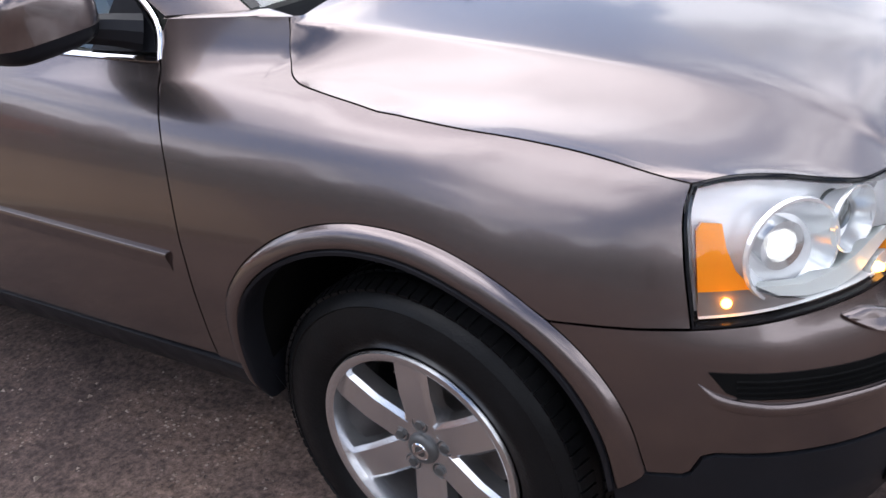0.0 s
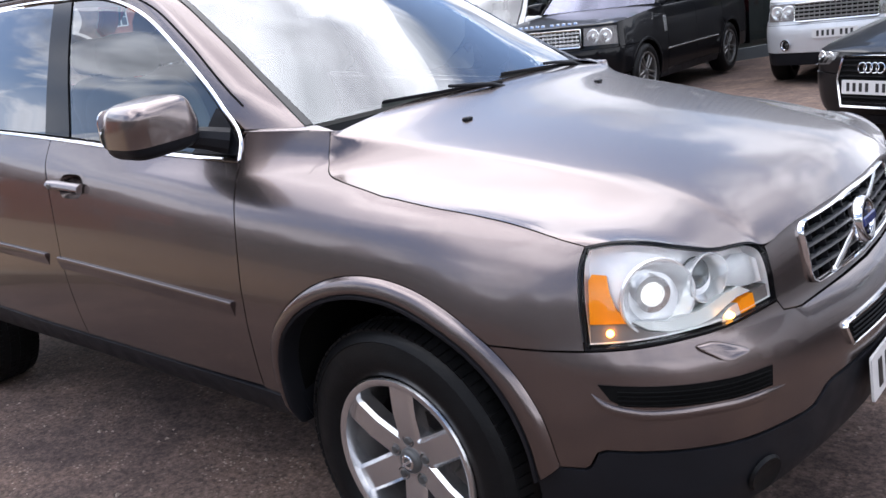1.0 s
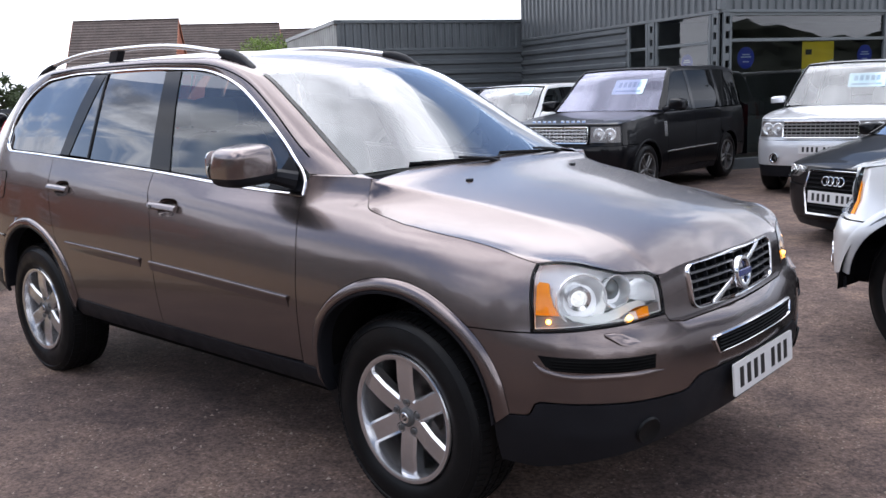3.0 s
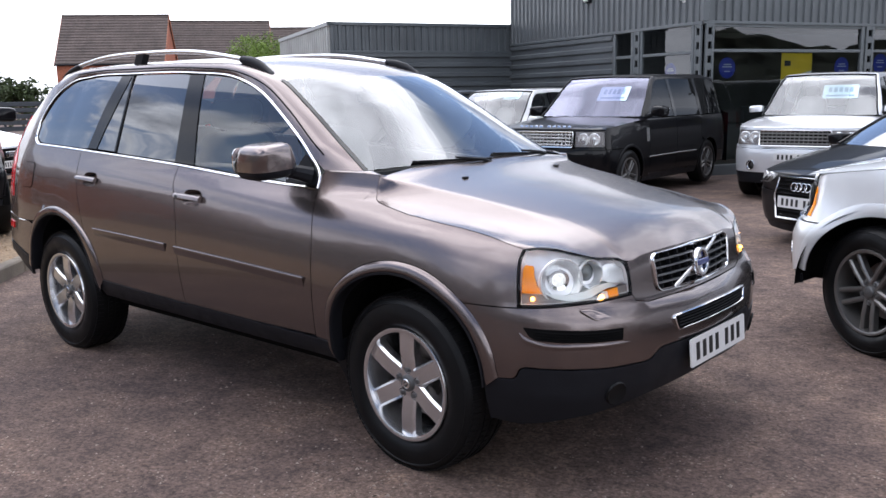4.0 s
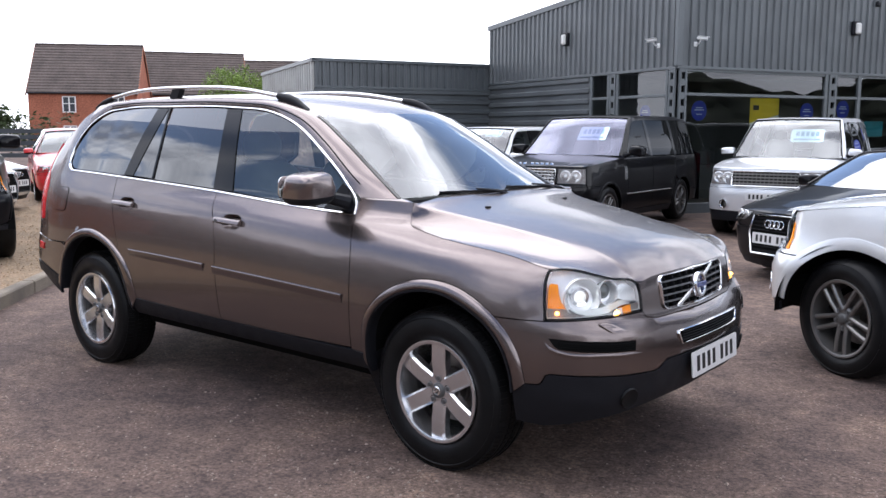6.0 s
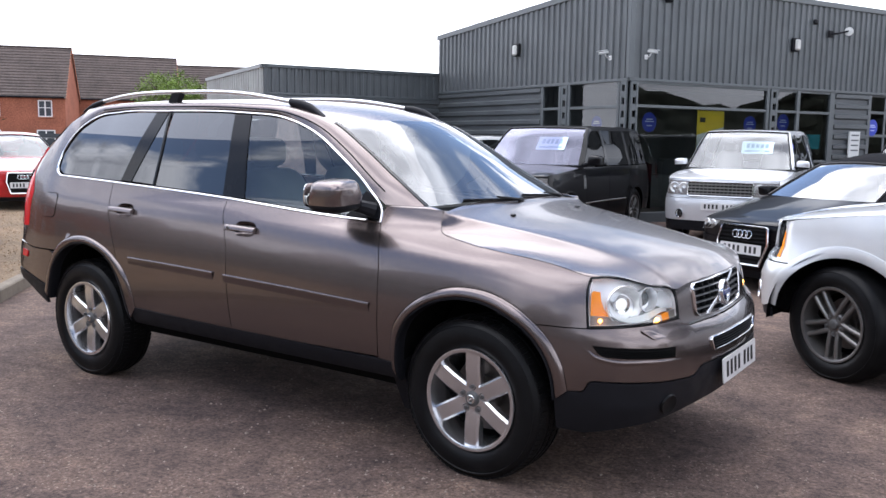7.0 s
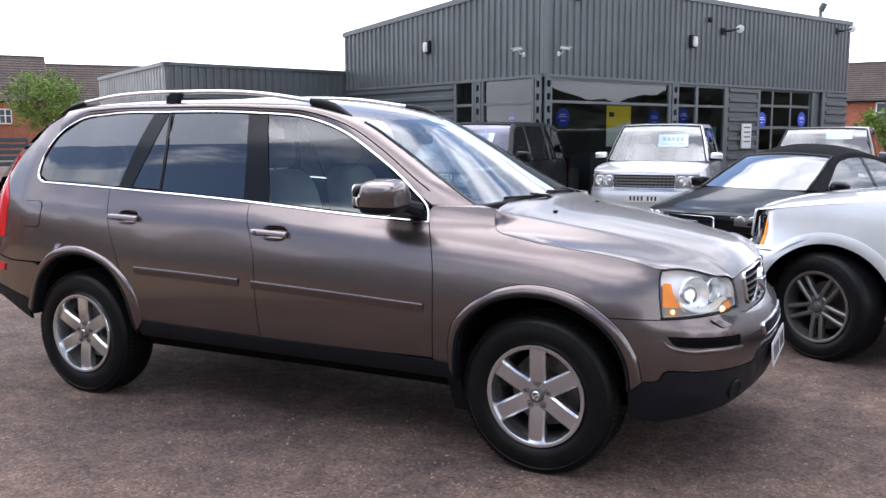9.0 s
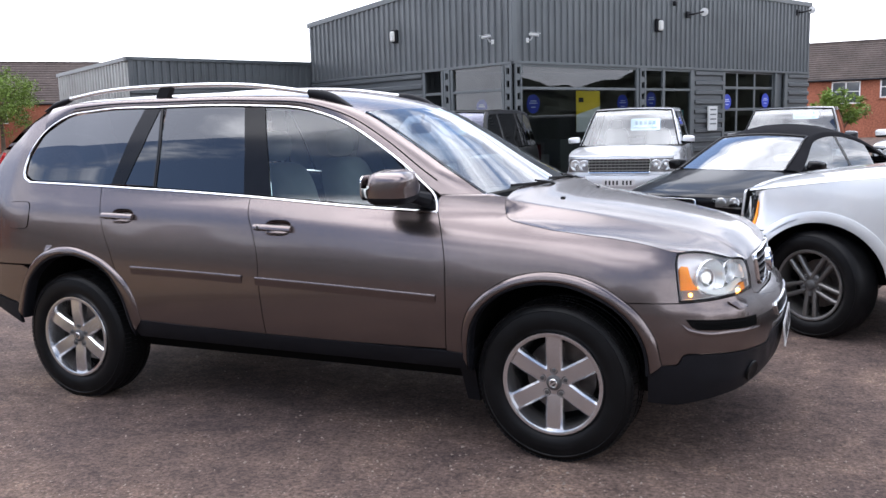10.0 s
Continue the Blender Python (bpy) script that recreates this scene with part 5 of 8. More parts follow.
def bonnet(parent):
    """The bonnet: a raised middle, a ridge and a soft shoulder along each side, and a nose that rolls over to the grille."""
    def even(curve, n):
        p = np.array([skin(u, z) for u, z in curve]) * np.array((1, -1, 1))
        d = np.r_[0, np.cumsum(np.linalg.norm(np.diff(p, axis=0), axis=1))]
        return np.array([[np.interp(q, d / d[-1], p[:, k]) for k in range(3)] for q in n])

    v = np.r_[np.linspace(0, 0.5, 34), np.linspace(0.5, 0.97, 84)[1:], np.linspace(0.97, 1, 10)[1:]]
    s = np.r_[np.linspace(0, 0.10, 14), np.linspace(0.10, 0.80, 50)[1:], np.linspace(0.80, 1, 40)[1:]]
    front = np.r_[even(NOSE_TOP[::-1], v[v <= 0.5] * 2), even([p for p in LAMP_TOP if p[0] < 1.048 and p[1] > 0.88][::-1], (v[v > 0.5] - 0.5) * 2)]
    front[0, 1] = 0.0
    for _ in range(6):
        front[1:-1] = (front[:-2] + 2 * front[1:-1] + front[2:]) / 4
    side_edge = even(SHUT_END[:-1] + [p for p in SHUT if p[0] > -0.185], s)
    corner = side_edge[0]
    rows = []
    for vi, F in zip(v, front):
        R = np.array((corner[0] - 0.07 * (1 - vi * vi), corner[1] * vi))
        line = R + (F[:2] - R) * s[:, None]
        straight = corner[:2] + (front[-1, :2] - corner[:2]) * s[:, None]
        line = line + vi ** 5 * (side_edge[:, :2] - straight)
        z = bonnet_form(line[:, 0], line[:, 1])
        left = np.linalg.norm(line - line[-1], axis=1)
        wide = 0.10 + 0.05 * np.clip((0.5 - vi) / 0.1, 0, 1)
        f = np.clip(1 - left / wide, 0, 1)
        z = z + (F[2] - z[-1]) * f ** 2.3
        rows.append(np.c_[line, z])
    rows = np.array(rows)
    gap = side_edge[:, 2] - rows[-1, :, 2]
    for k in range(len(v)):
        f = np.clip(1 - np.linalg.norm(rows[k, :, :2] - rows[-1, :, :2], axis=1) / 0.06, 0, 1)
        rows[k, :, 2] += gap * f * f * (3 - 2 * f)
    ease = np.clip((s - 0.62) / 0.30, 0, 1)
    ease = (ease * ease * (3 - 2 * ease))[None, 1:-1]
    hs, hv = np.diff(s), np.diff(v)
    for _ in range(150):                             # ease the nose
        z = rows[:, :, 2]
        along = (z[1:-1, :-2] * hs[1:] + z[1:-1, 2:] * hs[:-1]) / (hs[1:] + hs[:-1])
        across = (z[:-2, 1:-1] * hv[1:, None] + z[2:, 1:-1] * hv[:-1, None]) / (hv[1:] + hv[:-1])[:, None]
        mean = (along + across) / 2
        z[1:-1, 1:-1] += 0.5 * ease * (mean - z[1:-1, 1:-1])
        z[0, 1:-1] = z[1, 1:-1]
    full = np.concatenate([(rows * np.array((1, -1, 1)))[::-1], rows[1:]], axis=0)
    geo = Geo()
    geo.grid(np.swapaxes(full, 0, 1).tolist())
    for edge, flip in ((full[:, 0], True), (full[-1], True), (full[0], False)):
        under = edge.copy()
        under[:, 2] -= 0.022
        under[:, 1] *= 0.992
        geo.grid([edge.tolist(), under.tolist()], flip=flip)
    return geo.done("bonnet", BRONZE, parent, sharp=60)


def arch_flare(name, outer, inner, parent, side):
    """The body-coloured lip round a wheel opening, with its dark inner edge as a part of its own."""
    n = 56
    a, b = resample(outer, n), resample(inner, n)
    rows = []
    for f, o in ((0.0, 0.000), (0.10, 0.010), (0.28, 0.014), (0.55, 0.016), (0.72, 0.015), (0.80, 0.009)):
        q = a + (b - a) * f
        rows.append(skin(q[:, 0], q[:, 1], o) * np.array((1, side, 1)))
    geo = Geo()
    geo.grid([r.tolist() for r in rows], flip=(side > 0))
    ob = geo.done(name, BRONZE, parent, sharp=60)
    rows = []
    for f, o in ((0.80, 0.011), (0.83, 0.016), (0.98, 0.014), (1.03, 0.004), (1.03, -0.05)):
        q = a + (b - a) * f
        rows.append(skin(q[:, 0], q[:, 1], o) * np.array((1, side, 1)))
    geo = Geo()
    geo.grid([r.tolist() for r in rows], flip=(side > 0))
    geo.done("arch_edge", PLASTIC, ob, "dark rubbery arch edging", sharp=60)
    return ob


def arch_liner(inner, parent, side):
    """The dark tub behind a wheel."""
    b = resample(inner, 40)
    rows = [skin(b[:, 0], b[:, 1], -0.02) * np.array((1, side, 1))]
    for y in (-0.75, -0.55):
        q = rows[0].copy()
        q[:, 1] = y * side
        rows.append(q)
    geo = Geo()
    geo.grid([r.tolist() for r in rows], flip=(side > 0))
    wall = [tuple(p) for p in rows[-1]]
    geo.add(wall, [tuple(range(len(wall)))])
    return geo.done("wheel_tub", CAVITY, parent)


def wheel_mesh(parent, m, tyre_r=0.366, rim_r=0.236, width=0.235, spokes=6, alloy=None, spoke_w=0.040, hub_name="wheel", detail=True, split=False):
    """A tyre on an alloy rim; the wheel's own z axis points outwards. Parts: tyre, rim, cap, nuts, brake_disc."""
    alloy = alloy or ALLOY
    wheel = new(hub_name)
    wheel.empty_display_size = 0.1
    wheel.parent = parent
    wheel.matrix_local = m
    h = width / 2
    g = Geo()
    rb = rim_r - 0.004
    prof = [(rb, -h + 0.03), (rb + 0.012, -h + 0.005), (rb + 0.06, -h - 0.006), (tyre_r - 0.03, -h + 0.004), (tyre_r - 0.006, -h + 0.024), (tyre_r, -h + 0.05), (tyre_r + 0.001, 0),
            (tyre_r, h - 0.05), (tyre_r - 0.006, h - 0.024), (tyre_r - 0.024, h - 0.007), (tyre_r - 0.033, h - 0.001), (tyre_r - 0.036, h - 0.004), (rb + 0.07, h + 0.005), (rb + 0.045, h + 0.006), (rb + 0.035, h + 0.0035), (rb + 0.012, h - 0.004), (rb, h - 0.022)]
    g.spin(prof, 72, flip=True)
    tyre = g.done("tyre", RUBBER, wheel, sharp=40)
    if detail:
        g = Geo()
        n = 88
        for k in range(n):
            for zc, wd, off in ((h - 0.036, 0.040, 0.0), (-h + 0.036, 0.040, 0.5), (0.022, 0.026, 0.25), (-0.022, 0.026, 0.75)):
                a = 2 * math.pi * (k + off) / n
                at = Matrix.Rotation(a, 4, "Z") @ Matrix.Translation((tyre_r + 0.0015 - (0.004 if wd > 0.03 else 0), 0, zc))
                if wd > 0.03:
                    at = at @ Matrix.Rotation(radians(-14 if zc > 0 else 14), 4, "Y")
                g.box((0, 0, 0), (0.006, 2 * math.pi * tyre_r / n * 0.78, wd), 0.0, at)
        tagged(g.done("tread", RUBBER, tyre, sharp=30), "moulded rubber tread blocks", kind="stuff")
    # rim barrel and lip
    g = Geo()
    g.spin([(rim_r - 0.006, h - 0.020), (rim_r, h - 0.006), (rim_r - 0.003, h), (rim_r - 0.012, h + 0.0005), (rim_r - 0.021, h - 0.004), (rim_r - 0.025, h - 0.022), (rim_r - 0.030, h - 0.05), (rim_r - 0.036, -h + 0.06), (rim_r - 0.004, -h + 0.02)], 64, flip=False)
    rim = g.done("rim", alloy, wheel, sharp=40)
    # spokes: flat-faced bars that widen a little to the hub, with cut edges
    zf = h - 0.020
    def bar(a, r0, r1, w0, w1, z0, z1, shift=0.0):
        g = Geo()
        def pt(r, s, z):
            s += shift
            return (r * math.cos(a) - s * math.sin(a), r * math.sin(a) + s * math.cos(a), z)
        rings = []
        for r, w, z in ((r0, w0, z0), ((r0 + r1) / 2, (w0 + w1) / 2, (z0 + z1) / 2 + 0.006), (r1, w1, z1)):
            c = 0.009
            rings.append([pt(r, -w, z - 0.045), pt(r, -w, z - c), pt(r, -w + c, z), pt(r, w - c, z), pt(r, w, z - c), pt(r, w, z - 0.045)])
        g.rings(rings, True)
        g.done("spoke", alloy, rim, sharp=25)
    for k in range(spokes):
        a = 2 * math.pi * k / spokes + math.pi / 2
        if split:
            bar(a - 0.06, 0.05, rim_r - 0.018, 0.014, 0.016, zf - 0.006, zf + 0.004, -0.024)
            bar(a + 0.06, 0.05, rim_r - 0.018, 0.014, 0.016, zf - 0.006, zf + 0.004, 0.024)
        else:
            bar(a, 0.052, rim_r - 0.018, spoke_w * 0.98, spoke_w, zf - 0.010, zf)
    g = Geo()
    g.spin([(0.0, zf - 0.010), (0.070, zf - 0.010), (0.080, zf - 0.016), (0.086, zf - 0.03), (0.088, zf - 0.06), (0.0, zf - 0.06)], 36)
    g.done("hub", alloy, rim, sharp=30)
    g = Geo()
    g.spin([(0.0, zf + 0.004), (0.024, zf + 0.003), (0.031, zf), (0.035, zf - 0.006), (0.035, zf - 0.012)], 28)
    cap = g.done("hub_cap", DARK_ALLOY, wheel, "dark round centre cap")
    if detail:
        g = Geo()
        g.spin([(0.012, zf + 0.0045), (0.018, zf + 0.0060), (0.0205, zf + 0.0040)], 24)
        g.box((0, 0, zf + 0.005), (0.040, 0.007, 0.004), 0.001, Matrix.Rotation(radians(35), 4, "Z"))
        g.done("emblem", CHROME, cap)
    for k in range(5):
        a = 2 * math.pi * k / 5 + math.pi / 2
        g = Geo()
        at = Matrix.Translation((0.057 * math.cos(a), 0.057 * math.sin(a), zf - 0.012))
        g.spin([(0.0, 0.008), (0.006, 0.0085), (0.0105, 0.007), (0.0115, 0.0)], 6, at)
        g.spin([(0.0190, 0.0030), (0.0180, 0.0045), (0.0125, 0.001)], 14, at)
        g.done("wheel_nut", DARK_ALLOY, wheel, sharp=30)
    g = Geo()
    g.spin([(0.0, -0.01), (0.085, -0.01), (0.09, -0.02), (0.165, -0.02), (0.168, -0.028), (0.168, -0.05), (0.0, -0.05)], 40)
    g.done("brake_disc", DISC, wheel)
    g = Geo()
    g.spin([(0.0, -0.055), (rim_r - 0.03, -0.055)], 32)
    g.done("brake_shield", CAVITY, wheel)
    return wheel


def facing(x, y, z, side, steer=0.0):
    """A wheel's pose: its axis points to the near side (1) or the far side (-1)."""
    return Matrix.Translation((x, y, z)) @ Matrix.Rotation(radians(steer), 4, "Z") @ Matrix.Rotation(radians(90 * side), 4, "X")


def scoop(u, z, n=30):
    """The oval opening behind a door handle."""
    out = []
    for k in range(n):
        t = 2 * math.pi * k / n
        out.append((u + 0.078 * np.sign(math.cos(t)) * abs(math.cos(t)) ** 0.6, z + 0.040 * np.sign(math.sin(t)) * abs(math.sin(t)) ** 0.8))
    return [(float(a), float(b)) for a, b in out]


def car_side(side):
    """All that the near side shows; -1 is the far side."""
    wing = ([(-0.585, 1.113), (-0.592, 1.135), (-0.594, 1.165), (-0.582, 1.188), (-0.47, 1.188), (-0.36, 1.186), (-0.268, 1.184)] + SHUT_END + [p for p in SHUT if p[0] > -0.17] + LAMP_REAR[1:]
            + [(0.47, 0.752), (0.331, 0.752)]
            + [p for p in ARCH_F_OUT[::-1] if not (p[0] > 0 and p[1] < 0.75)] + [(-0.505, 0.47)] + GAP_FRONT[::-1][:-1])
    panel("front_wing", wing, BRONZE, suv, side)
    door_f = between(BELT, -1.63, -0.585) + GAP_FRONT[1:] + [(-1.0, 0.477)] + GAP_MID[::-1][:-1]
    front_door = panel("front_door", door_f, BRONZE, suv, side, hole=scoop(-1.425, 1.025))
    door_r = (between(BELT, -2.645, -1.63) + GAP_MID[1:] + [(-1.9, 0.485)]
              + [p for p in ARCH_R_OUT[::-1] if p[0] > -2.475] + GAP_REAR[::-1])
    rear_door = panel("rear_door", door_r, BRONZE, suv, side, hole=scoop(-2.44, 1.066))
    quarter = ([p for p in TOP_LINE if p[0] < -3.19 and p[1] < 1.5][::-1] + between(BELT, -3.20, -2.645)[1:] + GAP_REAR
               + [p for p in ARCH_R_OUT[::-1] if p[0] < -2.475 and p[1] > 0.775]
               + [(-3.20, 0.775), (-3.42, 0.772), (-3.62, 0.80), (-3.645, 0.93), (-3.62, 0.94), (-3.545, 0.96), (-3.56, 1.10), (-3.60, 1.24), (-3.64, 1.262), (-3.58, 1.36), (-3.46, 1.50), (-3.36, 1.59), (-3.215, 1.655), (-3.10, 1.645), (-3.06, 1.628)]
               + [p for p in TOP_LINE if p[0] < -3.07 and p[1] >= 1.5][::-1])
    panel("rear_quarter", quarter, BRONZE, suv, side)
    # flares, tubs
    arch_flare("front_arch_flare", ARCH_F_OUT, ARCH_F_IN, suv, side)
    arch_flare("rear_arch_flare", ARCH_R_OUT, ARCH_R_IN, suv, side)
    arch_liner(ARCH_F_IN, suv, side)
    arch_liner(ARCH_R_IN, suv, side)
    # sill
    sill = [(-2.38, 0.395), (-1.4, 0.385), (-0.42, 0.385), (-0.405, 0.47), (-0.507, 0.476)] + SILL_Z[::-1][1:] + [(-2.40, 0.45)]
    panel("sill", sill, PLASTIC, suv, side, out=0.006, step=0.12, label="dark plastic sill trim under the doors")
    # a near-black panel, set back, stands for the shadow below the sill
    low = [(-2.42, 0.315), (-0.38, 0.315), (-0.38, 0.40), (-2.40, 0.40)]
    panel("sill_shade", low, CAVITY, suv, side, out=-0.06, step=0.2)
    flap = [(-0.47, 0.20), (-0.40, 0.20), (-0.39, 0.47), (-0.47, 0.47)]
    panel("mud_flap", flap, PLASTIC, suv, side, out=-0.03, gap=0, flange=0.25, step=0.2)
    # door mouldings
    for pts, owner in (([(-2.36, 0.779), (-2.0, 0.772), (-1.632, 0.761)], rear_door), ([(-1.548, 0.757), (-1.05, 0.741), (-0.545, 0.722)], front_door)):
        ribbon("side_moulding", spline(pts, 10), 0.044, 0.010, BRONZE, owner, side, profile=((-0.5, 0.05), (-0.2, 0.30), (0.25, 0.95), (0.40, 1.0), (0.5, 0.7)))
    # chrome round the windows
    ribbon("window_chrome", TOP_LINE, 0.0095, 0.008, CHROME, suv, side, "polished chrome window surround")
    ribbon("belt_chrome", BELT, 0.0095, 0.007, CHROME, suv, side, "polished chrome waist strip")
    # glazing
    top = lambda lo, hi: [(u, z - 0.012) for u, z in TOP_LINE if lo <= u <= hi and z > 1.3]
    belt = lambda lo, hi: [(u, z + 0.009) for u, z in BELT if lo <= u <= hi]
    q_glass = ([(-3.19, 1.258), (-3.245, 1.285), (-3.262, 1.37), (-3.195, 1.518), (-3.035, 1.617)] + top(-2.9, -2.49) + [(-2.475, 1.645), (-2.515, 1.50), (-2.545, 1.36), (-2.575, 1.236)] + belt(-3.15, -2.6)[::-1])
    panel("quarter_window", q_glass, PRIVACY, suv, side, out=-0.004, gap=0, flange=0.004, label="dark privacy glass")
    c_post = [(-2.475, 1.645), (-2.36, 1.645), (-2.41, 1.43), (-2.475, 1.232), (-2.575, 1.236), (-2.545, 1.36), (-2.515, 1.50)]
    panel("door_post", c_post, GLOSS_BLACK, suv, side, out=0.0, gap=0.001, flange=0.012)
    vent = [(-2.36, 1.645), (-2.325, 1.645), (-2.285, 1.42), (-2.262, 1.222), (-2.475, 1.232), (-2.41, 1.43)]
    panel("quarter_light", vent, PRIVACY, rear_door, side, out=-0.004, gap=0.002, flange=0.004, label="dark privacy glass")
    ribbon("window_divider", spline([(-2.345, 1.645), (-2.285, 1.42), (-2.262, 1.222)], 8), 0.018, 0.004, GLOSS_BLACK, rear_door, side)
    r_glass = [(-2.318, 1.645)] + top(-2.30, -1.80) + [(-1.785, 1.634), (-1.72, 1.42), (-1.675, 1.188)] + belt(-2.24, -1.69)[::-1] + [(-2.252, 1.218), (-2.275, 1.42)]
    panel("rear_window", r_glass, PRIVACY, rear_door, side, out=-0.004, gap=0.001, flange=0.004, label="dark privacy glass")
    b_post = [(-1.785, 1.634), (-1.655, 1.632), (-1.575, 1.40), (-1.508, 1.178), (-1.675, 1.188), (-1.72, 1.42)]
    panel("door_post", b_post, GLOSS_BLACK, suv, side, out=0.001, gap=0.001, flange=0.012)
    f_glass = ([(-1.655, 1.632)] + top(-1.63, -0.86) + [(-0.80, 1.318), (-0.72, 1.255), (-0.80, 1.13)] + belt(-1.49, -0.82)[::-1] + [(-1.508, 1.178), (-1.575, 1.40)])
    panel("front_window", f_glass, SIDE_GLASS, front_door, side, out=-0.004, gap=0.001, flange=0.004, label="clear door glass")
    sail = [(-0.72, 1.255), (-0.69, 1.243), (-0.61, 1.16), (-0.597, 1.125), (-0.80, 1.13)]
    panel("mirror_base", sail, PLASTIC, front_door, side, out=0.004, gap=0.001, flange=0.01)
    # handles: a scooped recess and a grip across it
    for (u, z), owner, key in (((-2.44, 1.066), rear_door, False), ((-1.425, 1.025), front_door, True)):
        ring = np.array(scoop(u, z))
        geo, rows = Geo(), []
        for f, deep in ((1.0, 0.0), (0.96, 0.008), (0.86, 0.020), (0.65, 0.030), (0.3, 0.034), (0.02, 0.034)):
            q = np.array((u, z)) + (ring - np.array((u, z))) * f
            rows.append(skin(q[:, 0], q[:, 1], -deep) * np.array((1, side, 1)))
        geo.grid([r.tolist() for r in rows], closed_v=True, flip=(side < 0))
        geo.done("handle_recess", BRONZE, owner, sharp=60)
        grip = spline([(u - 0.135, z + 0.004), (u - 0.07, z + 0.003), (u, z + 0.001), (u + 0.06, z - 0.001), (u + 0.085, z - 0.002)], 6)
        ribbon("door_handle", grip, 0.030, 0.026, BRONZE, owner, side, sink=-0.004, profile=((-0.5, 0.5), (-0.25, 0.95), (0.25, 1.0), (0.5, 0.6)))
        if key:
            geo = Geo()
            p = skin(u - 0.105, z + 0.003, 0.026) * np.array((1, side, 1))
            geo.spin([(0, 0.003), (0.008, 0.003), (0.010, 0.0)], 16, Matrix.Translation(p) @ Matrix.Rotation(radians(90 * side), 4, "X"))
            geo.done("key_lock", DARK_ALLOY, owner)
    # fuel flap outline on the near side
    if side == 1:
        ring = rounded(0.165, 0.15, 0.03, 4, (-3.235, 1.058))
        panel("fuel_flap_gap", rounded(0.171, 0.156, 0.033, 4, (-3.235, 1.058)), CAVITY, suv, side, out=0.0012, gap=0, flange=0.004, step=0.08)
        panel("fuel_flap", ring, BRONZE, suv, side, out=0.0030, gap=0, flange=0.006, step=0.08)
    # repeater-like reflector, tail lamp
    tail = [(-3.50, 0.905), (-3.56, 0.90), (-3.62, 0.905), (-3.70, 0.93), (-3.76, 0.95), (-3.78, 1.10), (-3.74, 1.30), (-3.68, 1.42), (-3.64, 1.40), (-3.64, 1.28), (-3.56, 1.21), (-3.515, 1.155), (-3.502, 1.13)]
    panel("tail_lamp", tail, RED_LENS, suv, side, out=0.003, step=0.05, label="tall red tail lamp lens")
    panel("bumper_reflector", [(-3.58, 0.70), (-3.50, 0.695), (-3.49, 0.74), (-3.575, 0.75)], RED_LENS, suv, side, out=0.006, step=0.05)
    # rear bumper corner: painted upper, dark lower
    up = [(-3.20, 0.77), (-3.42, 0.767), (-3.62, 0.795), (-3.80, 0.80), (U_REAR, 0.80), (U_REAR, 0.62), (-3.60, 0.61), (-3.27, 0.54), (-3.285, 0.50)] + [p for p in ARCH_R_OUT if p[0] < -3.1 and p[1] < 0.77]
    panel("rear_bumper", up, BRONZE, suv, side, step=0.08)
    lo = [(-3.285, 0.50), (-3.27, 0.535), (-3.60, 0.605), (U_REAR, 0.615), (U_REAR, 0.585), (-3.75, 0.575), (-3.55, 0.53), (-3.38, 0.46), (-3.27, 0.41)]
    panel("rear_bumper_skirt", lo, PLASTIC, suv, side, out=0.006, step=0.1)
    # lower front bumper and its dark skirt
    seam = [p for p in ARCH_F_OUT if p[0] > 0.3 and p[1] < 0.752]
    bump = ([(0.331, 0.752), (0.47, 0.752)] + LAMP_FOOT + [(1.084, 0.744), (1.16, 0.730), (U_FRONT + 0.0022, 0.726)]
            + [(U_FRONT + 0.0022, 0.566), (1.18, 0.565), (1.155, 0.560), (1.105, 0.530), (1.07, 0.526), (0.80, 0.537), (0.585, 0.541), (0.565, 0.533), (0.548, 0.500), (0.535, 0.492), (0.48, 0.488)] + seam[::-1])
    panel("front_bumper", bump, BRONZE, suv, side, step=0.035)
    skirt = ([(0.42, 0.487), (0.535, 0.490), (0.548, 0.498), (0.565, 0.531), (0.585, 0.539), (0.80, 0.535), (1.07, 0.524), (1.105, 0.528), (1.155, 0.558), (1.18, 0.563), (U_FRONT + 0.0022, 0.564)]
             + [(U_FRONT + 0.0022, 0.415), (1.1, 0.385), (0.80, 0.345), (0.55, 0.30), (0.42, 0.31)])
    panel("front_skirt", skirt, PLASTIC, suv, side, out=0.004, step=0.05, label="dark plastic lower bumper skirt")


for side in (1, -1):
    car_side(side)
    for x, steer in ((0.0, -2.0), (-BASE, 0.0)):
        wheel_mesh(suv, facing(x, -0.775 * side, HUB_Z, side, steer))
bonnet(suv)


# roof, pillars and glass that span the car
ROOF_EDGE = [(-3.22, -0.575, 1.672), (-3.05, -0.573, 1.697), (-2.88, -0.570, 1.704), (-2.374, -0.565, 1.708), (-1.72, -0.565, 1.696), (-1.38, -0.567, 1.671),
             (-1.08, -0.572, 1.590), (-0.85, -0.612, 1.468), (-0.60, -0.658, 1.315), (-0.385, -0.704, 1.190)]
RAIL_LINE = [(-3.205, 1.535), (-3.04, 1.628), (-2.876, 1.65), (-2.374, 1.658), (-1.72, 1.645), (-1.40, 1.617), (-1.15, 1.54), (-0.94, 1.427), (-0.70, 1.262), (-0.588, 1.192)]


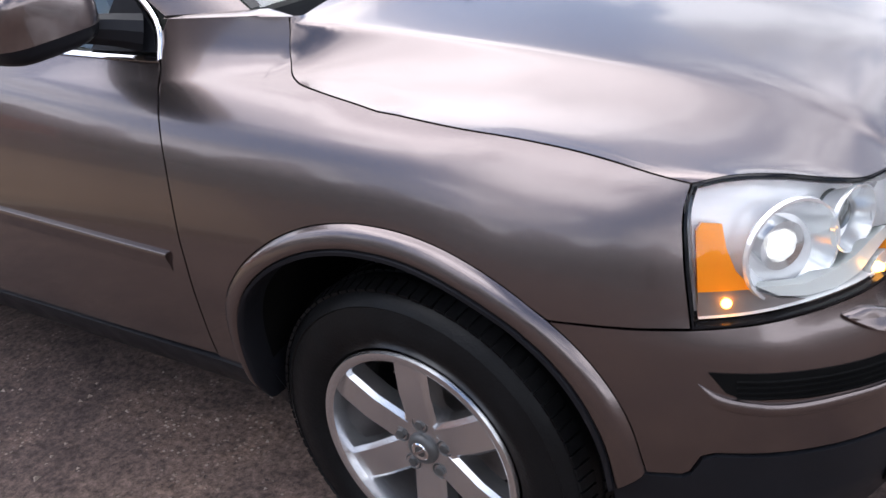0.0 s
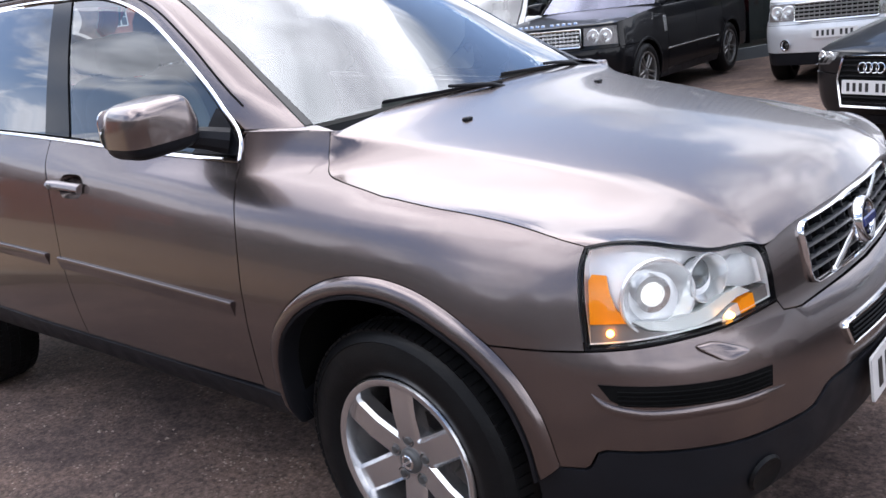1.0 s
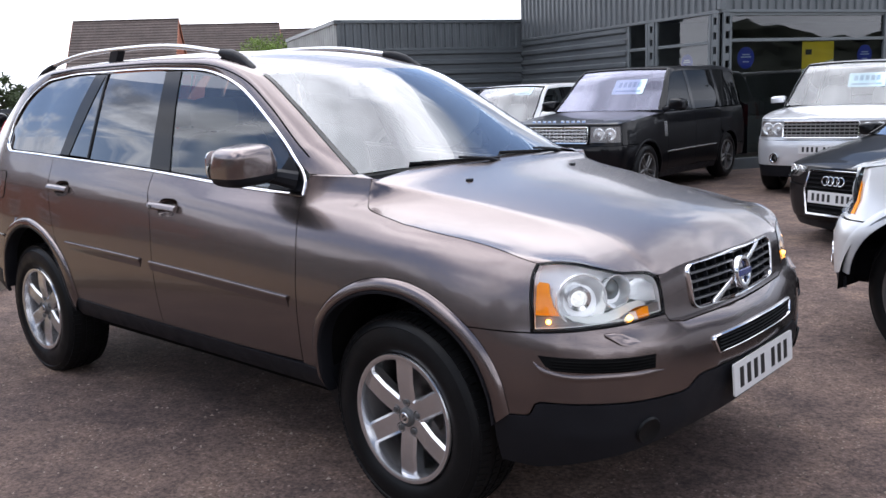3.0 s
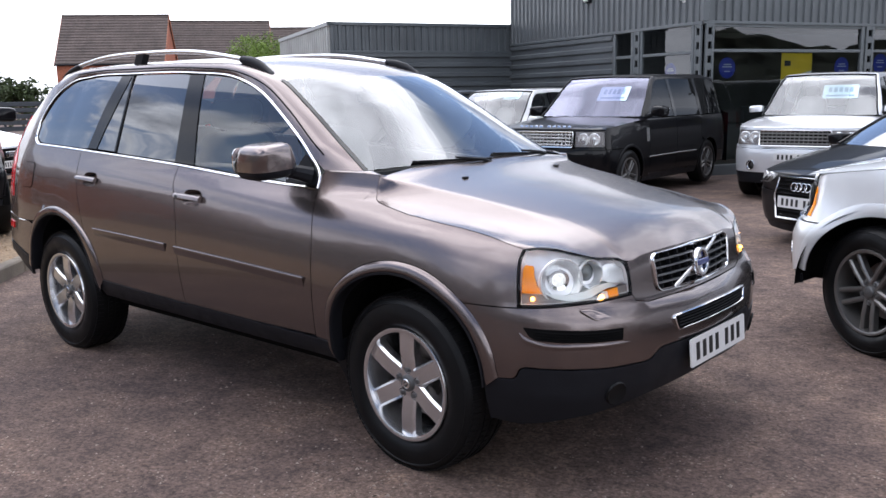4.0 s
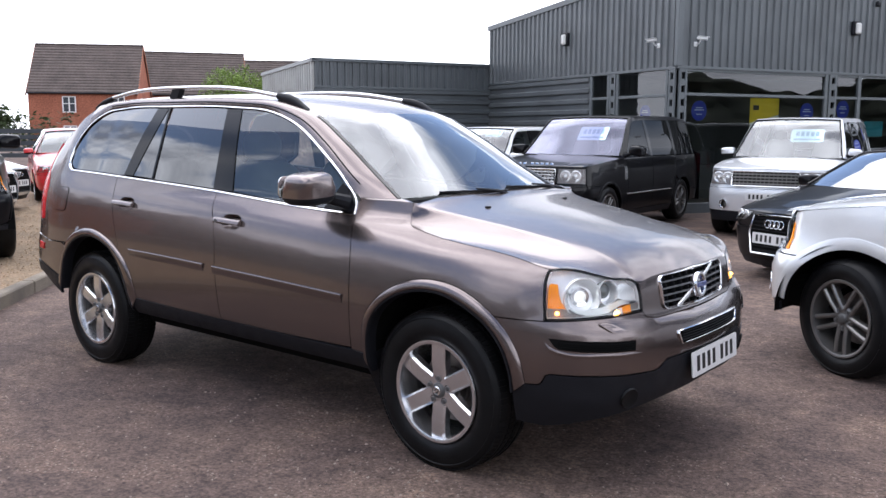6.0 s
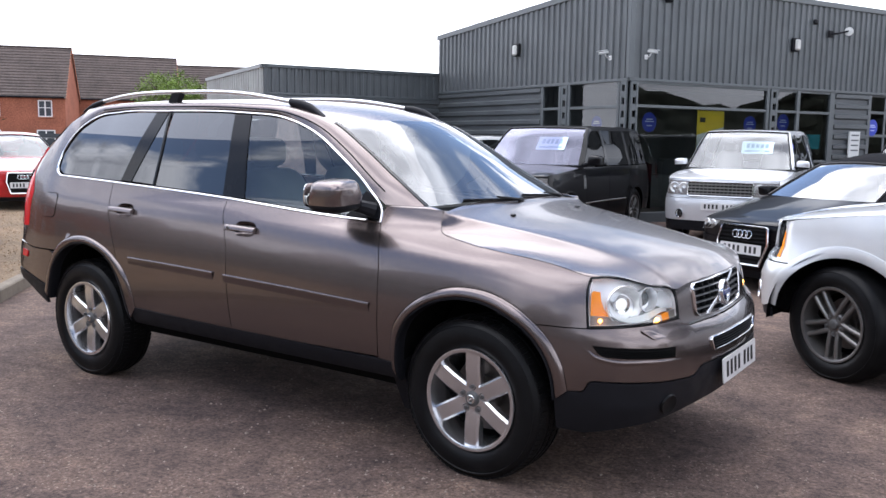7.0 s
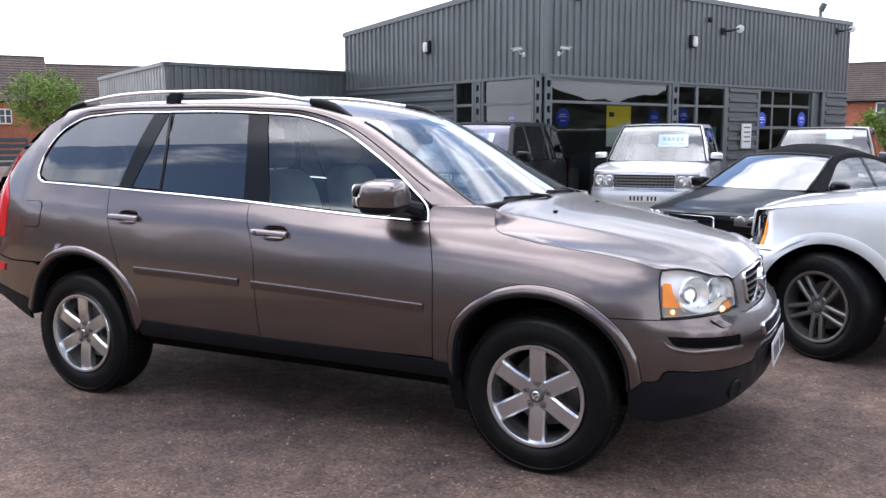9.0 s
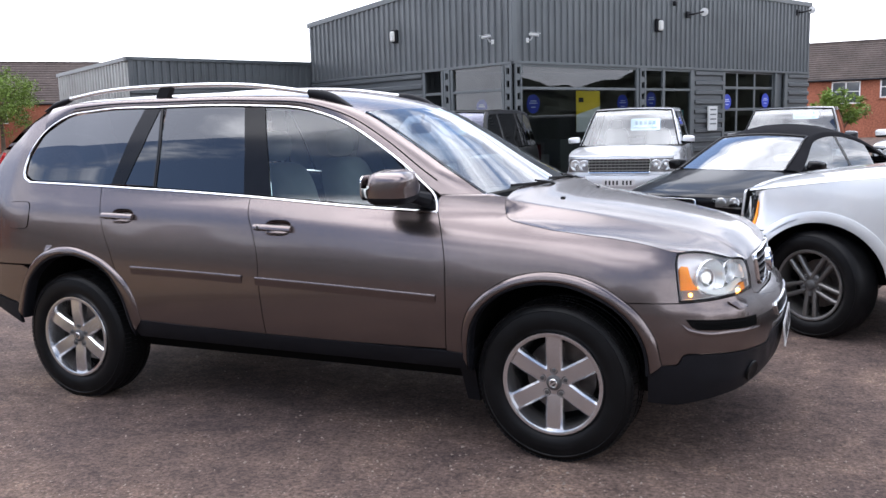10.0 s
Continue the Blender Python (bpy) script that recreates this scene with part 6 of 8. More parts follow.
def cantrail(side):
    """The strip from the window chrome over to the roof and the windscreen: roof side and front pillar."""
    low = [tuple(skin(u, z, 0.002)) for u, z in spline(RAIL_LINE, 8)]
    high = spline(ROOF_EDGE, 8)
    rows = []
    for k in range(9):
        f = k / 8
        row = []
        for i, (a, b) in enumerate(zip(low, high)):
            a, b = Vector(a), Vector(b)
            p = a.lerp(b, f)
            d = (b - a)
            n = Vector((0, -d.z, d.y)).normalized() if abs(d.x) < 0.5 else Vector((0, -1, 0.4)).normalized()
            n = n if n.z >= -0.2 else -n
            p = p + Vector((0.0, -abs(n.y), abs(n.z))) * (0.016 * math.sin(math.pi * f) * min(1.0, d.length / 0.07) * min(1.0, (len(low) - 1 - i) / 7))
            row.append((p.x, p.y * side, p.z))
        rows.append(row)
    geo = Geo()
    geo.grid(rows, flip=(side > 0))
    rail = geo.done("roof_side", BRONZE, suv, sharp=60)
    # the dark shut line between the door frames and the roof side
    geo = Geo()
    geo.tube([(x, y - 0.0005 * side, z + 0.0005) for x, y, z in (Vector(a).lerp(Vector(b), 0.55) for a, b in zip(rows[2][10:-5], rows[3][10:-5]))], 0.0035, 6)
    geo.done("door_seal", CAVITY, rail, "dark shut line")
    return rail


EDGE_CURVE = spline(ROOF_EDGE, 8)
FRONT_N = 6 * 8                                      # where the windscreen begins on that curve


def roof():
    edge = EDGE_CURVE[:FRONT_N + 1]
    geo, rows = Geo(), []
    for x, y, z in edge:
        row = []
        for f in np.linspace(-1, 1, 25):
            g = 1 - f * f
            reach = np.clip((x + 1.55) / 0.47, 0, 1)
            row.append((x + 0.125 * g * reach, y * -f, z + (0.036 - 0.016 * reach) * (1 - abs(f) ** 2.4)))
        rows.append(row)
    geo.grid(rows)
    geo.outward((-2, 0, 0.8))
    return geo.done("roof", BRONZE, suv, sharp=60), rows[-1]


def windscreen():
    edge = EDGE_CURVE[FRONT_N:]
    rows = []
    for i, (x, y, z) in enumerate(edge):
        s = i / (len(edge) - 1)
        rows.append([(x + (0.125 - 0.035 * s) * (1 - f * f), y * -f, z + (0.020 - 0.008 * s) * (1 - abs(f) ** 2.4)) for f in np.linspace(-1, 1, 25)])
    geo = Geo()
    geo.grid(rows, flip=True)
    geo.outward((-1.2, 0, 0.9))
    ob = geo.done("windscreen", WINDSCREEN, suv, "large raked windscreen reflecting cloud", sharp=80)
    ob.visible_shadow = False
    # black band round the glass
    p = np.array(rows)
    geo = Geo()
    for a, b in ((p[:, 0], p[:, 0] * 0.965 + p[:, 12] * 0.035), (p[:, -1] * 0.965 + p[:, 12] * 0.035, p[:, -1])):
        geo = Geo()
        geo.grid([(q + np.array((0.003, 0, 0.004))).tolist() for q in (a, b)])
        geo.done("screen_band", GLOSS_BLACK, ob)
    return rows


for side in (1, -1):
    cantrail(side)
roof()
windscreen()

# ledge between the wing tops and the foot of the windscreen
for side in (1, -1):
    us = np.linspace(-0.594, -0.268, 14)
    outer = skin(us, np.full(14, 1.1855)) * np.array((1, side, 1))
    outer[:, 2] -= 0.022 * np.clip((us + 0.34) / 0.072, 0, 1)
    rows = [outer + np.array((0, side * dy, dz)) for dy, dz in ((-0.001, 0.0), (0.006, 0.0045), (0.018, 0.006), (0.034, 0.006))]
    geo = Geo()
    geo.grid([r.tolist() for r in rows], flip=(side > 0))
    geo.done("scuttle_side", BRONZE, suv, sharp=60)

# tailgate and rear glass, seen only in outline
geo = Geo()
rows = []
for z, x, y in ((0.62, -3.83, 0.62), (0.80, -3.845, 0.66), (1.00, -3.83, 0.68), (1.20, -3.80, 0.67), (1.26, -3.775, 0.655)):
    rows.append([(x - 0.03 * (1 - f * f), y * -f, z) for f in np.linspace(-1, 1, 13)])
geo.grid(rows)
geo.outward((-2.5, 0, 1.0))
tailgate = geo.done("tailgate", BRONZE, suv, sharp=60)
geo, rows = Geo(), []
for z, x, y in ((1.262, -3.772, 0.652), (1.40, -3.66, 0.62), (1.55, -3.47, 0.59), (1.672, -3.24, 0.572)):
    rows.append([(x - 0.04 * (1 - f * f), y * -f, z + 0.03 * (1 - f * f) * (z - 1.26)) for f in np.linspace(-1, 1, 13)])
geo.grid(rows)
geo.outward((-2.5, 0, 1.2))
geo.done("rear_screen", PRIVACY, tailgate, "dark privacy glass", sharp=60)


def roof_rail(side):
    """A raised silver bar on dark feet."""
    y = -0.53 * side
    path = spline([(-3.12, y, 1.738), (-2.87, y, 1.770), (-2.31, y, 1.784), (-1.78, y, 1.764), (-1.42, y * 1.0, 1.716)], 10)
    geo, rings = Geo(), []
    for x, yy, z in path:
        rings.append([(x, yy + 0.017 * math.cos(a) * abs(math.cos(a)) ** 0.2, z - 0.012 + 0.0125 * math.sin(a)) for a in (2 * math.pi * k / 12 for k in range(12))])
    geo.rings(rings, True)
    rail = geo.done("roof_rail", SATIN, suv, "brushed silver roof rail", sharp=50)
    for pts, hs in (([(-1.425, y, 1.702), (-1.36, y, 1.690), (-1.27, y * 1.01, 1.664), (-1.15, y * 1.03, 1.612)], (0.020, 0.027, 0.028, 0.006)),
                    ([(-3.115, y, 1.724), (-3.18, y, 1.708), (-3.24, y * 1.01, 1.690), (-3.31, y * 1.02, 1.66)], (0.014, 0.020, 0.02, 0.005))):
        geo, rings = Geo(), []
        for (x, yy, z), h in zip(spline(pts, 4), np.interp(np.linspace(0, 3, 13), range(4), hs)):
            rings.append([(x, yy + 0.021 * math.cos(a), z + h * math.sin(a)) for a in (2 * math.pi * k / 10 for k in range(10))])
        geo.rings(rings, True)
        geo.done("rail_foot", PLASTIC, rail, "dark plastic rail foot", sharp=60)
    geo = Geo()
    geo.rings([[(x + dx, y + dy, z) for dx, dy in ((-0.05, -0.02), (0.03, -0.02), (0.03, 0.02), (-0.05, 0.02))] for x, z in ((-2.40, 1.70), (-2.36, 1.765))], True, flip=True)
    geo.done("rail_post", PLASTIC, rail)
    return rail


for side in (1, -1):
    roof_rail(side)


def ball(c, half, p=0.6, n=22, m=14, at=None, zmin=-1, zmax=1):
    """A rounded block: a superellipsoid round c."""
    rows = []
    for i in range(m + 1):
        b = -math.pi / 2 + math.pi * i / m
        sz = np.sign(math.sin(b)) * abs(math.sin(b)) ** p
        if not zmin - 1e-6 <= sz <= zmax + 1e-6:
            sz = min(max(sz, zmin), zmax)
        rz = max(1 - abs(sz) ** (2 / p), 0) ** (p / 2)
        row = []
        for k in range(n):
            a = 2 * math.pi * k / n
            row.append((c[0] + half[0] * rz * np.sign(math.cos(a)) * abs(math.cos(a)) ** p, c[1] + half[1] * rz * np.sign(math.sin(a)) * abs(math.sin(a)) ** p, c[2] + half[2] * sz))
        rows.append(row)
    return rows


def door_mirror(side, parent, m, paint_mat, scale=1.0, lens=True):
    """A door mirror, its own x forwards and -y outwards, round its middle."""
    hold = new("door_mirror")
    hold.empty_display_size = 0.1
    hold.parent = parent
    hold.matrix_local = m @ Matrix.Diagonal((scale, scale * side, scale, 1))
    geo = Geo()
    rows = ball((0, 0, 0), (0.112, 0.115, 0.078), 0.50)
    rows = [[(x + 0.03 * (1 if z > 0 else 0.3) * (-y / 0.115), y, z + 0.006 * (y / 0.115)) for x, y, z in r] for r in rows]
    geo.grid([r for r in rows if r[0][2] > -0.04], closed_v=True, flip=True)
    geo.done("mirror_shell", paint_mat, hold, sharp=70)
    geo = Geo()
    low = [r for r in rows if r[0][2] <= -0.02]
    geo.grid([[(x * 0.985, y * 0.985, z) for x, y, z in r] for r in low], closed_v=True, flip=True)
    geo.done("mirror_underside", PLASTIC, hold, sharp=70)
    geo = Geo()
    geo.slab(rounded(0.19, 0.115, 0.035), 0.006, Matrix.Translation((-0.110, 0, 0)) @ Matrix.Rotation(radians(-90), 4, "Y") @ Matrix.Rotation(radians(90), 4, "Z"))
    geo.done("mirror_glass", CHROME, hold)
    if lens:
        geo, lens_rows = Geo(), []
        for i in range(7):
            row = []
            for k in range(7):
                a = radians(-118 - 62 * k / 6)
                zz = -0.042 + 0.055 * i / 6
                rz = max(1 - abs(zz / 0.076) ** 3.2, 0) ** 0.31
                x = 0.119 * rz * np.sign(math.cos(a)) * abs(math.cos(a)) ** 0.50 + 0.03 * (1 if zz > 0 else 0.3) * 0.8
                y = 0.119 * rz * np.sign(math.sin(a)) * abs(math.sin(a)) ** 0.50
                row.append((x, y, zz))
            lens_rows.append(row)
        geo.grid(lens_rows)
        geo.done("mirror_repeater", LAMP_FROST, hold, "clear repeater lens in the mirror", sharp=60)
    geo = Geo()
    geo.tube([(0.02, 0.085, -0.045), (0.05, 0.135, -0.058), (0.08, 0.185, -0.075)], [0.030, 0.034, 0.040], 10)
    geo.done("mirror_arm", PLASTIC, hold)
    return hold


# the near mirror stands out, the far one is folded in against its window
door_mirror(1, suv, Matrix.Translation((-0.735, -0.952, 1.238)) @ Matrix.Rotation(radians(-4), 4, "Z"), BRONZE, 1.0)
door_mirror(-1, suv, Matrix.Translation((-0.98, 0.86, 1.238)) @ Matrix.Rotation(radians(78), 4, "Z"), BRONZE, 1.0)

# nose, grille and lamps
UF = U_FRONT + 0.0022
for side in (1, -1):
    nose = [(1.068, 0.770), (1.086, 0.745), (1.16, 0.731), (UF, 0.728), (UF, 0.749), (1.235, 0.759), (1.226, 0.764), (1.221, 0.88), (1.228, 0.894), (1.25, 0.897), (UF, 0.897)] + [(u, z + 0.001) for u, z in NOSE_TOP[::-1] if u > 1.060] + [(1.0655, 0.85), (1.0692, 0.81)]
    panel("nose_panel", nose, BRONZE, suv, side, step=0.03, gap=0.0005)


def on_skin(u, z, out, side=1):
    """A frame on the skin: its z axis points outwards, y up."""
    p = Vector(skin(u, z, out)) * 1.0
    e = 0.004
    du, dz = Vector(skin(u + e, z, out)) - Vector(skin(u - e, z, out)), Vector(skin(u, z + e, out)) - Vector(skin(u, z - e, out))
    n = du.cross(dz).normalized()
    x = du.normalized()
    m = Matrix.Identity(4)
    for i in range(3):
        m[i][0], m[i][1], m[i][2], m[i][3] = x[i], n.cross(x)[i], n[i], p[i]
    return Matrix.Diagonal((1, side, 1, 1)) @ m


G_L, G_LO, G_HI = 1.215, 0.754, 0.898                # grille: outer edge, foot, head
grille = new("grille")
grille.parent = suv
grille["label"] = "chrome framed egg-crate grille with a diagonal bar"


def grille_point(f, h, out):
    """A place on the grille: f from -1 to 1 across, h from 0 to 1 up."""
    u = U_FRONT - (U_FRONT - G_L) * np.abs(np.asarray(f, float)) * (1 - 0.06 * (1 - np.asarray(h, float)))
    p = skin(u, G_LO + (G_HI - G_LO) * np.asarray(h, float) - 0.012 * (1 - np.abs(f)) * (1 - np.asarray(h, float)), out)
    p[..., 1] *= -np.sign(f)
    return p


def grille_strip(name, pts, width, out, mat_, depth=0.02):
    """A bar through places (f, h) on the grille."""
    pts = np.array(pts, float)
    q = grille_point(pts[:, 0], pts[:, 1], out)
    t = np.gradient(q, axis=0)
    t /= np.linalg.norm(t, axis=1)[:, None]
    fwd = np.array((1.0, 0, 0.25)) / math.hypot(1, 0.25)
    s = np.cross(t, fwd)
    s /= np.linalg.norm(s, axis=1)[:, None]
    rings = []
    for a, b in zip(q, s):
        rings.append([tuple(a + b * width * k + fwd * d) for k, d in ((-0.5, -depth), (-0.5, 0), (-0.3, 0.003), (0.3, 0.003), (0.5, 0), (0.5, -depth))])
    g = Geo()
    g.rings(rings, True)
    return g.done(name, mat_, grille, sharp=40)


g = Geo()
g.grid([[tuple(grille_point(f if abs(f) > 1e-6 else 1e-6, h, -0.032)) for f in np.linspace(-0.98, 0.98, 24)] for h in (0.0, 0.5, 1.0)])
g.done("grille_backing", CAVITY, grille)
corner = 0.18
loop = []
for cx, cy, a0 in ((1 - corner * 0.6, 1 - corner, 90), (1 - corner * 0.6, corner, 0), (-1 + corner * 0.6, corner, -90), (-1 + corner * 0.6, 1 - corner, 180)):
    for k in range(6):
        a = radians(a0 - 18 * k)
        loop.append((cx + corner * 0.6 * math.cos(a), cy + corner * math.sin(a)))
full = []
for a, b in zip(loop, loop[1:] + loop[:1]):
    n = max(int(abs(a[0] - b[0]) / 0.05) + int(abs(a[1] - b[1]) / 0.2), 1)
    full += [(a[0] + (b[0] - a[0]) * k / n, a[1] + (b[1] - a[1]) * k / n) for k in range(n)]
full = [(f if abs(f) > 1e-4 else 1e-4, h) for f, h in full]
q = np.array([grille_point(f, h, 0.004) for f, h in full])
mid = q.mean(axis=0)
g, rings = Geo(), []
for p in q:
    d = p - mid
    d[0] *= 0
    d = d / np.linalg.norm(d)
    rings.append([tuple(p + d * a + np.array((b, 0, 0))) for a, b in ((-0.006, -0.02), (-0.006, 0.003), (-0.002, 0.006), (0.003, 0.006), (0.006, 0.001), (0.006, -0.02))])
g.grid(rings + [rings[0]], closed_v=True)
g.done("grille_frame", CHROME, grille, "chrome grille surround", sharp=40)
FS = [f if abs(f) > 1e-6 else 1e-6 for f in np.linspace(-0.97, 0.97, 40)]
for h in (0.20, 0.40, 0.60, 0.80):
    grille_strip("grille_bar", [(f, h) for f in FS], 0.0075, 0.002, GRILLE_GREY, 0.020)
for f in np.linspace(-0.84, 0.84, 9):
    f = f if abs(f) > 1e-6 else 1e-6
    grille_strip("grille_upright", [(f, h) for h in (0.03, 0.35, 0.65, 0.97)], 0.006, -0.007, PLASTIC, 0.016)
grille_strip("grille_diagonal", [(0.62 - 1.24 * t + 1e-5, 0.98 - 0.96 * t) for t in np.linspace(0, 1, 24)], 0.020, 0.006, SATIN, 0.010)
at = on_skin(U_FRONT, (G_LO + G_HI) / 2 - 0.004, 0.016)
at = Matrix.Translation(Vector((at[0][3], 0, at[2][3]))) @ Matrix.Rotation(radians(90), 4, "Z") @ Matrix.Rotation(radians(82), 4, "X")
g = Geo()
g.spin([(0.0, 0.0), (0.040, 0.0), (0.040, 0.010), (0.046, 0.014), (0.056, 0.012), (0.059, 0.004), (0.059, -0.02)], 40, at)
badge = g.done("badge", CHROME, grille, "round chrome badge", sharp=50)
g = Geo()
g.box((0, 0, 0.012), (0.10, 0.024, 0.008), 0.003, at)
g.done("badge_band", BADGE_BLUE, badge, "plain blue band across the badge")


def headlamp(side):
    lamp = new("headlamp")
    lamp.parent = suv
    lamp["label"] = "large clear headlamp with amber side lens and projector bowls"
    ring = LAMP_REAR[::-1] + LAMP_TOP[1:] + LAMP_FOOT[::-1][1:-1]
    small = inset(ring if area2(ring) > 0 else ring[::-1], 0.007)
    cover = panel("lamp_cover", small, CLEAR_LENS, lamp, side, out=0.001, gap=0, flange=0.0, step=0.03)
    cover.visible_shadow = False
    panel("lamp_housing", ring, LAMP_WHITE, lamp, side, out=-0.055, gap=0, flange=0, step=0.03)
    # black gasket round the lens, and the walls behind it
    big = ring if area2(ring) > 0 else ring[::-1]
    loops = [skin(*np.array(r).T, o) * np.array((1, side, 1)) for r, o in ((inset(big, 0.001), -0.01), (inset(big, 0.0012), 0.0015), (inset(big, 0.0045), 0.002), (inset(big, 0.006), -0.012))]
    g = Geo()
    g.grid([l.tolist() for l in loops], closed_v=True, flip=(side > 0))
    g.done("lamp_gasket", GLOSS_BLACK, lamp, sharp=50)
    loops = [skin(*np.array(inset(big, 0.011)).T, o) * np.array((1, side, 1)) for o in (-0.008, -0.058)]
    g = Geo()
    g.grid([l.tolist() for l in loops], closed_v=True, flip=(side < 0))
    g.done("lamp_wall", LAMP_WHITE, lamp)
    # amber side lens over a dark foot with a small bulb
    amber = [(0.560, 0.803), (0.558, 0.890), (0.566, 0.901), (0.598, 0.898), (0.604, 0.865), (0.618, 0.832), (0.645, 0.803)]
    panel("side_lens", amber, AMBER, lamp, side, out=-0.010, gap=0, flange=0.03, step=0.04, label="amber side lens")
    panel("side_lens_foot", [(0.560, 0.762), (0.560, 0.800), (0.648, 0.800), (0.69, 0.781), (0.74, 0.772), (0.80, 0.771)], LAMP_GREY, lamp, side, out=-0.016, gap=0, flange=0.02, step=0.04)
    g = Geo()
    g.spin([(0, 0.010), (0.005, 0.008), (0.008, 0)], 12, on_skin(0.603, 0.784, -0.012, side), flip=(side < 0))
    g.done("side_bulb", LAMP_ON, lamp, "small lit amber bulb")
    # bowls look forwards
    for u, z, r, push, lit in ((0.712, 0.845, 0.080, -0.040, True), (0.862, 0.862, 0.052, -0.045, False)):
        c = Vector(skin(u, z, push)) * 1.0
        n = Vector(skin(u, z, push + 0.05)) - c
        d = (n.normalized() * 0.70 + Vector((1, 0, 0.05)) * 0.30).normalized()
        rot = d.to_track_quat("Z", "Y").to_matrix().to_4x4()
        at = Matrix.Diagonal((1, side, 1, 1)) @ Matrix.Translation(c) @ rot
        g = Geo()
        g.spin([(r * 1.04, 0.020), (r * 1.02, 0.027), (r * 0.97, 0.027), (r * 0.92, 0.020), (r * 0.80, -0.002), (r * 0.62, -0.020), (r * 0.45, -0.030), (r * 0.2, -0.034)], 40, at, flip=(side < 0))
        bowl = g.done("lamp_bowl", REFLECTOR, lamp, sharp=40)
        g = Geo()
        if lit:
            g.spin([(0, 0.022), (r * 0.13, 0.016), (r * 0.23, 0.009), (r * 0.30, -0.004), (r * 0.31, -0.03)], 32, at, flip=(side < 0))
            g.done("lamp_bulb", BULB_ON, bowl, "lit projector lens", sharp=60)
            g = Geo()
            g.spin([(r * 0.31, -0.03), (r * 0.33, 0.0), (r * 0.48, 0.002), (r * 0.50, -0.03)], 32, at, flip=(side < 0))
            g.done("bulb_ring", CHROME, bowl, sharp=40)
        else:
            g.spin([(0, 0.010), (r * 0.4, 0.006), (r * 0.62, -0.006), (r * 0.70, -0.02)], 28, at, flip=(side < 0))
            g.done("lamp_bulb", BULB, bowl, "dark high-beam lens", sharp=60)
    # frosted shelf that sweeps below the bowls, bright inner shroud, low indicator
    panel("lamp_shelf", [(0.655, 0.802), (0.69, 0.785), (0.74, 0.776), (0.80, 0.776), (0.86, 0.784), (0.905, 0.797), (0.95, 0.806), (1.0, 0.806), (0.96, 0.826), (0.90, 0.822), (0.82, 0.806), (0.74, 0.795)], LAMP_FROST, lamp, side, out=-0.016, gap=0, flange=0.03, step=0.03)
    panel("lamp_shroud", [(0.925, 0.834), (0.935, 0.880), (0.97, 0.890), (1.005, 0.885), (1.046, 0.86), (1.052, 0.812), (0.99, 0.818)], REFLECTOR, lamp, side, out=-0.022, gap=0, flange=0.03, step=0.04)
    panel("indicator", [(0.875, 0.768), (0.885, 0.783), (0.91, 0.795), (0.94, 0.797), (0.945, 0.770)], REFLECTOR, lamp, side, out=-0.010, gap=0, flange=0.03, step=0.04)
    g = Geo()
    g.spin([(0, 0.012), (0.006, 0.009), (0.009, 0)], 12, on_skin(0.905, 0.780, -0.010, side), flip=(side < 0))
    g.done("indicator_bulb", LAMP_ON, lamp, "small lit bulb")
    panel("indicator_lens", [(0.948, 0.771), (0.944, 0.797), (0.975, 0.802), (0.998, 0.803), (1.0, 0.773)], AMBER, lamp, side, out=-0.010, gap=0, flange=0.03, step=0.04, label="amber indicator lens")
    panel("indicator_end", [(1.002, 0.774), (1.0, 0.803), (1.054, 0.806), (1.056, 0.774)], LAMP_GREY, lamp, side, out=-0.014, gap=0, flange=0.03, step=0.04)


for side in (1, -1):
    headlamp(side)
    # slot in the bumper, its depth shaded by a black sheet, with a painted lip
    slot = [(0.575, 0.688), (0.600, 0.655), (0.628, 0.643), (0.72, 0.637), (0.955, 0.630), (0.962, 0.672), (0.75, 0.680)]
    vent = panel("bumper_slot_shade", slot, CAVITY, suv, side, out=0.002, gap=0, flange=0.004, step=0.05)
    for k in range(4):
        z0 = 0.640 + 0.009 * k
        ribbon("slot_slat", spline([(0.615, z0 + 0.007), (0.75, z0 + 0.001), (0.952, z0 - 0.004)], 6), 0.003, 0.005, CAVITY, vent, side)
    ribbon("slot_lip", spline([(0.560, 0.668), (0.585, 0.643), (0.63, 0.629), (0.80, 0.621), (0.93, 0.617), (0.995, 0.616)], 6), 0.020, 0.007, BRONZE, suv, side, taper=0.22)
    # headlamp washer cover
    corners = np.array(((0.780, 0.748), (0.832, 0.750), (0.926, 0.715), (0.846, 0.708)))
    g, rows = Geo(), []
    for f, o in ((1.0, -0.004), (1.0, 0.005), (0.94, 0.009), (0.85, 0.0105), (0.5, 0.011), (0.02, 0.011)):
        row = []
        for c, s in rounded(f, f, 0.24 * f, 5, (0.5, 0.5)):
            q = (corners[0] * (1 - c) + corners[1] * c) * s + (corners[3] * (1 - c) + corners[2] * c) * (1 - s)
            row.append(tuple(skin(q[0], q[1], o) * np.array((1, side, 1))))
        rows.append(row)
    g.grid(rows, closed_v=True, flip=(side < 0))
    g.done("washer_cover", BRONZE, suv, sharp=40)
    # fog lamp low in the skirt
    g = Geo()
    g.spin([(0.0, 0.004), (0.032, 0.004), (0.042, 0.008), (0.046, 0.0)], 24, on_skin(0.935, 0.43, 0.004, side), flip=(side < 0))
    g.done("fog_lamp", RUBBER, suv, "small round fog lamp")

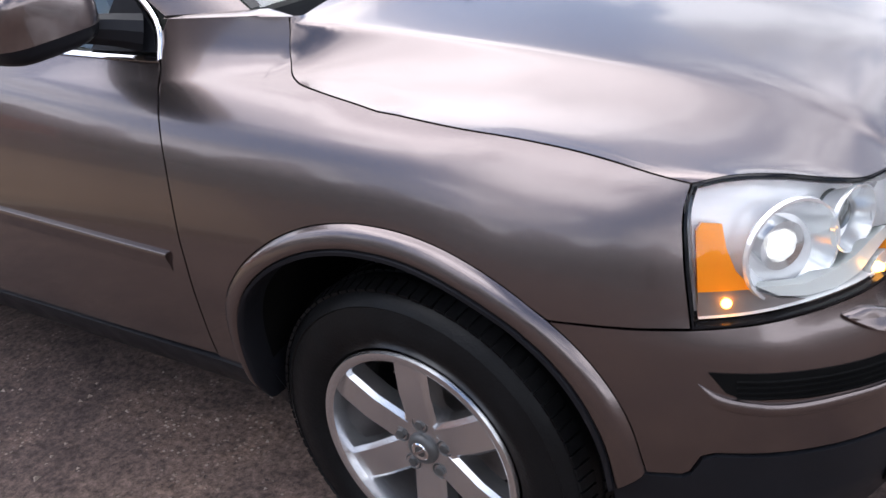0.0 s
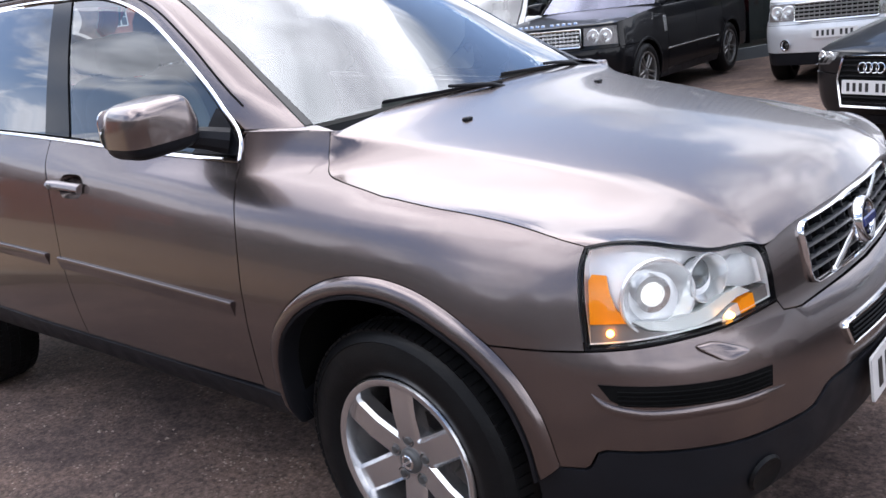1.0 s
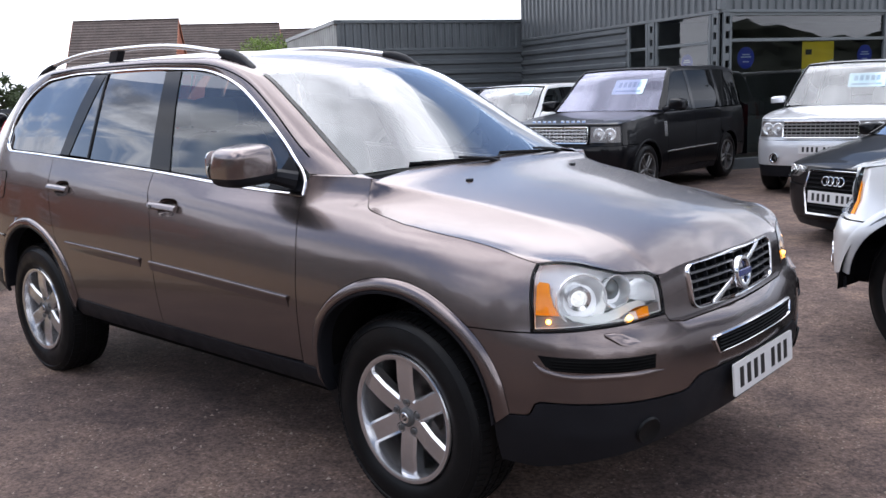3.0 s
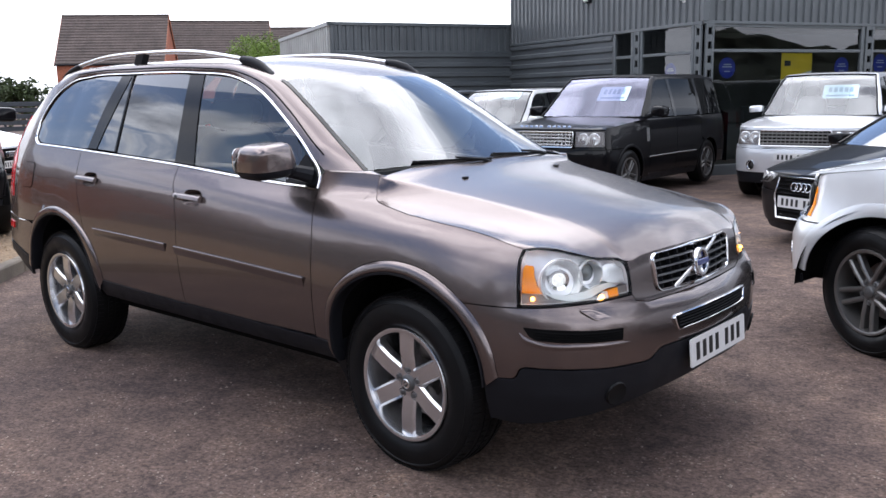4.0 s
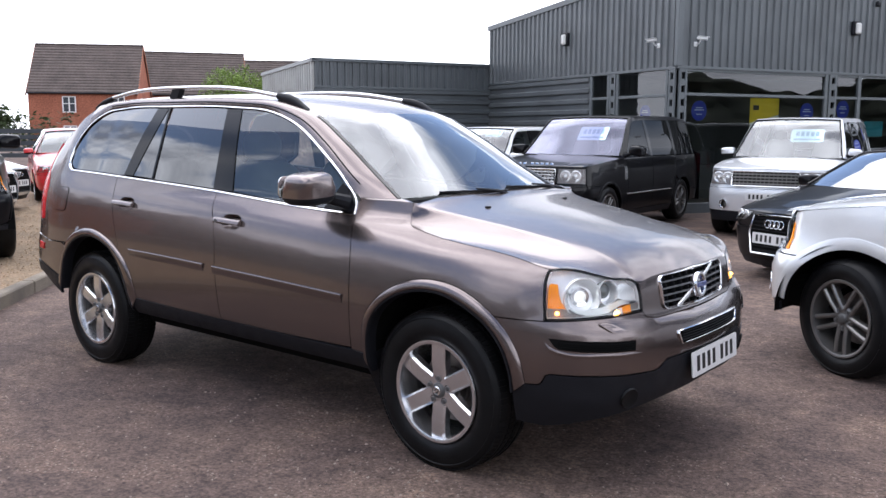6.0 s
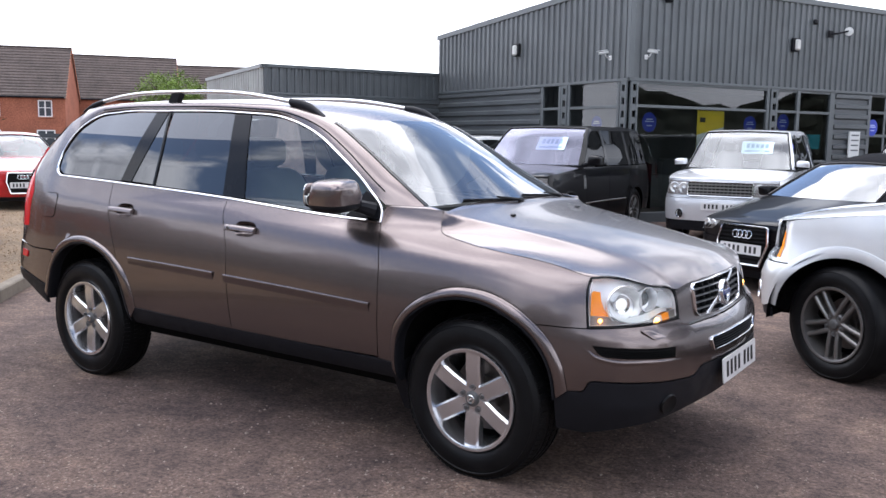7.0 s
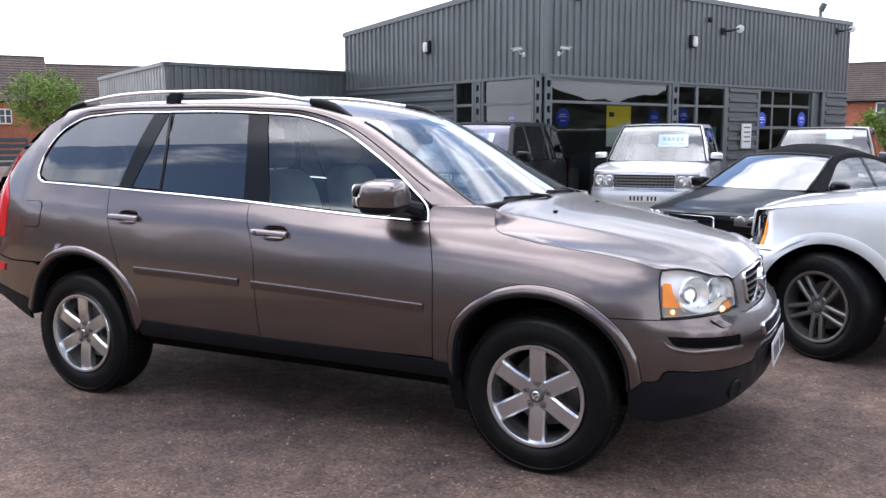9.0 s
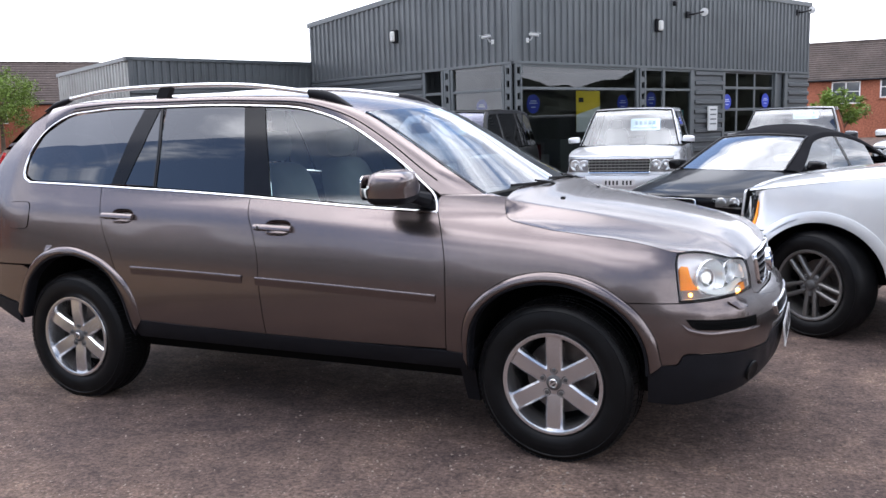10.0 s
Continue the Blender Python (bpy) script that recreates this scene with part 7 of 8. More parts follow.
# chrome-ringed middle slot, a black sheet for its shaded depth, and the plate
SLOT = [(U_FRONT, 0.616), (1.30, 0.614), (1.272, 0.614), (1.264, 0.618), (1.244, 0.660), (1.246, 0.666), (1.254, 0.669), (1.30, 0.670), (U_FRONT, 0.674)]
SLOT = [SLOT[0]] + [(U_FRONT + (1.30 - U_FRONT) * k / 10, 0.616 - 0.0002 * k) for k in range(1, 10)] + SLOT[1:8] + [(1.30 + (U_FRONT - 1.30) * k / 10, 0.670 + 0.0004 * k) for k in range(1, 11)]
q1 = np.array([skin(u, z, 0.004) for u, z in SLOT])
q = np.r_[q1, (q1 * np.array((1, -1, 1)))[::-1][1:-1]]
g = Geo()
g.grid([[tuple(skin(u, z, 0.002) * np.array((1, s, 1))) for s, u in [(1, u) for u in np.linspace(1.258, U_FRONT, 14)] + [(-1, u) for u in np.linspace(U_FRONT, 1.258, 14)[1:]]] for z in (0.617, 0.671)])
mid_slot = g.done("middle_slot", CAVITY, suv)
g, rings = Geo(), []
for i, p in enumerate(q):
    t = q[(i + 1) % len(q)] - q[i - 1]
    d = np.cross(t, (1, 0, 0))
    d = d / max(np.linalg.norm(d), 1e-9)
    rings.append([tuple(p + d * a + np.array((b, 0, 0))) for a, b in ((-0.004, -0.010), (-0.004, 0.003), (-0.001, 0.006), (0.002, 0.006), (0.004, 0.003), (0.004, -0.010))])
g.grid(rings + [rings[0]], closed_v=True)
g.done("slot_chrome", CHROME, mid_slot, "chrome rim of the middle slot", sharp=40)
slot_l = 1.262
for z in (0.628, 0.639, 0.650, 0.661):
    g = Geo()
    g.tube([tuple(skin(u, z, 0.006) * np.array((1, s, 1))) for s, u in [(1, u) for u in np.linspace(slot_l + 0.01, U_FRONT, 8)] + [(-1, u) for u in np.linspace(U_FRONT, slot_l + 0.01, 8)[1:]]], 0.0022, 6)
    g.done("slot_bar", PLASTIC, mid_slot)


def number_plate(parent, m, back=None, bars=7, w=0.52, h=0.111):
    """A number plate in the x-y plane of m, its text drawn as plain bars."""
    g = Geo()
    g.slab(rounded(w, h, 0.008, 3), 0.006, m)
    plate = g.done("number_plate", back or PLATE_WHITE, parent, "white number plate with plain dark bars")
    pitch = w * 0.86 / (bars + 0.6)
    x = -w * 0.43
    for k in range(bars):
        if k == 4:
            x += pitch * 0.6
        g = Geo()
        g.box((x + pitch * 0.42, 0, 0.0068), (pitch * 0.50, h * 0.62, 0.0016), 0, m)
        g.done("bar", PLATE_BLACK, plate)
        x += pitch
    return plate


number_plate(suv, Matrix.Translation((0.924, 0, 0.507)) @ Matrix.Rotation(radians(90), 4, "Z") @ Matrix.Rotation(radians(86), 4, "X"))

# cowl, wipers, bonnet details
g = Geo()
g.grid([[(x0 + bow * (1 - f * f), 0.70 * f, z0 + 0.015 * (1 - f * f)) for f in np.linspace(-1, 1, 17)] for x0, bow, z0 in ((-0.43, 0.115, 1.172), (-0.38, 0.08, 1.145), (-0.30, 0.0, 1.130))], flip=True)
g.done("cowl", PLASTIC, suv, "dark plastic scuttle below the windscreen")
for y0, y1 in ((-0.44, 0.06), (0.10, 0.62)):
    pts = []
    for t in np.linspace(0, 1, 11):
        y = y0 + (y1 - y0) * t
        f = y / 0.70
        pts.append((-0.360 + 0.085 * (1 - f * f) - 0.03 * (1 - t), y, 1.190 + 0.012 * (1 - f * f) + 0.020 * (1 - t)))
    g = Geo()
    g.rings([[(x - 0.006, y, z - 0.011), (x - 0.002, y, z - 0.010), (x + 0.002, y, z - 0.002), (x + 0.0, y, z + 0.0), (x - 0.004, y, z - 0.002)] for x, y, z in pts], True, flip=True)
    wiper = g.done("wiper", PLASTIC, suv, "black wiper resting at the foot of the windscreen", sharp=40)
    m0, m1 = pts[5], (pts[10][0] + 0.02, y1 + 0.02, 1.168)
    g = Geo()
    g.tube([m1, ((m0[0] * 0.4 + m1[0] * 0.6) + 0.012, m0[1] * 0.4 + m1[1] * 0.6, 1.200), ((m0[0] * 0.8 + m1[0] * 0.2) + 0.008, m0[1] * 0.8 + m1[1] * 0.2, 1.213), (m0[0], m0[1], m0[2] + 0.008)], [0.010, 0.008, 0.006, 0.005], 8)
    g.box((m1[0], m1[1], m1[2]), (0.03, 0.03, 0.02), 0.008)
    g.done("wiper_arm", PLASTIC, wiper, sharp=40)
for s in (1, -1):
    g = Geo()
    z = float(bonnet_form(-0.10, np.array([0.36]))[0])
    g.box((-0.10, -0.36 * s, z + 0.003), (0.020, 0.030, 0.009), 0.003)
    g.done("washer_jet", PLASTIC, suv)

# cabin: floor pan, dash, wheel, seats, lining
g = Geo()
g.box((-1.42, 0, 0.39), (3.9, 1.50, 0.14), 0.03)
g.box((-1.43, 0, 0.60), (1.85, 1.60, 0.5), 0.05)
g.done("floor_pan", CAVITY, suv)
g = Geo()
g.rings([[(x, y, z) for y, z in ((-0.70, 0.75), (0.70, 0.75), (0.70, zt), (0, zt + 0.02), (-0.70, zt))] for x, zt in ((-0.95, 1.04), (-0.80, 1.12), (-0.55, 1.15), (-0.42, 1.14))], True)
g.done("dashboard", CABIN, suv)
g = Geo()
g.tube([(-1.02 - 0.055 * math.sin(a), -0.36 + 0.185 * math.cos(a), 1.02 + 0.175 * math.sin(a)) for a in np.linspace(0, 2 * math.pi, 25)], 0.015, 8)
g.box((-1.0, -0.36, 1.02), (0.05, 0.14, 0.12), 0.02)
g.tube([(-1.0, -0.36, 1.02), (-0.8, -0.36, 0.98)], 0.04, 8)
g.done("steering_wheel", CABIN, suv)
for x, y in ((-1.45, -0.36), (-1.45, 0.36), (-2.35, -0.40), (-2.35, 0.0), (-2.35, 0.40)):
    seat = new("seat")
    seat.parent = suv
    seat.matrix_local = Matrix.Translation((x, y, 0))
    w = 0.25 if x > -2 else 0.19
    g = Geo()
    g.grid(ball((0.05, 0, 0.72), (0.27, w, 0.09), 0.5), closed_v=True, flip=True)
    g.done("seat_cushion", SEAT_CLOTH, seat, sharp=70)
    g = Geo()
    g.grid([[(a - (c - 0.7) * 0.24, b, c) for a, b, c in r] for r in ball((-0.16, 0, 1.0), (0.085, w, 0.33), 0.5)], closed_v=True, flip=True)
    g.done("seat_back", SEAT_CLOTH, seat, sharp=70)
    g = Geo()
    g.grid(ball((-0.33, 0, 1.42), (0.05, 0.13, 0.085), 0.6), closed_v=True, flip=True)
    g.tube([(-0.31, 0.05, 1.28), (-0.32, 0.05, 1.38)], 0.008, 6)
    g.tube([(-0.31, -0.05, 1.28), (-0.32, -0.05, 1.38)], 0.008, 6)
    g.done("headrest", SEAT_CLOTH, seat, sharp=70)
g = Geo()
g.grid([[(x, y, 1.640 + 0.03 * (1 - (y / 0.56) ** 2)) for y in np.linspace(-0.56, 0.56, 9)] for x in (-1.45, -2.0, -3.0)])
g.done("headlining", HEADLINER, suv)
g = Geo()
g.box((-1.03, 0, 1.50), (0.03, 0.22, 0.06), 0.012)
g.tube([(-1.03, 0, 1.52), (-1.01, 0, 1.575)], 0.01, 6)
g.done("inside_mirror", CABIN, suv)


# ---- the other parked cars ----
def ring_logo(m, parent, n=4, r=0.030, gap=0.043):
    """A row of plain interlocked rings."""
    hold = new("emblem")
    hold.parent = parent
    for k in range(n):
        g = Geo()
        x = (k - (n - 1) / 2) * gap
        g.tube([(x + r * math.cos(a), r * math.sin(a), 0.004 * (k % 2)) for a in np.linspace(0, 2 * math.pi, 21)], 0.005, 6, False, m)
        g.done("ring", CHROME, hold)


def parked_car(name, label, m, c):
    """A parked car from its measures. Its own x points forwards, the origin lies on the ground under the front axle."""
    car = tagged(empty(name, m), label, "car")
    hw, fo, ro, wb, r = c["half"], c["front"], c["rear"], c["base"], c["tyre"]
    paint_mat, belt, roof_z, nose, cowl = c["paint"], c["belt"], c["roof"], c["nose"], c["cowl"]
    boxy = c.get("boxy", 0.6)                        # how square the ends are
    k1, k2 = 0.10 + 0.10 * (1 - boxy), 0.30 + 0.22 * (1 - boxy)
    xr, xf = -wb - ro, fo
    plan = [(xr, 0), (xr + 0.01, -hw * 0.5), (xr + k1 * 0.6, -hw * 0.82), (xr + k2, -hw + 0.03), (xr + 0.7, -hw), (-wb * 0.5, -hw), (0, -hw),
            (xf - k2 - 0.12, -hw + 0.015), (xf - k2 * 0.62, -hw + 0.07), (xf - k1, -hw * 0.80), (xf - k1 * 0.45, -hw * 0.55), (xf - 0.012, -hw * 0.25), (xf, 0)]
    tum = c.get("tumble", 0.20)
    zs = [0.15, 0.30, 0.45, 0.65, belt - 0.30, belt - 0.10, belt, belt + 0.10, (belt + roof_z) / 2, roof_z - 0.05, roof_z + 0.1]
    side_d = [110, 40, 12, 0, 4, 22, 50, 50 + tum * 200, 50 + tum * 520, 50 + tum * 1000, 50 + tum * 1300]
    front_d = [90, 30, 8, 0, 30 + 30 * (1 - boxy), 60 + 60 * (1 - boxy), 90 + 60 * (1 - boxy), 110, 200, 300, 400]
    front_d = [d + (c.get("nose_back", 0) if k > 3 else 0) for k, d in enumerate(front_d)]
    sk = Skin(plan, zs, {-9.0: front_d, xr - 0.2: front_d, xr + 0.5: side_d, -0.2: side_d, xf - 0.35: [(a + b) / 2 for a, b in zip(side_d, front_d)], xf + hw * 0.4: front_d, xf + hw * 1.2: front_d})
    UFr, URr = sk.front + 0.001, sk.rear
    uc = xf - k2 * 0.6                               # where the front corner begins
    floor_z = c.get("floor", 0.26)
    ra = r + c.get("arch", 0.055)

    def arch(x0, a0=-25, a1=205, extra=0.0):
        return [(x0 + (ra + extra) * math.cos(radians(a)), r + (ra + extra) * math.sin(radians(a))) for a in np.linspace(a0, a1, 41)]

    low_f = [p for p in arch(0.0) if p[1] > floor_z]
    low_r = [p for p in arch(-wb) if p[1] > floor_z]
    bx, dx, ex = c["pillar_a"], c["pillar_b"], c["pillar_c"]
    nose_u = uc
    lamp_lo, lamp_hi = c["lamp"]
    shut_f = [(bx + 0.05, cowl), ((bx + nose_u) / 2, cowl * 0.45 + nose * 0.55 + 0.02), (nose_u, nose)]
    bum = c["bumper"]
    turn = [(math.sqrt(max(ra * ra - (bum - r) ** 2, 0.0)), bum)] if bum - r < ra else []
    for side in (1, -1):
        P = lambda nm, ring, mt, par=car, out=0.0, **kw: panel(nm, ring, mt, par, side, out, surface=sk, step=kw.pop("step", 0.12), gap=kw.pop("gap", 0.0025), **kw)
        wing = [(bx, belt + 0.005)] + spline(shut_f, 5) + [(nose_u, lamp_lo), (nose_u - 0.02, bum)] + turn + [p for p in low_f if p[1] >= bum or p[0] < 0] + [(-ra - 0.06, floor_z), (bx - 0.02, floor_z)]
        P("front_wing", wing, paint_mat)
        P("front_door", [(dx, belt), (bx, belt), (bx - 0.02, floor_z + 0.04), (dx + 0.02, floor_z + 0.04)], paint_mat)
        if c.get("doors", 4) == 4:
            P("rear_door", [(ex, belt)] + [(dx, belt), (dx + 0.02, floor_z + 0.04), (-wb + ra + 0.05, floor_z + 0.04)] + [p for p in low_r if p[0] > -wb + ra * 0.55] + [(ex, belt - 0.35)], paint_mat)
            back0 = [(ex, belt - 0.35)]
        else:
            back0 = [(dx, belt), (dx + 0.02, floor_z + 0.04), (-wb + ra + 0.05, floor_z + 0.04)] + [p for p in low_r if p[0] > -wb + ra * 0.55]
            ex = dx
        quarter = [(ex, belt)] + back0 + [p for p in low_r if p[0] <= -wb + ra * 0.55 and (p[0] > -wb or p[1] >= 0.55)] + [(-wb - ra * 0.95, 0.55), (xr - 0.1, 0.55), (xr - hw * 0.3, 0.60), (xr - hw * 0.3, belt), (xr + 0.2, belt)]
        P("rear_quarter", quarter, paint_mat)
        P("rear_bumper", [(-wb - ra * 0.96, 0.545), (xr - 0.1, 0.545), (URr, 0.545), (URr, floor_z + 0.02), (-wb - ra * 0.98, floor_z + 0.05)], c.get("bumper_paint", paint_mat))
        P("sill", [(-wb + ra + 0.03, floor_z - 0.07), (-ra - 0.03, floor_z - 0.07), (-ra - 0.03, floor_z + 0.035), (-wb + ra + 0.03, floor_z + 0.035)], PLASTIC, out=0.0)
        P("front_bumper", [p for p in low_f if p[0] > 0 and c.get("lip", 0.30) < p[1] < bum - 0.003] + [(p[0], bum - 0.003) for p in turn] + [(nose_u, bum - 0.003), (UFr, bum - 0.003), (UFr, c.get("lip", 0.30)), (uc + 0.1, c.get("lip", 0.30))], c.get("bumper_paint", paint_mat), step=0.08)
        P("bumper_skirt", [(ra * 1.04, c.get("lip", 0.30) - 0.003), (UFr, c.get("lip", 0.30) - 0.003), (UFr, c.get("skirt", floor_z - 0.04)), (uc, c.get("skirt", floor_z - 0.04)), (ra * 1.06, max(c.get("skirt", 0), floor_z))], PLASTIC, out=-0.01)
        P("fascia", [(nose_u, bum), (UFr, bum), (UFr, nose), (nose_u, nose)], c.get("fascia", paint_mat), out=-0.012, gap=0, step=0.08)
        # lamp
        lu0, lu1 = nose_u + 0.01, nose_u + c.get("lamp_w", 0.42)
        lamp = new("headlamp")
        lamp.parent = car
        cut = c.get("lamp_cut", 0.0)
        ring = [(lu0, lamp_lo), (lu1, lamp_lo + cut), (lu1, lamp_hi - cut * 0.3), (lu0, lamp_hi)]
        P("lamp_housing", ring, c.get("housing", GLOSS_BLACK), lamp, -0.004, gap=0.004)
        for f in c.get("bowls", (0.35, 0.72)):
            u, z = lu0 + (lu1 - lu0) * f, (lamp_lo + lamp_hi) / 2 + cut * 0.2
            rr = min((lamp_hi - lamp_lo) * 0.42, 0.088)
            p0, p1 = Vector(sk(u, z, 0.0)), Vector(sk(u, z, 0.05))
            at = Matrix.Diagonal((1, side, 1, 1)) @ Matrix.Translation(p0) @ ((p1 - p0).normalized() * 0.5 + Vector((0.5, 0, 0))).to_track_quat("Z", "Y").to_matrix().to_4x4()
            g = Geo()
            g.spin([(rr, 0.004), (rr * 0.9, 0.010), (rr * 0.7, 0.002), (rr * 0.4, -0.004), (0, 0.012)], 20, at, flip=(side < 0))
            g.done("lamp_bowl", REFLECTOR, lamp, sharp=60)
        cover = P("lamp_cover", ring, CLEAR_LENS, lamp, 0.016, gap=0.001)
        cover.visible_shadow = False
        P("side_marker", [(lu0 - 0.055, lamp_lo + 0.01), (lu0 - 0.012, lamp_lo + 0.01), (lu0 - 0.012, lamp_hi - 0.03), (lu0 - 0.04, lamp_hi - 0.05)], c.get("marker", AMBER), lamp, 0.004)
        P("tail_lamp", [(xr + 0.16, belt - 0.36), (xr - 0.06, belt - 0.36), (xr - 0.06, belt - 0.02), (xr + 0.12, belt - 0.02)], RED_LENS, car, 0.004)
        if c.get("fogs"):
            at = Matrix.Diagonal((1, side, 1, 1)) @ Matrix.Translation(Vector(sk(uc + 0.30, c["fogs"], 0.0))) @ Vector((0.9, -0.45, 0)).to_track_quat("Z", "Y").to_matrix().to_4x4()
            g = Geo()
            g.spin([(0.072, 0.0), (0.072, 0.016), (0.056, 0.018), (0.05, 0.008), (0, 0.012)], 24, at, flip=(side < 0))
            g.done("fog_lamp", CHROME, car, sharp=40)
        if c.get("trim"):
            for k in range(3):
                u = bx + 0.025 + 0.034 * k
                P("side_vent", [(u, belt - 0.34), (u + 0.020, belt - 0.34), (u + 0.020, belt - 0.13), (u, belt - 0.13)], SATIN, car, 0.006, gap=0)
            ribbon("door_strip", [(x, 0.60) for x in np.linspace(-wb + ra + 0.12, -ra - 0.16, 14)], 0.022, 0.010, SATIN, car, side, surface=sk)
        # arch lip, tub
        for pts in (low_f, low_r):
            ribbon("arch_lip", [p for p in pts if p[1] > c.get("lip", 0.30) + 0.03 or p[0] < 0], c.get("lip_w", 0.03), 0.008, c.get("lip_paint", paint_mat), car, side, surface=sk)
            rows = []
            for y in (-hw + 0.03, -hw + 0.35):
                rows.append([(x, y * side, z) for x, z in pts])
            g = Geo()
            g.grid(rows, flip=(side > 0))
            g.add(rows[1], [tuple(range(len(pts)))])
            g.done("wheel_tub", CAVITY, car)
        # glazing: a side line from cowl over the roof to the tail
        line = spline(c["glass_line"], 6)
        low_b = [(c["glass_line"][-1][0], belt + 0.015), (bx - 0.02, belt + 0.015)]
        def part_line(a, b):
            return [p for p in line if a <= p[0] <= b]
        def at_x(x):
            return (x, float(np.interp(x, [p[0] for p in line[::-1]], [p[1] for p in line[::-1]])))
        cuts = c["windows"]
        for k, (a, b) in enumerate(cuts):
            ring = [at_x(b)] + [p for p in line if a < p[0] < b] + [at_x(a)] + ([(a, belt + 0.015)] if at_x(a)[1] > belt + 0.05 else []) + ([(b, belt + 0.015)] if at_x(b)[1] > belt + 0.05 else [])
            P("door_window", ring, c.get("glass", SIDE_GLASS) if k == 0 else c.get("rear_glass", PRIVACY), car, -0.004, gap=0.002, flange=0.004, label="side window glass")
        for a, b in zip([w[0] for w in cuts[:-1]], [w[1] for w in cuts[1:]]):
            if a - b > 0.01:
                P("door_post", [at_x(a), at_x(b), (b, belt + 0.01), (a, belt + 0.01)], GLOSS_BLACK, car, 0.0, gap=0.0005)
        # roof side strip and pillars
        lowl = [tuple(sk(u, z, 0.002)) for u, z in line]
        rows = []
        inset_y = c.get("strip", 0.055)
        for f, up in ((0.0, 0.0), (0.35, 0.7), (0.7, 0.95), (1.0, 1.0)):
            row = []
            for i, (x, y, z) in enumerate(lowl):
                s = 1.0 - np.clip((x - c["screen_top"]) / max(bx - c["screen_top"], 0.1), 0, 1)
                row.append((x + f * 0.10 * (1 - s), (y + (inset_y + c.get("foot_in", 0.0) * (1 - s)) * f) * side, z + up * (0.045 * s + 0.02)))
            rows.append(row)
        g = Geo()
        g.grid(rows, flip=(side < 0))
        g.done("roof_side", c.get("roof_paint", paint_mat), car, sharp=60)
        edge = rows[-1]
        if side == 1:
            near_edge = edge
        wheel_mesh(car, facing(0, -(hw - 0.135) * side, r, side, c.get("steer", 0.0)), r, c.get("rim", 0.245), 0.25, c.get("spokes", 10), c.get("alloy", ALLOY), c.get("spoke_w", 0.02), detail=False, split=c.get("split", False))
        wheel_mesh(car, facing(-wb, -(hw - 0.135) * side, r, side), r, c.get("rim", 0.245), 0.25, c.get("spokes", 10), c.get("alloy", ALLOY), c.get("spoke_w", 0.02), detail=False, split=c.get("split", False))
        door_mirror(side, car, Matrix.Translation((bx - 0.10, -(hw + c.get("mirror_out", 0.10)) * side, belt + c.get("mirror_up", 0.11))), c.get("mirror", paint_mat), c.get("mirror_size", 1.05), False)
    # roof sheet, windscreen, tail
    e = np.array([(x, abs(y), z) for x, y, z in near_edge])
    top = e[e[:, 0] <= c["screen_top"] + 0.02]
    g = Geo()
    fs = np.linspace(-1, 1, 13)
    bulge = c.get("bulge", 0.0)
    g.grid([[(x, y * f, z + (c.get("dome", 0.035) + bulge * min(1.0, max(0.0, (c["screen_top"] - x) / 0.45)) ** 0.6) * (1 - abs(f) ** 2.6)) for f in fs] for x, y, z in top])
    g.outward((-1.5, 0, 0.7))
    g.done("roof", c.get("roof_paint", paint_mat), car, sharp=60)
    scr = e[e[:, 0] >= c["screen_top"] - 0.02]
    g = Geo()
    scr_rows = [[(x + (0.05 + 0.10 * i / len(scr)) * (1 - f * f), y * f, z + c.get("dome", 0.035) * (1 - i / len(scr)) * (1 - f * f)) for f in fs] for i, (x, y, z) in enumerate(scr[::-1])]
    g.grid(scr_rows, flip=False)
    g.outward((-1.5, 0, 0.7))
    ws = g.done("windscreen", c.get("screen", FAR_SCREEN), car, sharp=80)
    ws.visible_shadow = False
    # black seal round the glass
    q = np.array(scr_rows) + np.array((0.004, 0, 0.004))
    g = Geo()
    for run in (q[0], q[:, 0], q[:, -1]):
        g.tube([tuple(v) for v in run], 0.013, 6)
    g.done("screen_seal", GLOSS_BLACK, ws, sharp=60)
    x_end, y_end, z_end = top[-1] if top[-1][0] < top[0][0] else top[0]
    # bonnet
    xs = np.r_[np.linspace(bx + 0.06, uc, 8), np.linspace(uc + 0.03, xf - 0.02, 9)]
    sh = np.array(spline(shut_f, 8))
    rows = []
    for x in xs:
        if x <= uc:
            ed = sk(x, np.interp(x, sh[:, 0], sh[:, 1]))
        else:
            us = np.linspace(uc, sk.front, 40)
            P3 = sk(us, np.full(40, nose))
            ed = np.array([x, np.interp(x, P3[:, 0], P3[:, 1]) if x < P3[-1, 0] else 0.0, nose])
        w, ez = abs(ed[1]), ed[2]
        crown = c.get("crown", 0.05) * min(1.0, (xf - x) / 0.35) * min(1, w / 0.5)
        lipf = c.get("ridge", 0.0)
        rows.append([(min(x, xf - 0.02), w * f, ez + crown * (1 - abs(f) ** 3.0) + lipf * math.exp(-((abs(f) - 0.86) / 0.05) ** 2)) for f in np.r_[-1, -0.97, np.linspace(-0.92, 0.92, 17), 0.97, 1]])
    rows = [r_ for r_ in rows if abs(r_[0][1]) > 0.05]
    g = Geo()
    g.grid(rows)
    g.outward((0, 0, 0.2))
    g.done("bonnet", paint_mat, car, sharp=50)
    g = Geo()
    g.grid([[(bx + 0.13, 0.80 * hw * f, cowl + 0.012) for f in (-1, 0, 1)], [(bx - 0.10, 0.80 * hw * f, cowl + 0.02) for f in (-1, 0, 1)]], flip=True)
    g.done("cowl", PLASTIC, car)
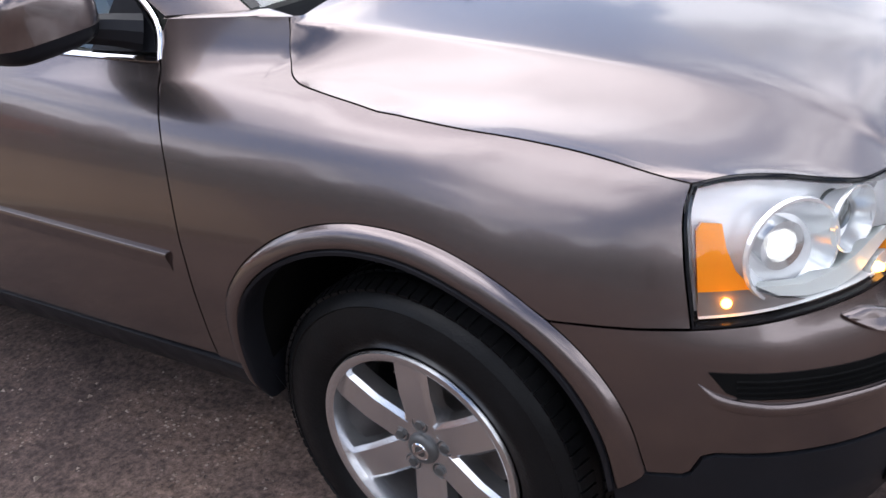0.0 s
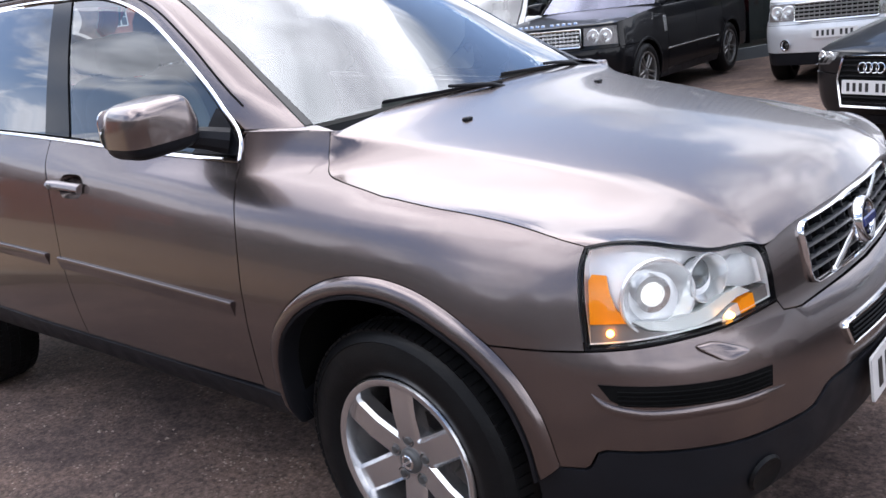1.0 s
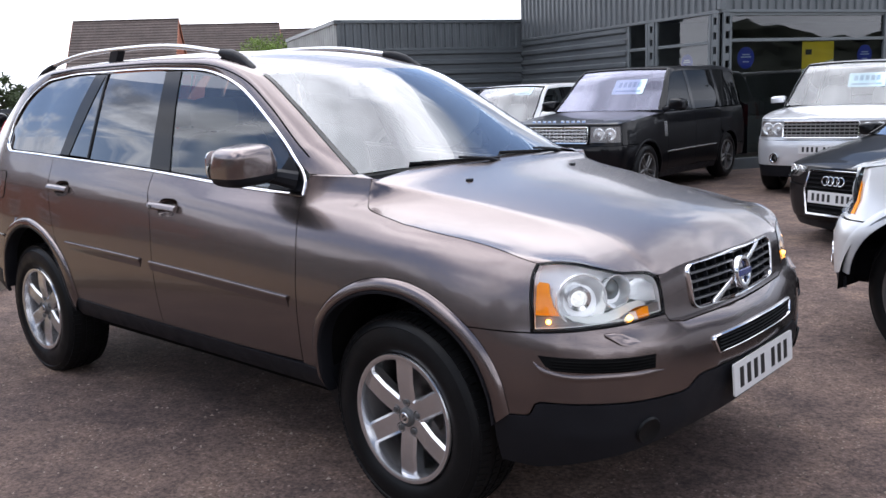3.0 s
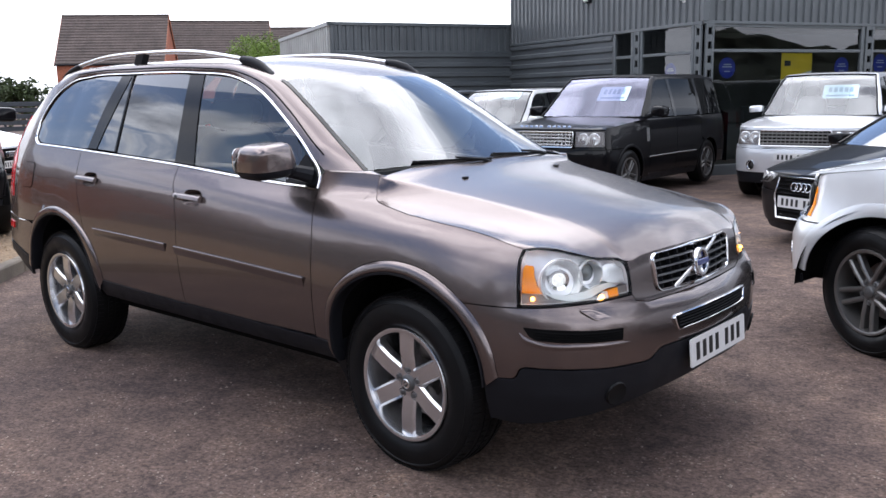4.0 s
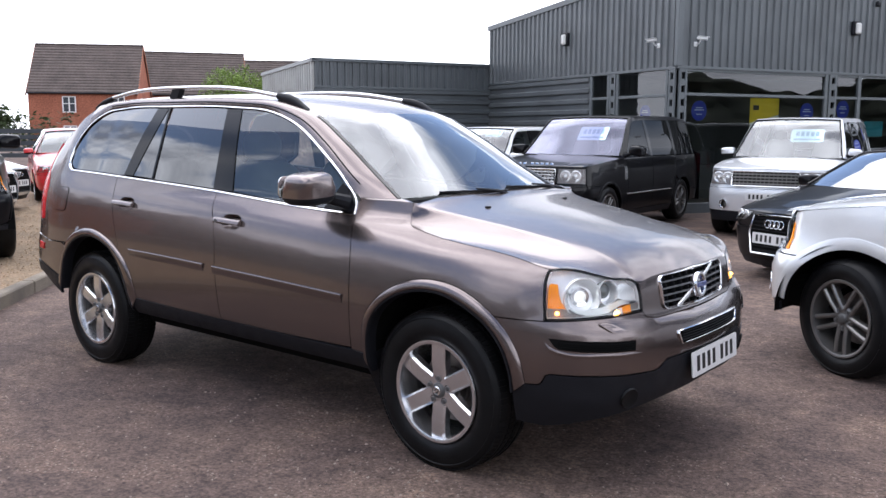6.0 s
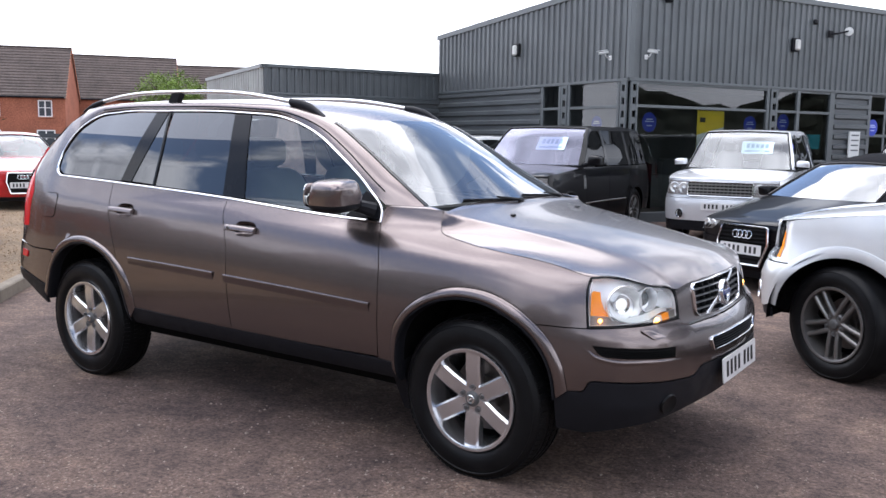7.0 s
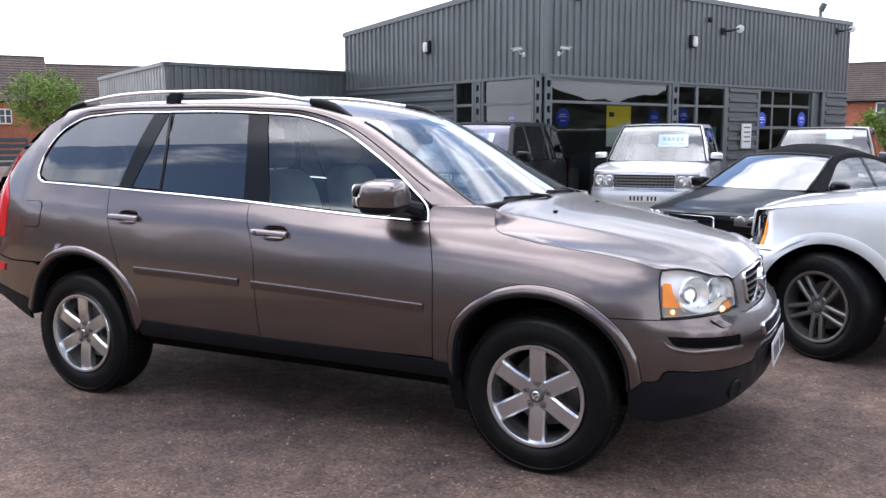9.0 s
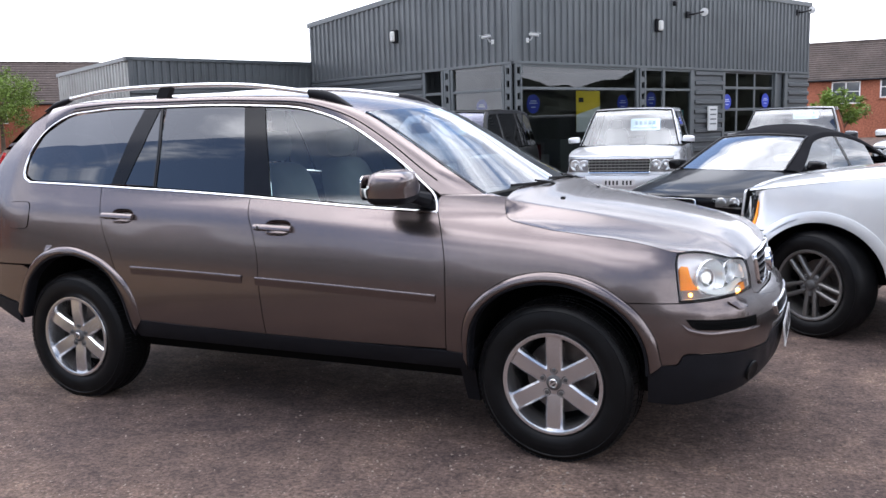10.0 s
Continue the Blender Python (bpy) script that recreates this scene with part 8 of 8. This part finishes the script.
    for y0, y1 in ((-0.55, 0.05), (0.0, 0.55)):
        g = Geo()
        g.tube([(bx + 0.10 + 0.05 * (1 - (y / hw) ** 2), y * hw / 0.9, cowl + 0.035 + 0.02 * (y1 - y)) for y in np.linspace(y0, y1, 5)], 0.009, 6)
        g.done("wiper", PLASTIC, car)
    # tail: closed flat back, rear glass
    g = Geo()
    yb = hw - 0.10
    g.grid([[(xr + 0.02, -yb, floor_z), (xr + 0.02, yb, floor_z)], [(xr + 0.02, -yb, belt), (xr + 0.02, yb, belt)]])
    g.outward((-1.5, 0, 0.7))
    g.done("tailgate", paint_mat, car)
    g = Geo()
    g.grid([[(xr + 0.03, -yb * 0.95, belt), (xr + 0.03, yb * 0.95, belt)], [(x_end, -y_end, z_end), (x_end, y_end, z_end)]])
    g.outward((-1.5, 0, 1.0))
    g.done("rear_screen", PRIVACY, car)
    g = Geo()
    g.box((-wb / 2, 0, floor_z + 0.14), (wb + ro, hw * 1.55, 0.22), 0.03)
    g.box((-wb / 2 - 0.1, 0, belt - 0.25), (wb * 0.75, hw * 1.70, 0.20), 0.03)
    g.done("floor_pan", CAVITY, car)
    g = Geo()
    g.box((bx - 0.25, 0, cowl - 0.12), (0.45, hw * 1.6, 0.22), 0.06)
    g.done("dashboard", CABIN, car)
    for y in (-0.38, 0.38):
        g = Geo()
        g.grid([[(a - (z - 0.7) * 0.2, b, z) for a, b, z in row] for row in ball((bx - 1.05, y, belt - 0.10), (0.09, 0.24, 0.42), 0.5, 14, 10)], closed_v=True, flip=True)
        g.grid(ball((bx - 1.16, y, belt + 0.38), (0.05, 0.12, 0.08), 0.6, 12, 8), closed_v=True, flip=True)
        g.done("seat", CABIN, car, sharp=70)
    # face: grille by style
    gr = c["grille"]
    gx = float(sk(sk.front, (gr[1] + gr[2]) / 2)[0])
    face = Matrix.Translation((gx + 0.004, 0, (gr[1] + gr[2]) / 2)) @ Matrix.Rotation(radians(90), 4, "Z") @ Matrix.Rotation(radians(90 - c.get("rake", 8)), 4, "X")
    gw, gh = gr[0], gr[2] - gr[1]
    grille_ob = new("grille")
    grille_ob.parent = car
    outline = gr[3] if len(gr) > 3 else rounded(gw, gh, 0.03)
    g = Geo()
    g.slab(outline, 0.006, face)
    g.done("grille_backing", CAVITY, grille_ob)
    g = Geo()
    o1, o2 = outline, inset(outline, c.get("rim_w", 0.02))
    g.grid([[(x, y, z) for x, y in o] for o, z in ((o1, 0.0), (o1, 0.014), (inset(outline, 0.004), 0.020), (o2, 0.018), (o2, 0.004))], closed_v=True, at=face)
    g.done("grille_frame", c.get("rim_mat", CHROME), grille_ob, sharp=40)
    bars = c.get("bars", 5)
    for k in range(bars):
        y = -gh / 2 + gh * (k + 1) / (bars + 1)
        half = max((abs(x) for x, yy in outline if abs(yy - y) < gh * 0.35), default=gw / 2) - c.get("rim_w", 0.02)
        g = Geo()
        g.box((0, y, 0.010), (2 * half, gh / (bars + 1) * c.get("bar_f", 0.42), 0.012), 0.003, face)
        g.done("grille_bar", c.get("bar_mat", SATIN), grille_ob)
    if c.get("mesh"):
        for k in range(15):
            x = -gw / 2 + gw * (k + 1) / 16
            g = Geo()
            g.box((x, 0, 0.009), (0.010, gh * 0.92, 0.008), 0.002, face)
            g.done("grille_upright", c.get("bar_mat", SATIN), grille_ob)
    if c.get("rings"):
        ring_logo(face @ Matrix.Translation((0, c["rings"], 0.026)), grille_ob, 4, 0.040, 0.056)
    if c.get("letters"):
        for k in range(10):
            g = Geo()
            g.box(((k - 4.5) * 0.085 + (0.03 if k > 4 else -0.02), 0, 0.0), (0.05, 0.028, 0.006), 0.002, Matrix.Translation((gx - 0.015, 0, c["letters"])) @ Matrix.Rotation(radians(90), 4, "Z") @ Matrix.Rotation(radians(70), 4, "X"))
            g.done("letter_bar", CHROME, car)
    pz, pw = c.get("plate", (0.55, 0.0))
    px = float(sk(sk.front, pz)[0]) + 0.012 + pw
    number_plate(car, Matrix.Translation((px, 0, pz)) @ Matrix.Rotation(radians(90), 4, "Z") @ Matrix.Rotation(radians(88), 4, "X"))
    # price card behind the windscreen
    if c.get("card"):
        f, s, wd, hg = c["card"]
        i = int(s * (len(scr_rows) - 1))
        j = 6 + int(round(f * 6))
        a = Vector(scr_rows[i][j])
        up = (Vector(scr_rows[max(i - 2, 0)][j]) - Vector(scr_rows[min(i + 2, len(scr_rows) - 1)][j])).normalized()
        xa = Vector((0, 1, 0))
        na = xa.cross(up).normalized()
        mm = Matrix.Identity(4)
        for q in range(3):
            mm[q][0], mm[q][1], mm[q][2], mm[q][3] = xa[q], up[q], na[q], a[q] - na[q] * 0.016
        g = Geo()
        g.slab(rounded(wd, hg, 0.02), 0.003, mm)
        card = g.done("price_card", CARD, car, "pale blue price card with plain bars on the windscreen")
        for k in range(5):
            g = Geo()
            g.box(((k - 2) * wd * 0.15, hg * 0.14, 0.004), (wd * 0.10, hg * 0.34, 0.002), 0, mm)
            g.done("print_bar", CARD_INK, card)
        g = Geo()
        g.box((0, -hg * 0.30, 0.004), (wd * 0.8, hg * 0.12, 0.002), 0, mm)
        g.done("print_bar", CARD_INK, card)
    return car


CARD = mat("price_card", (0.56, 0.72, 0.80), 0.5, vary=0.05, scale=6)
CARD_INK = mat("price_ink", (0.25, 0.38, 0.50), 0.5)
DARK_PANE = glass("dark_side_glass", (0.05, 0.055, 0.06), 0.4)
SOFT_SCREEN = glass("sloped_windscreen", (0.70, 0.78, 0.76), 2.4)
VIOLET_SCREEN = glass("heated_screen", (0.50, 0.52, 0.66), 1.9, gloss=(0.76, 0.78, 1.0))
SOFT_TOP = mat("black_canvas", (0.010, 0.010, 0.012), 0.9, spec=0.08, vary=0.15, scale=5, bump=0.0006, bump_scale=250)


def on_ground(x, y, heading):
    """A pose on the ground for a car whose nose points to heading (x, y)."""
    return Matrix.Translation((x, y, ground_z(y))) @ Matrix.Rotation(math.atan2(heading[1], heading[0]), 4, "Z")


LUXURY = dict(half=0.985, front=0.86, rear=1.13, base=2.88, tyre=0.372, paint=SILVER, belt=1.17, roof=1.78, nose=1.06, cowl=1.17, boxy=0.75, tumble=0.17, floor=0.30,
              pillar_a=-0.62, pillar_b=-1.62, pillar_c=-2.55, lamp=(0.81, 1.03), lamp_w=0.46, bumper=0.77, lip=0.42, screen_top=-1.16, dome=0.018, trim=True,
              glass_line=[(-0.62, 1.185), (-0.85, 1.42), (-1.08, 1.665), (-1.19, 1.735), (-1.45, 1.762), (-2.2, 1.772), (-3.3, 1.752), (-3.60, 1.70), (-3.82, 1.20)],
              windows=[(-1.58, -0.66), (-2.55, -1.68), (-3.72, -2.66)], grille=(0.98, 0.795, 1.03), bars=4, bar_f=0.5, mesh=True, plate=(0.65, 0.0), fogs=0.52, rim=0.255, spokes=5, split=True,
              lip_w=0.04, marker=GLOSS_BLACK, crown=0.045, ridge=0.012, rake=6)
rr_front = Vector((-1.94, 9.18))
head = Vector((0.09, -0.996)).normalized()
parked_car("silver_suv", "silver luxury suv with a pale price card by the showroom", on_ground(*(rr_front - head * 0.86), head), dict(LUXURY, half=0.93, card=(0.40, 0.55, 0.50, 0.29), housing=LAMP_GREY, bar_mat=GREY_ALLOY, mirror_out=0.05, mirror_size=0.88))
head = Vector((0.03, -1.0)).normalized()
parked_car("black_suv", "black luxury suv with a chrome mesh grille and violet-tinted windscreen", on_ground(-4.92, 8.15, head),
           dict(LUXURY, paint=BLACK_PAINT, card=(0.40, 0.55, 0.52, 0.31), housing=LAMP_GREY, fogs=0, screen=VIOLET_SCREEN, letters=1.10, alloy=GREY_ALLOY, mirror=BLACK_PAINT, glass=DARK_PANE, rear_glass=DARK_PANE))
OFFROAD = dict(LUXURY, half=0.958, front=0.73, rear=1.10, base=2.885, tyre=0.375, paint=PALE_SILVER, belt=1.16, roof=1.82, nose=1.01, cowl=1.135, boxy=0.55, floor=0.34, bumper=0.74,
               lamp=(0.76, 0.98), grille=(0.98, 0.78, 0.99), fogs=0.50, bars=3, mesh=False, bar_mat=PLASTIC, rim_mat=PALE_SILVER, alloy=GREY_ALLOY, spokes=5, split=True, rim=0.248, arch=0.10, lip_w=0.075, steer=-24, nose_back=100, marker=AMBER, skirt=0.36)
parked_car("silver_offroader", "pale silver off-roader with grey split-spoke wheels", on_ground(1.17, 2.80, (-0.990, 0.14)), OFFROAD)
head = Vector((0.0, -1.0)).normalized()
LOWER = dict(OFFROAD, steer=0, belt=1.00, roof=1.61, nose=0.86, cowl=0.985, bumper=0.62, lamp=(0.65, 0.84), grille=(0.98, 0.64, 0.84), fogs=0, trim=False, glass_line=[(x, z - 0.175) for x, z in OFFROAD["glass_line"]])
parked_car("white_offroader", "white off-roader parked beside a black suv, partly hidden", on_ground(-7.7, 8.9, head), dict(LOWER, paint=WHITE_PAINT, card=(0.55, 0.35, 0.36, 0.22)))
parked_car("grey_offroader", "dark grey off-roader at the end of the row, mostly hidden", on_ground(-10.2, 9.3, head), dict(LOWER, paint=GREY_PAINT))
SOFT = dict(half=0.865, front=0.88, rear=1.04, base=2.65, tyre=0.318, paint=BLACK_PAINT, belt=0.93, roof=1.36, nose=0.73, cowl=0.935, boxy=0.15, tumble=0.22, floor=0.20, doors=2,
            pillar_a=-0.55, pillar_b=-1.80, pillar_c=-1.9, lamp=(0.605, 0.735), lamp_w=0.42, lamp_cut=0.03, housing=GREY_ALLOY, bumper=0.56, lip=0.24, screen_top=-1.16, strip=0.075, foot_in=0.07, bulge=0.06, mirror_out=0.04, mirror_up=0.07, mirror_size=0.8,
            glass_line=[(-0.48, 0.945), (-0.80, 1.10), (-1.15, 1.255), (-1.45, 1.305), (-1.90, 1.30), (-2.35, 1.21), (-2.75, 1.05), (-2.95, 0.95)],
            windows=[(-1.72, -0.60), (-2.40, -1.78)], rear_glass=SIDE_GLASS, grille=(0.62, 0.30, 0.72, [(-0.26, -0.21), (0.26, -0.21), (0.33, 0.02), (0.30, 0.19), (0.27, 0.21), (-0.27, 0.21), (-0.30, 0.19), (-0.33, 0.02)]),
            bars=9, bar_mat=GLOSS_BLACK, bar_f=0.35, rings=0.11, plate=(0.47, 0.018), rim=0.225, spokes=7, roof_paint=SOFT_TOP, crown=0.075, screen=SOFT_SCREEN, rake=10, arch=0.04, marker=GLOSS_BLACK, bowls=(0.4, 0.75))
head = Vector((-0.41, -0.912)).normalized()
tip = Vector((-0.49, 5.20))
parked_car("black_convertible", "black convertible with its canvas roof up and a chrome-framed grille", on_ground(*(tip - head * 0.88), head), SOFT)
HATCH = dict(SOFT, screen=SIDE_GLASS, foot_in=0.0, strip=0.055, bulge=0.0, screen_top=-1.20, paint=SILVER, roof=1.36, roof_paint=SILVER, doors=4, pillar_b=-1.45, pillar_c=-2.3, rear=0.80, base=2.58,
             glass_line=[(-0.50, 0.945), (-0.80, 1.13), (-1.15, 1.305), (-1.45, 1.365), (-2.2, 1.36), (-2.75, 1.28), (-3.05, 1.12), (-3.15, 0.95)], windows=[(-1.42, -0.60), (-2.28, -1.50), (-3.0, -2.36)])
for nm, lab, tip, head, pt in (("silver_hatchback", "silver hatchback with a chrome-framed grille, parked on the gravel", Vector((-11.52, 2.52)), Vector((0.84, 0.54)), SILVER),
                         ("white_hatchback", "pale hatchback parked behind another on the gravel", Vector((-13.26, 3.57)), Vector((0.84, 0.54)), PALE_SILVER),
                         ("red_hatchback", "red hatchback with a chrome-framed grille, parked on the gravel", Vector((-14.0, 5.18)), Vector((0.88, -0.40)), RED_PAINT)):
    head.normalize()
    p = tip - head * 0.88
    parked_car(nm, lab, on_ground(p.x, p.y, head) @ Matrix.Translation((0, 0, 0.095)), dict(HATCH, paint=pt, roof_paint=pt))
head = Vector((0.95, -0.31)).normalized()
parked_car("black_offroader", "black off-roader parked at the kerb edge of the gravel", on_ground(-7.70, -0.20, head) @ Matrix.Translation((0, 0, 0.095)), dict(OFFROAD, paint=BLACK_PAINT, steer=0))
# the two vehicles behind the soft top
parked_car("grey_suv", "dark grey suv parked behind the convertible", on_ground(0.35, 13.2, (-0.05, -1.0)), dict(LUXURY, paint=GREY_PAINT, card=(0.25, 0.4, 0.46, 0.25)))
parked_car("white_suv", "white suv at the far end of the yard, mostly hidden", on_ground(2.9, 14.6, (-0.30, -0.95)), dict(LUXURY, paint=WHITE_PAINT))
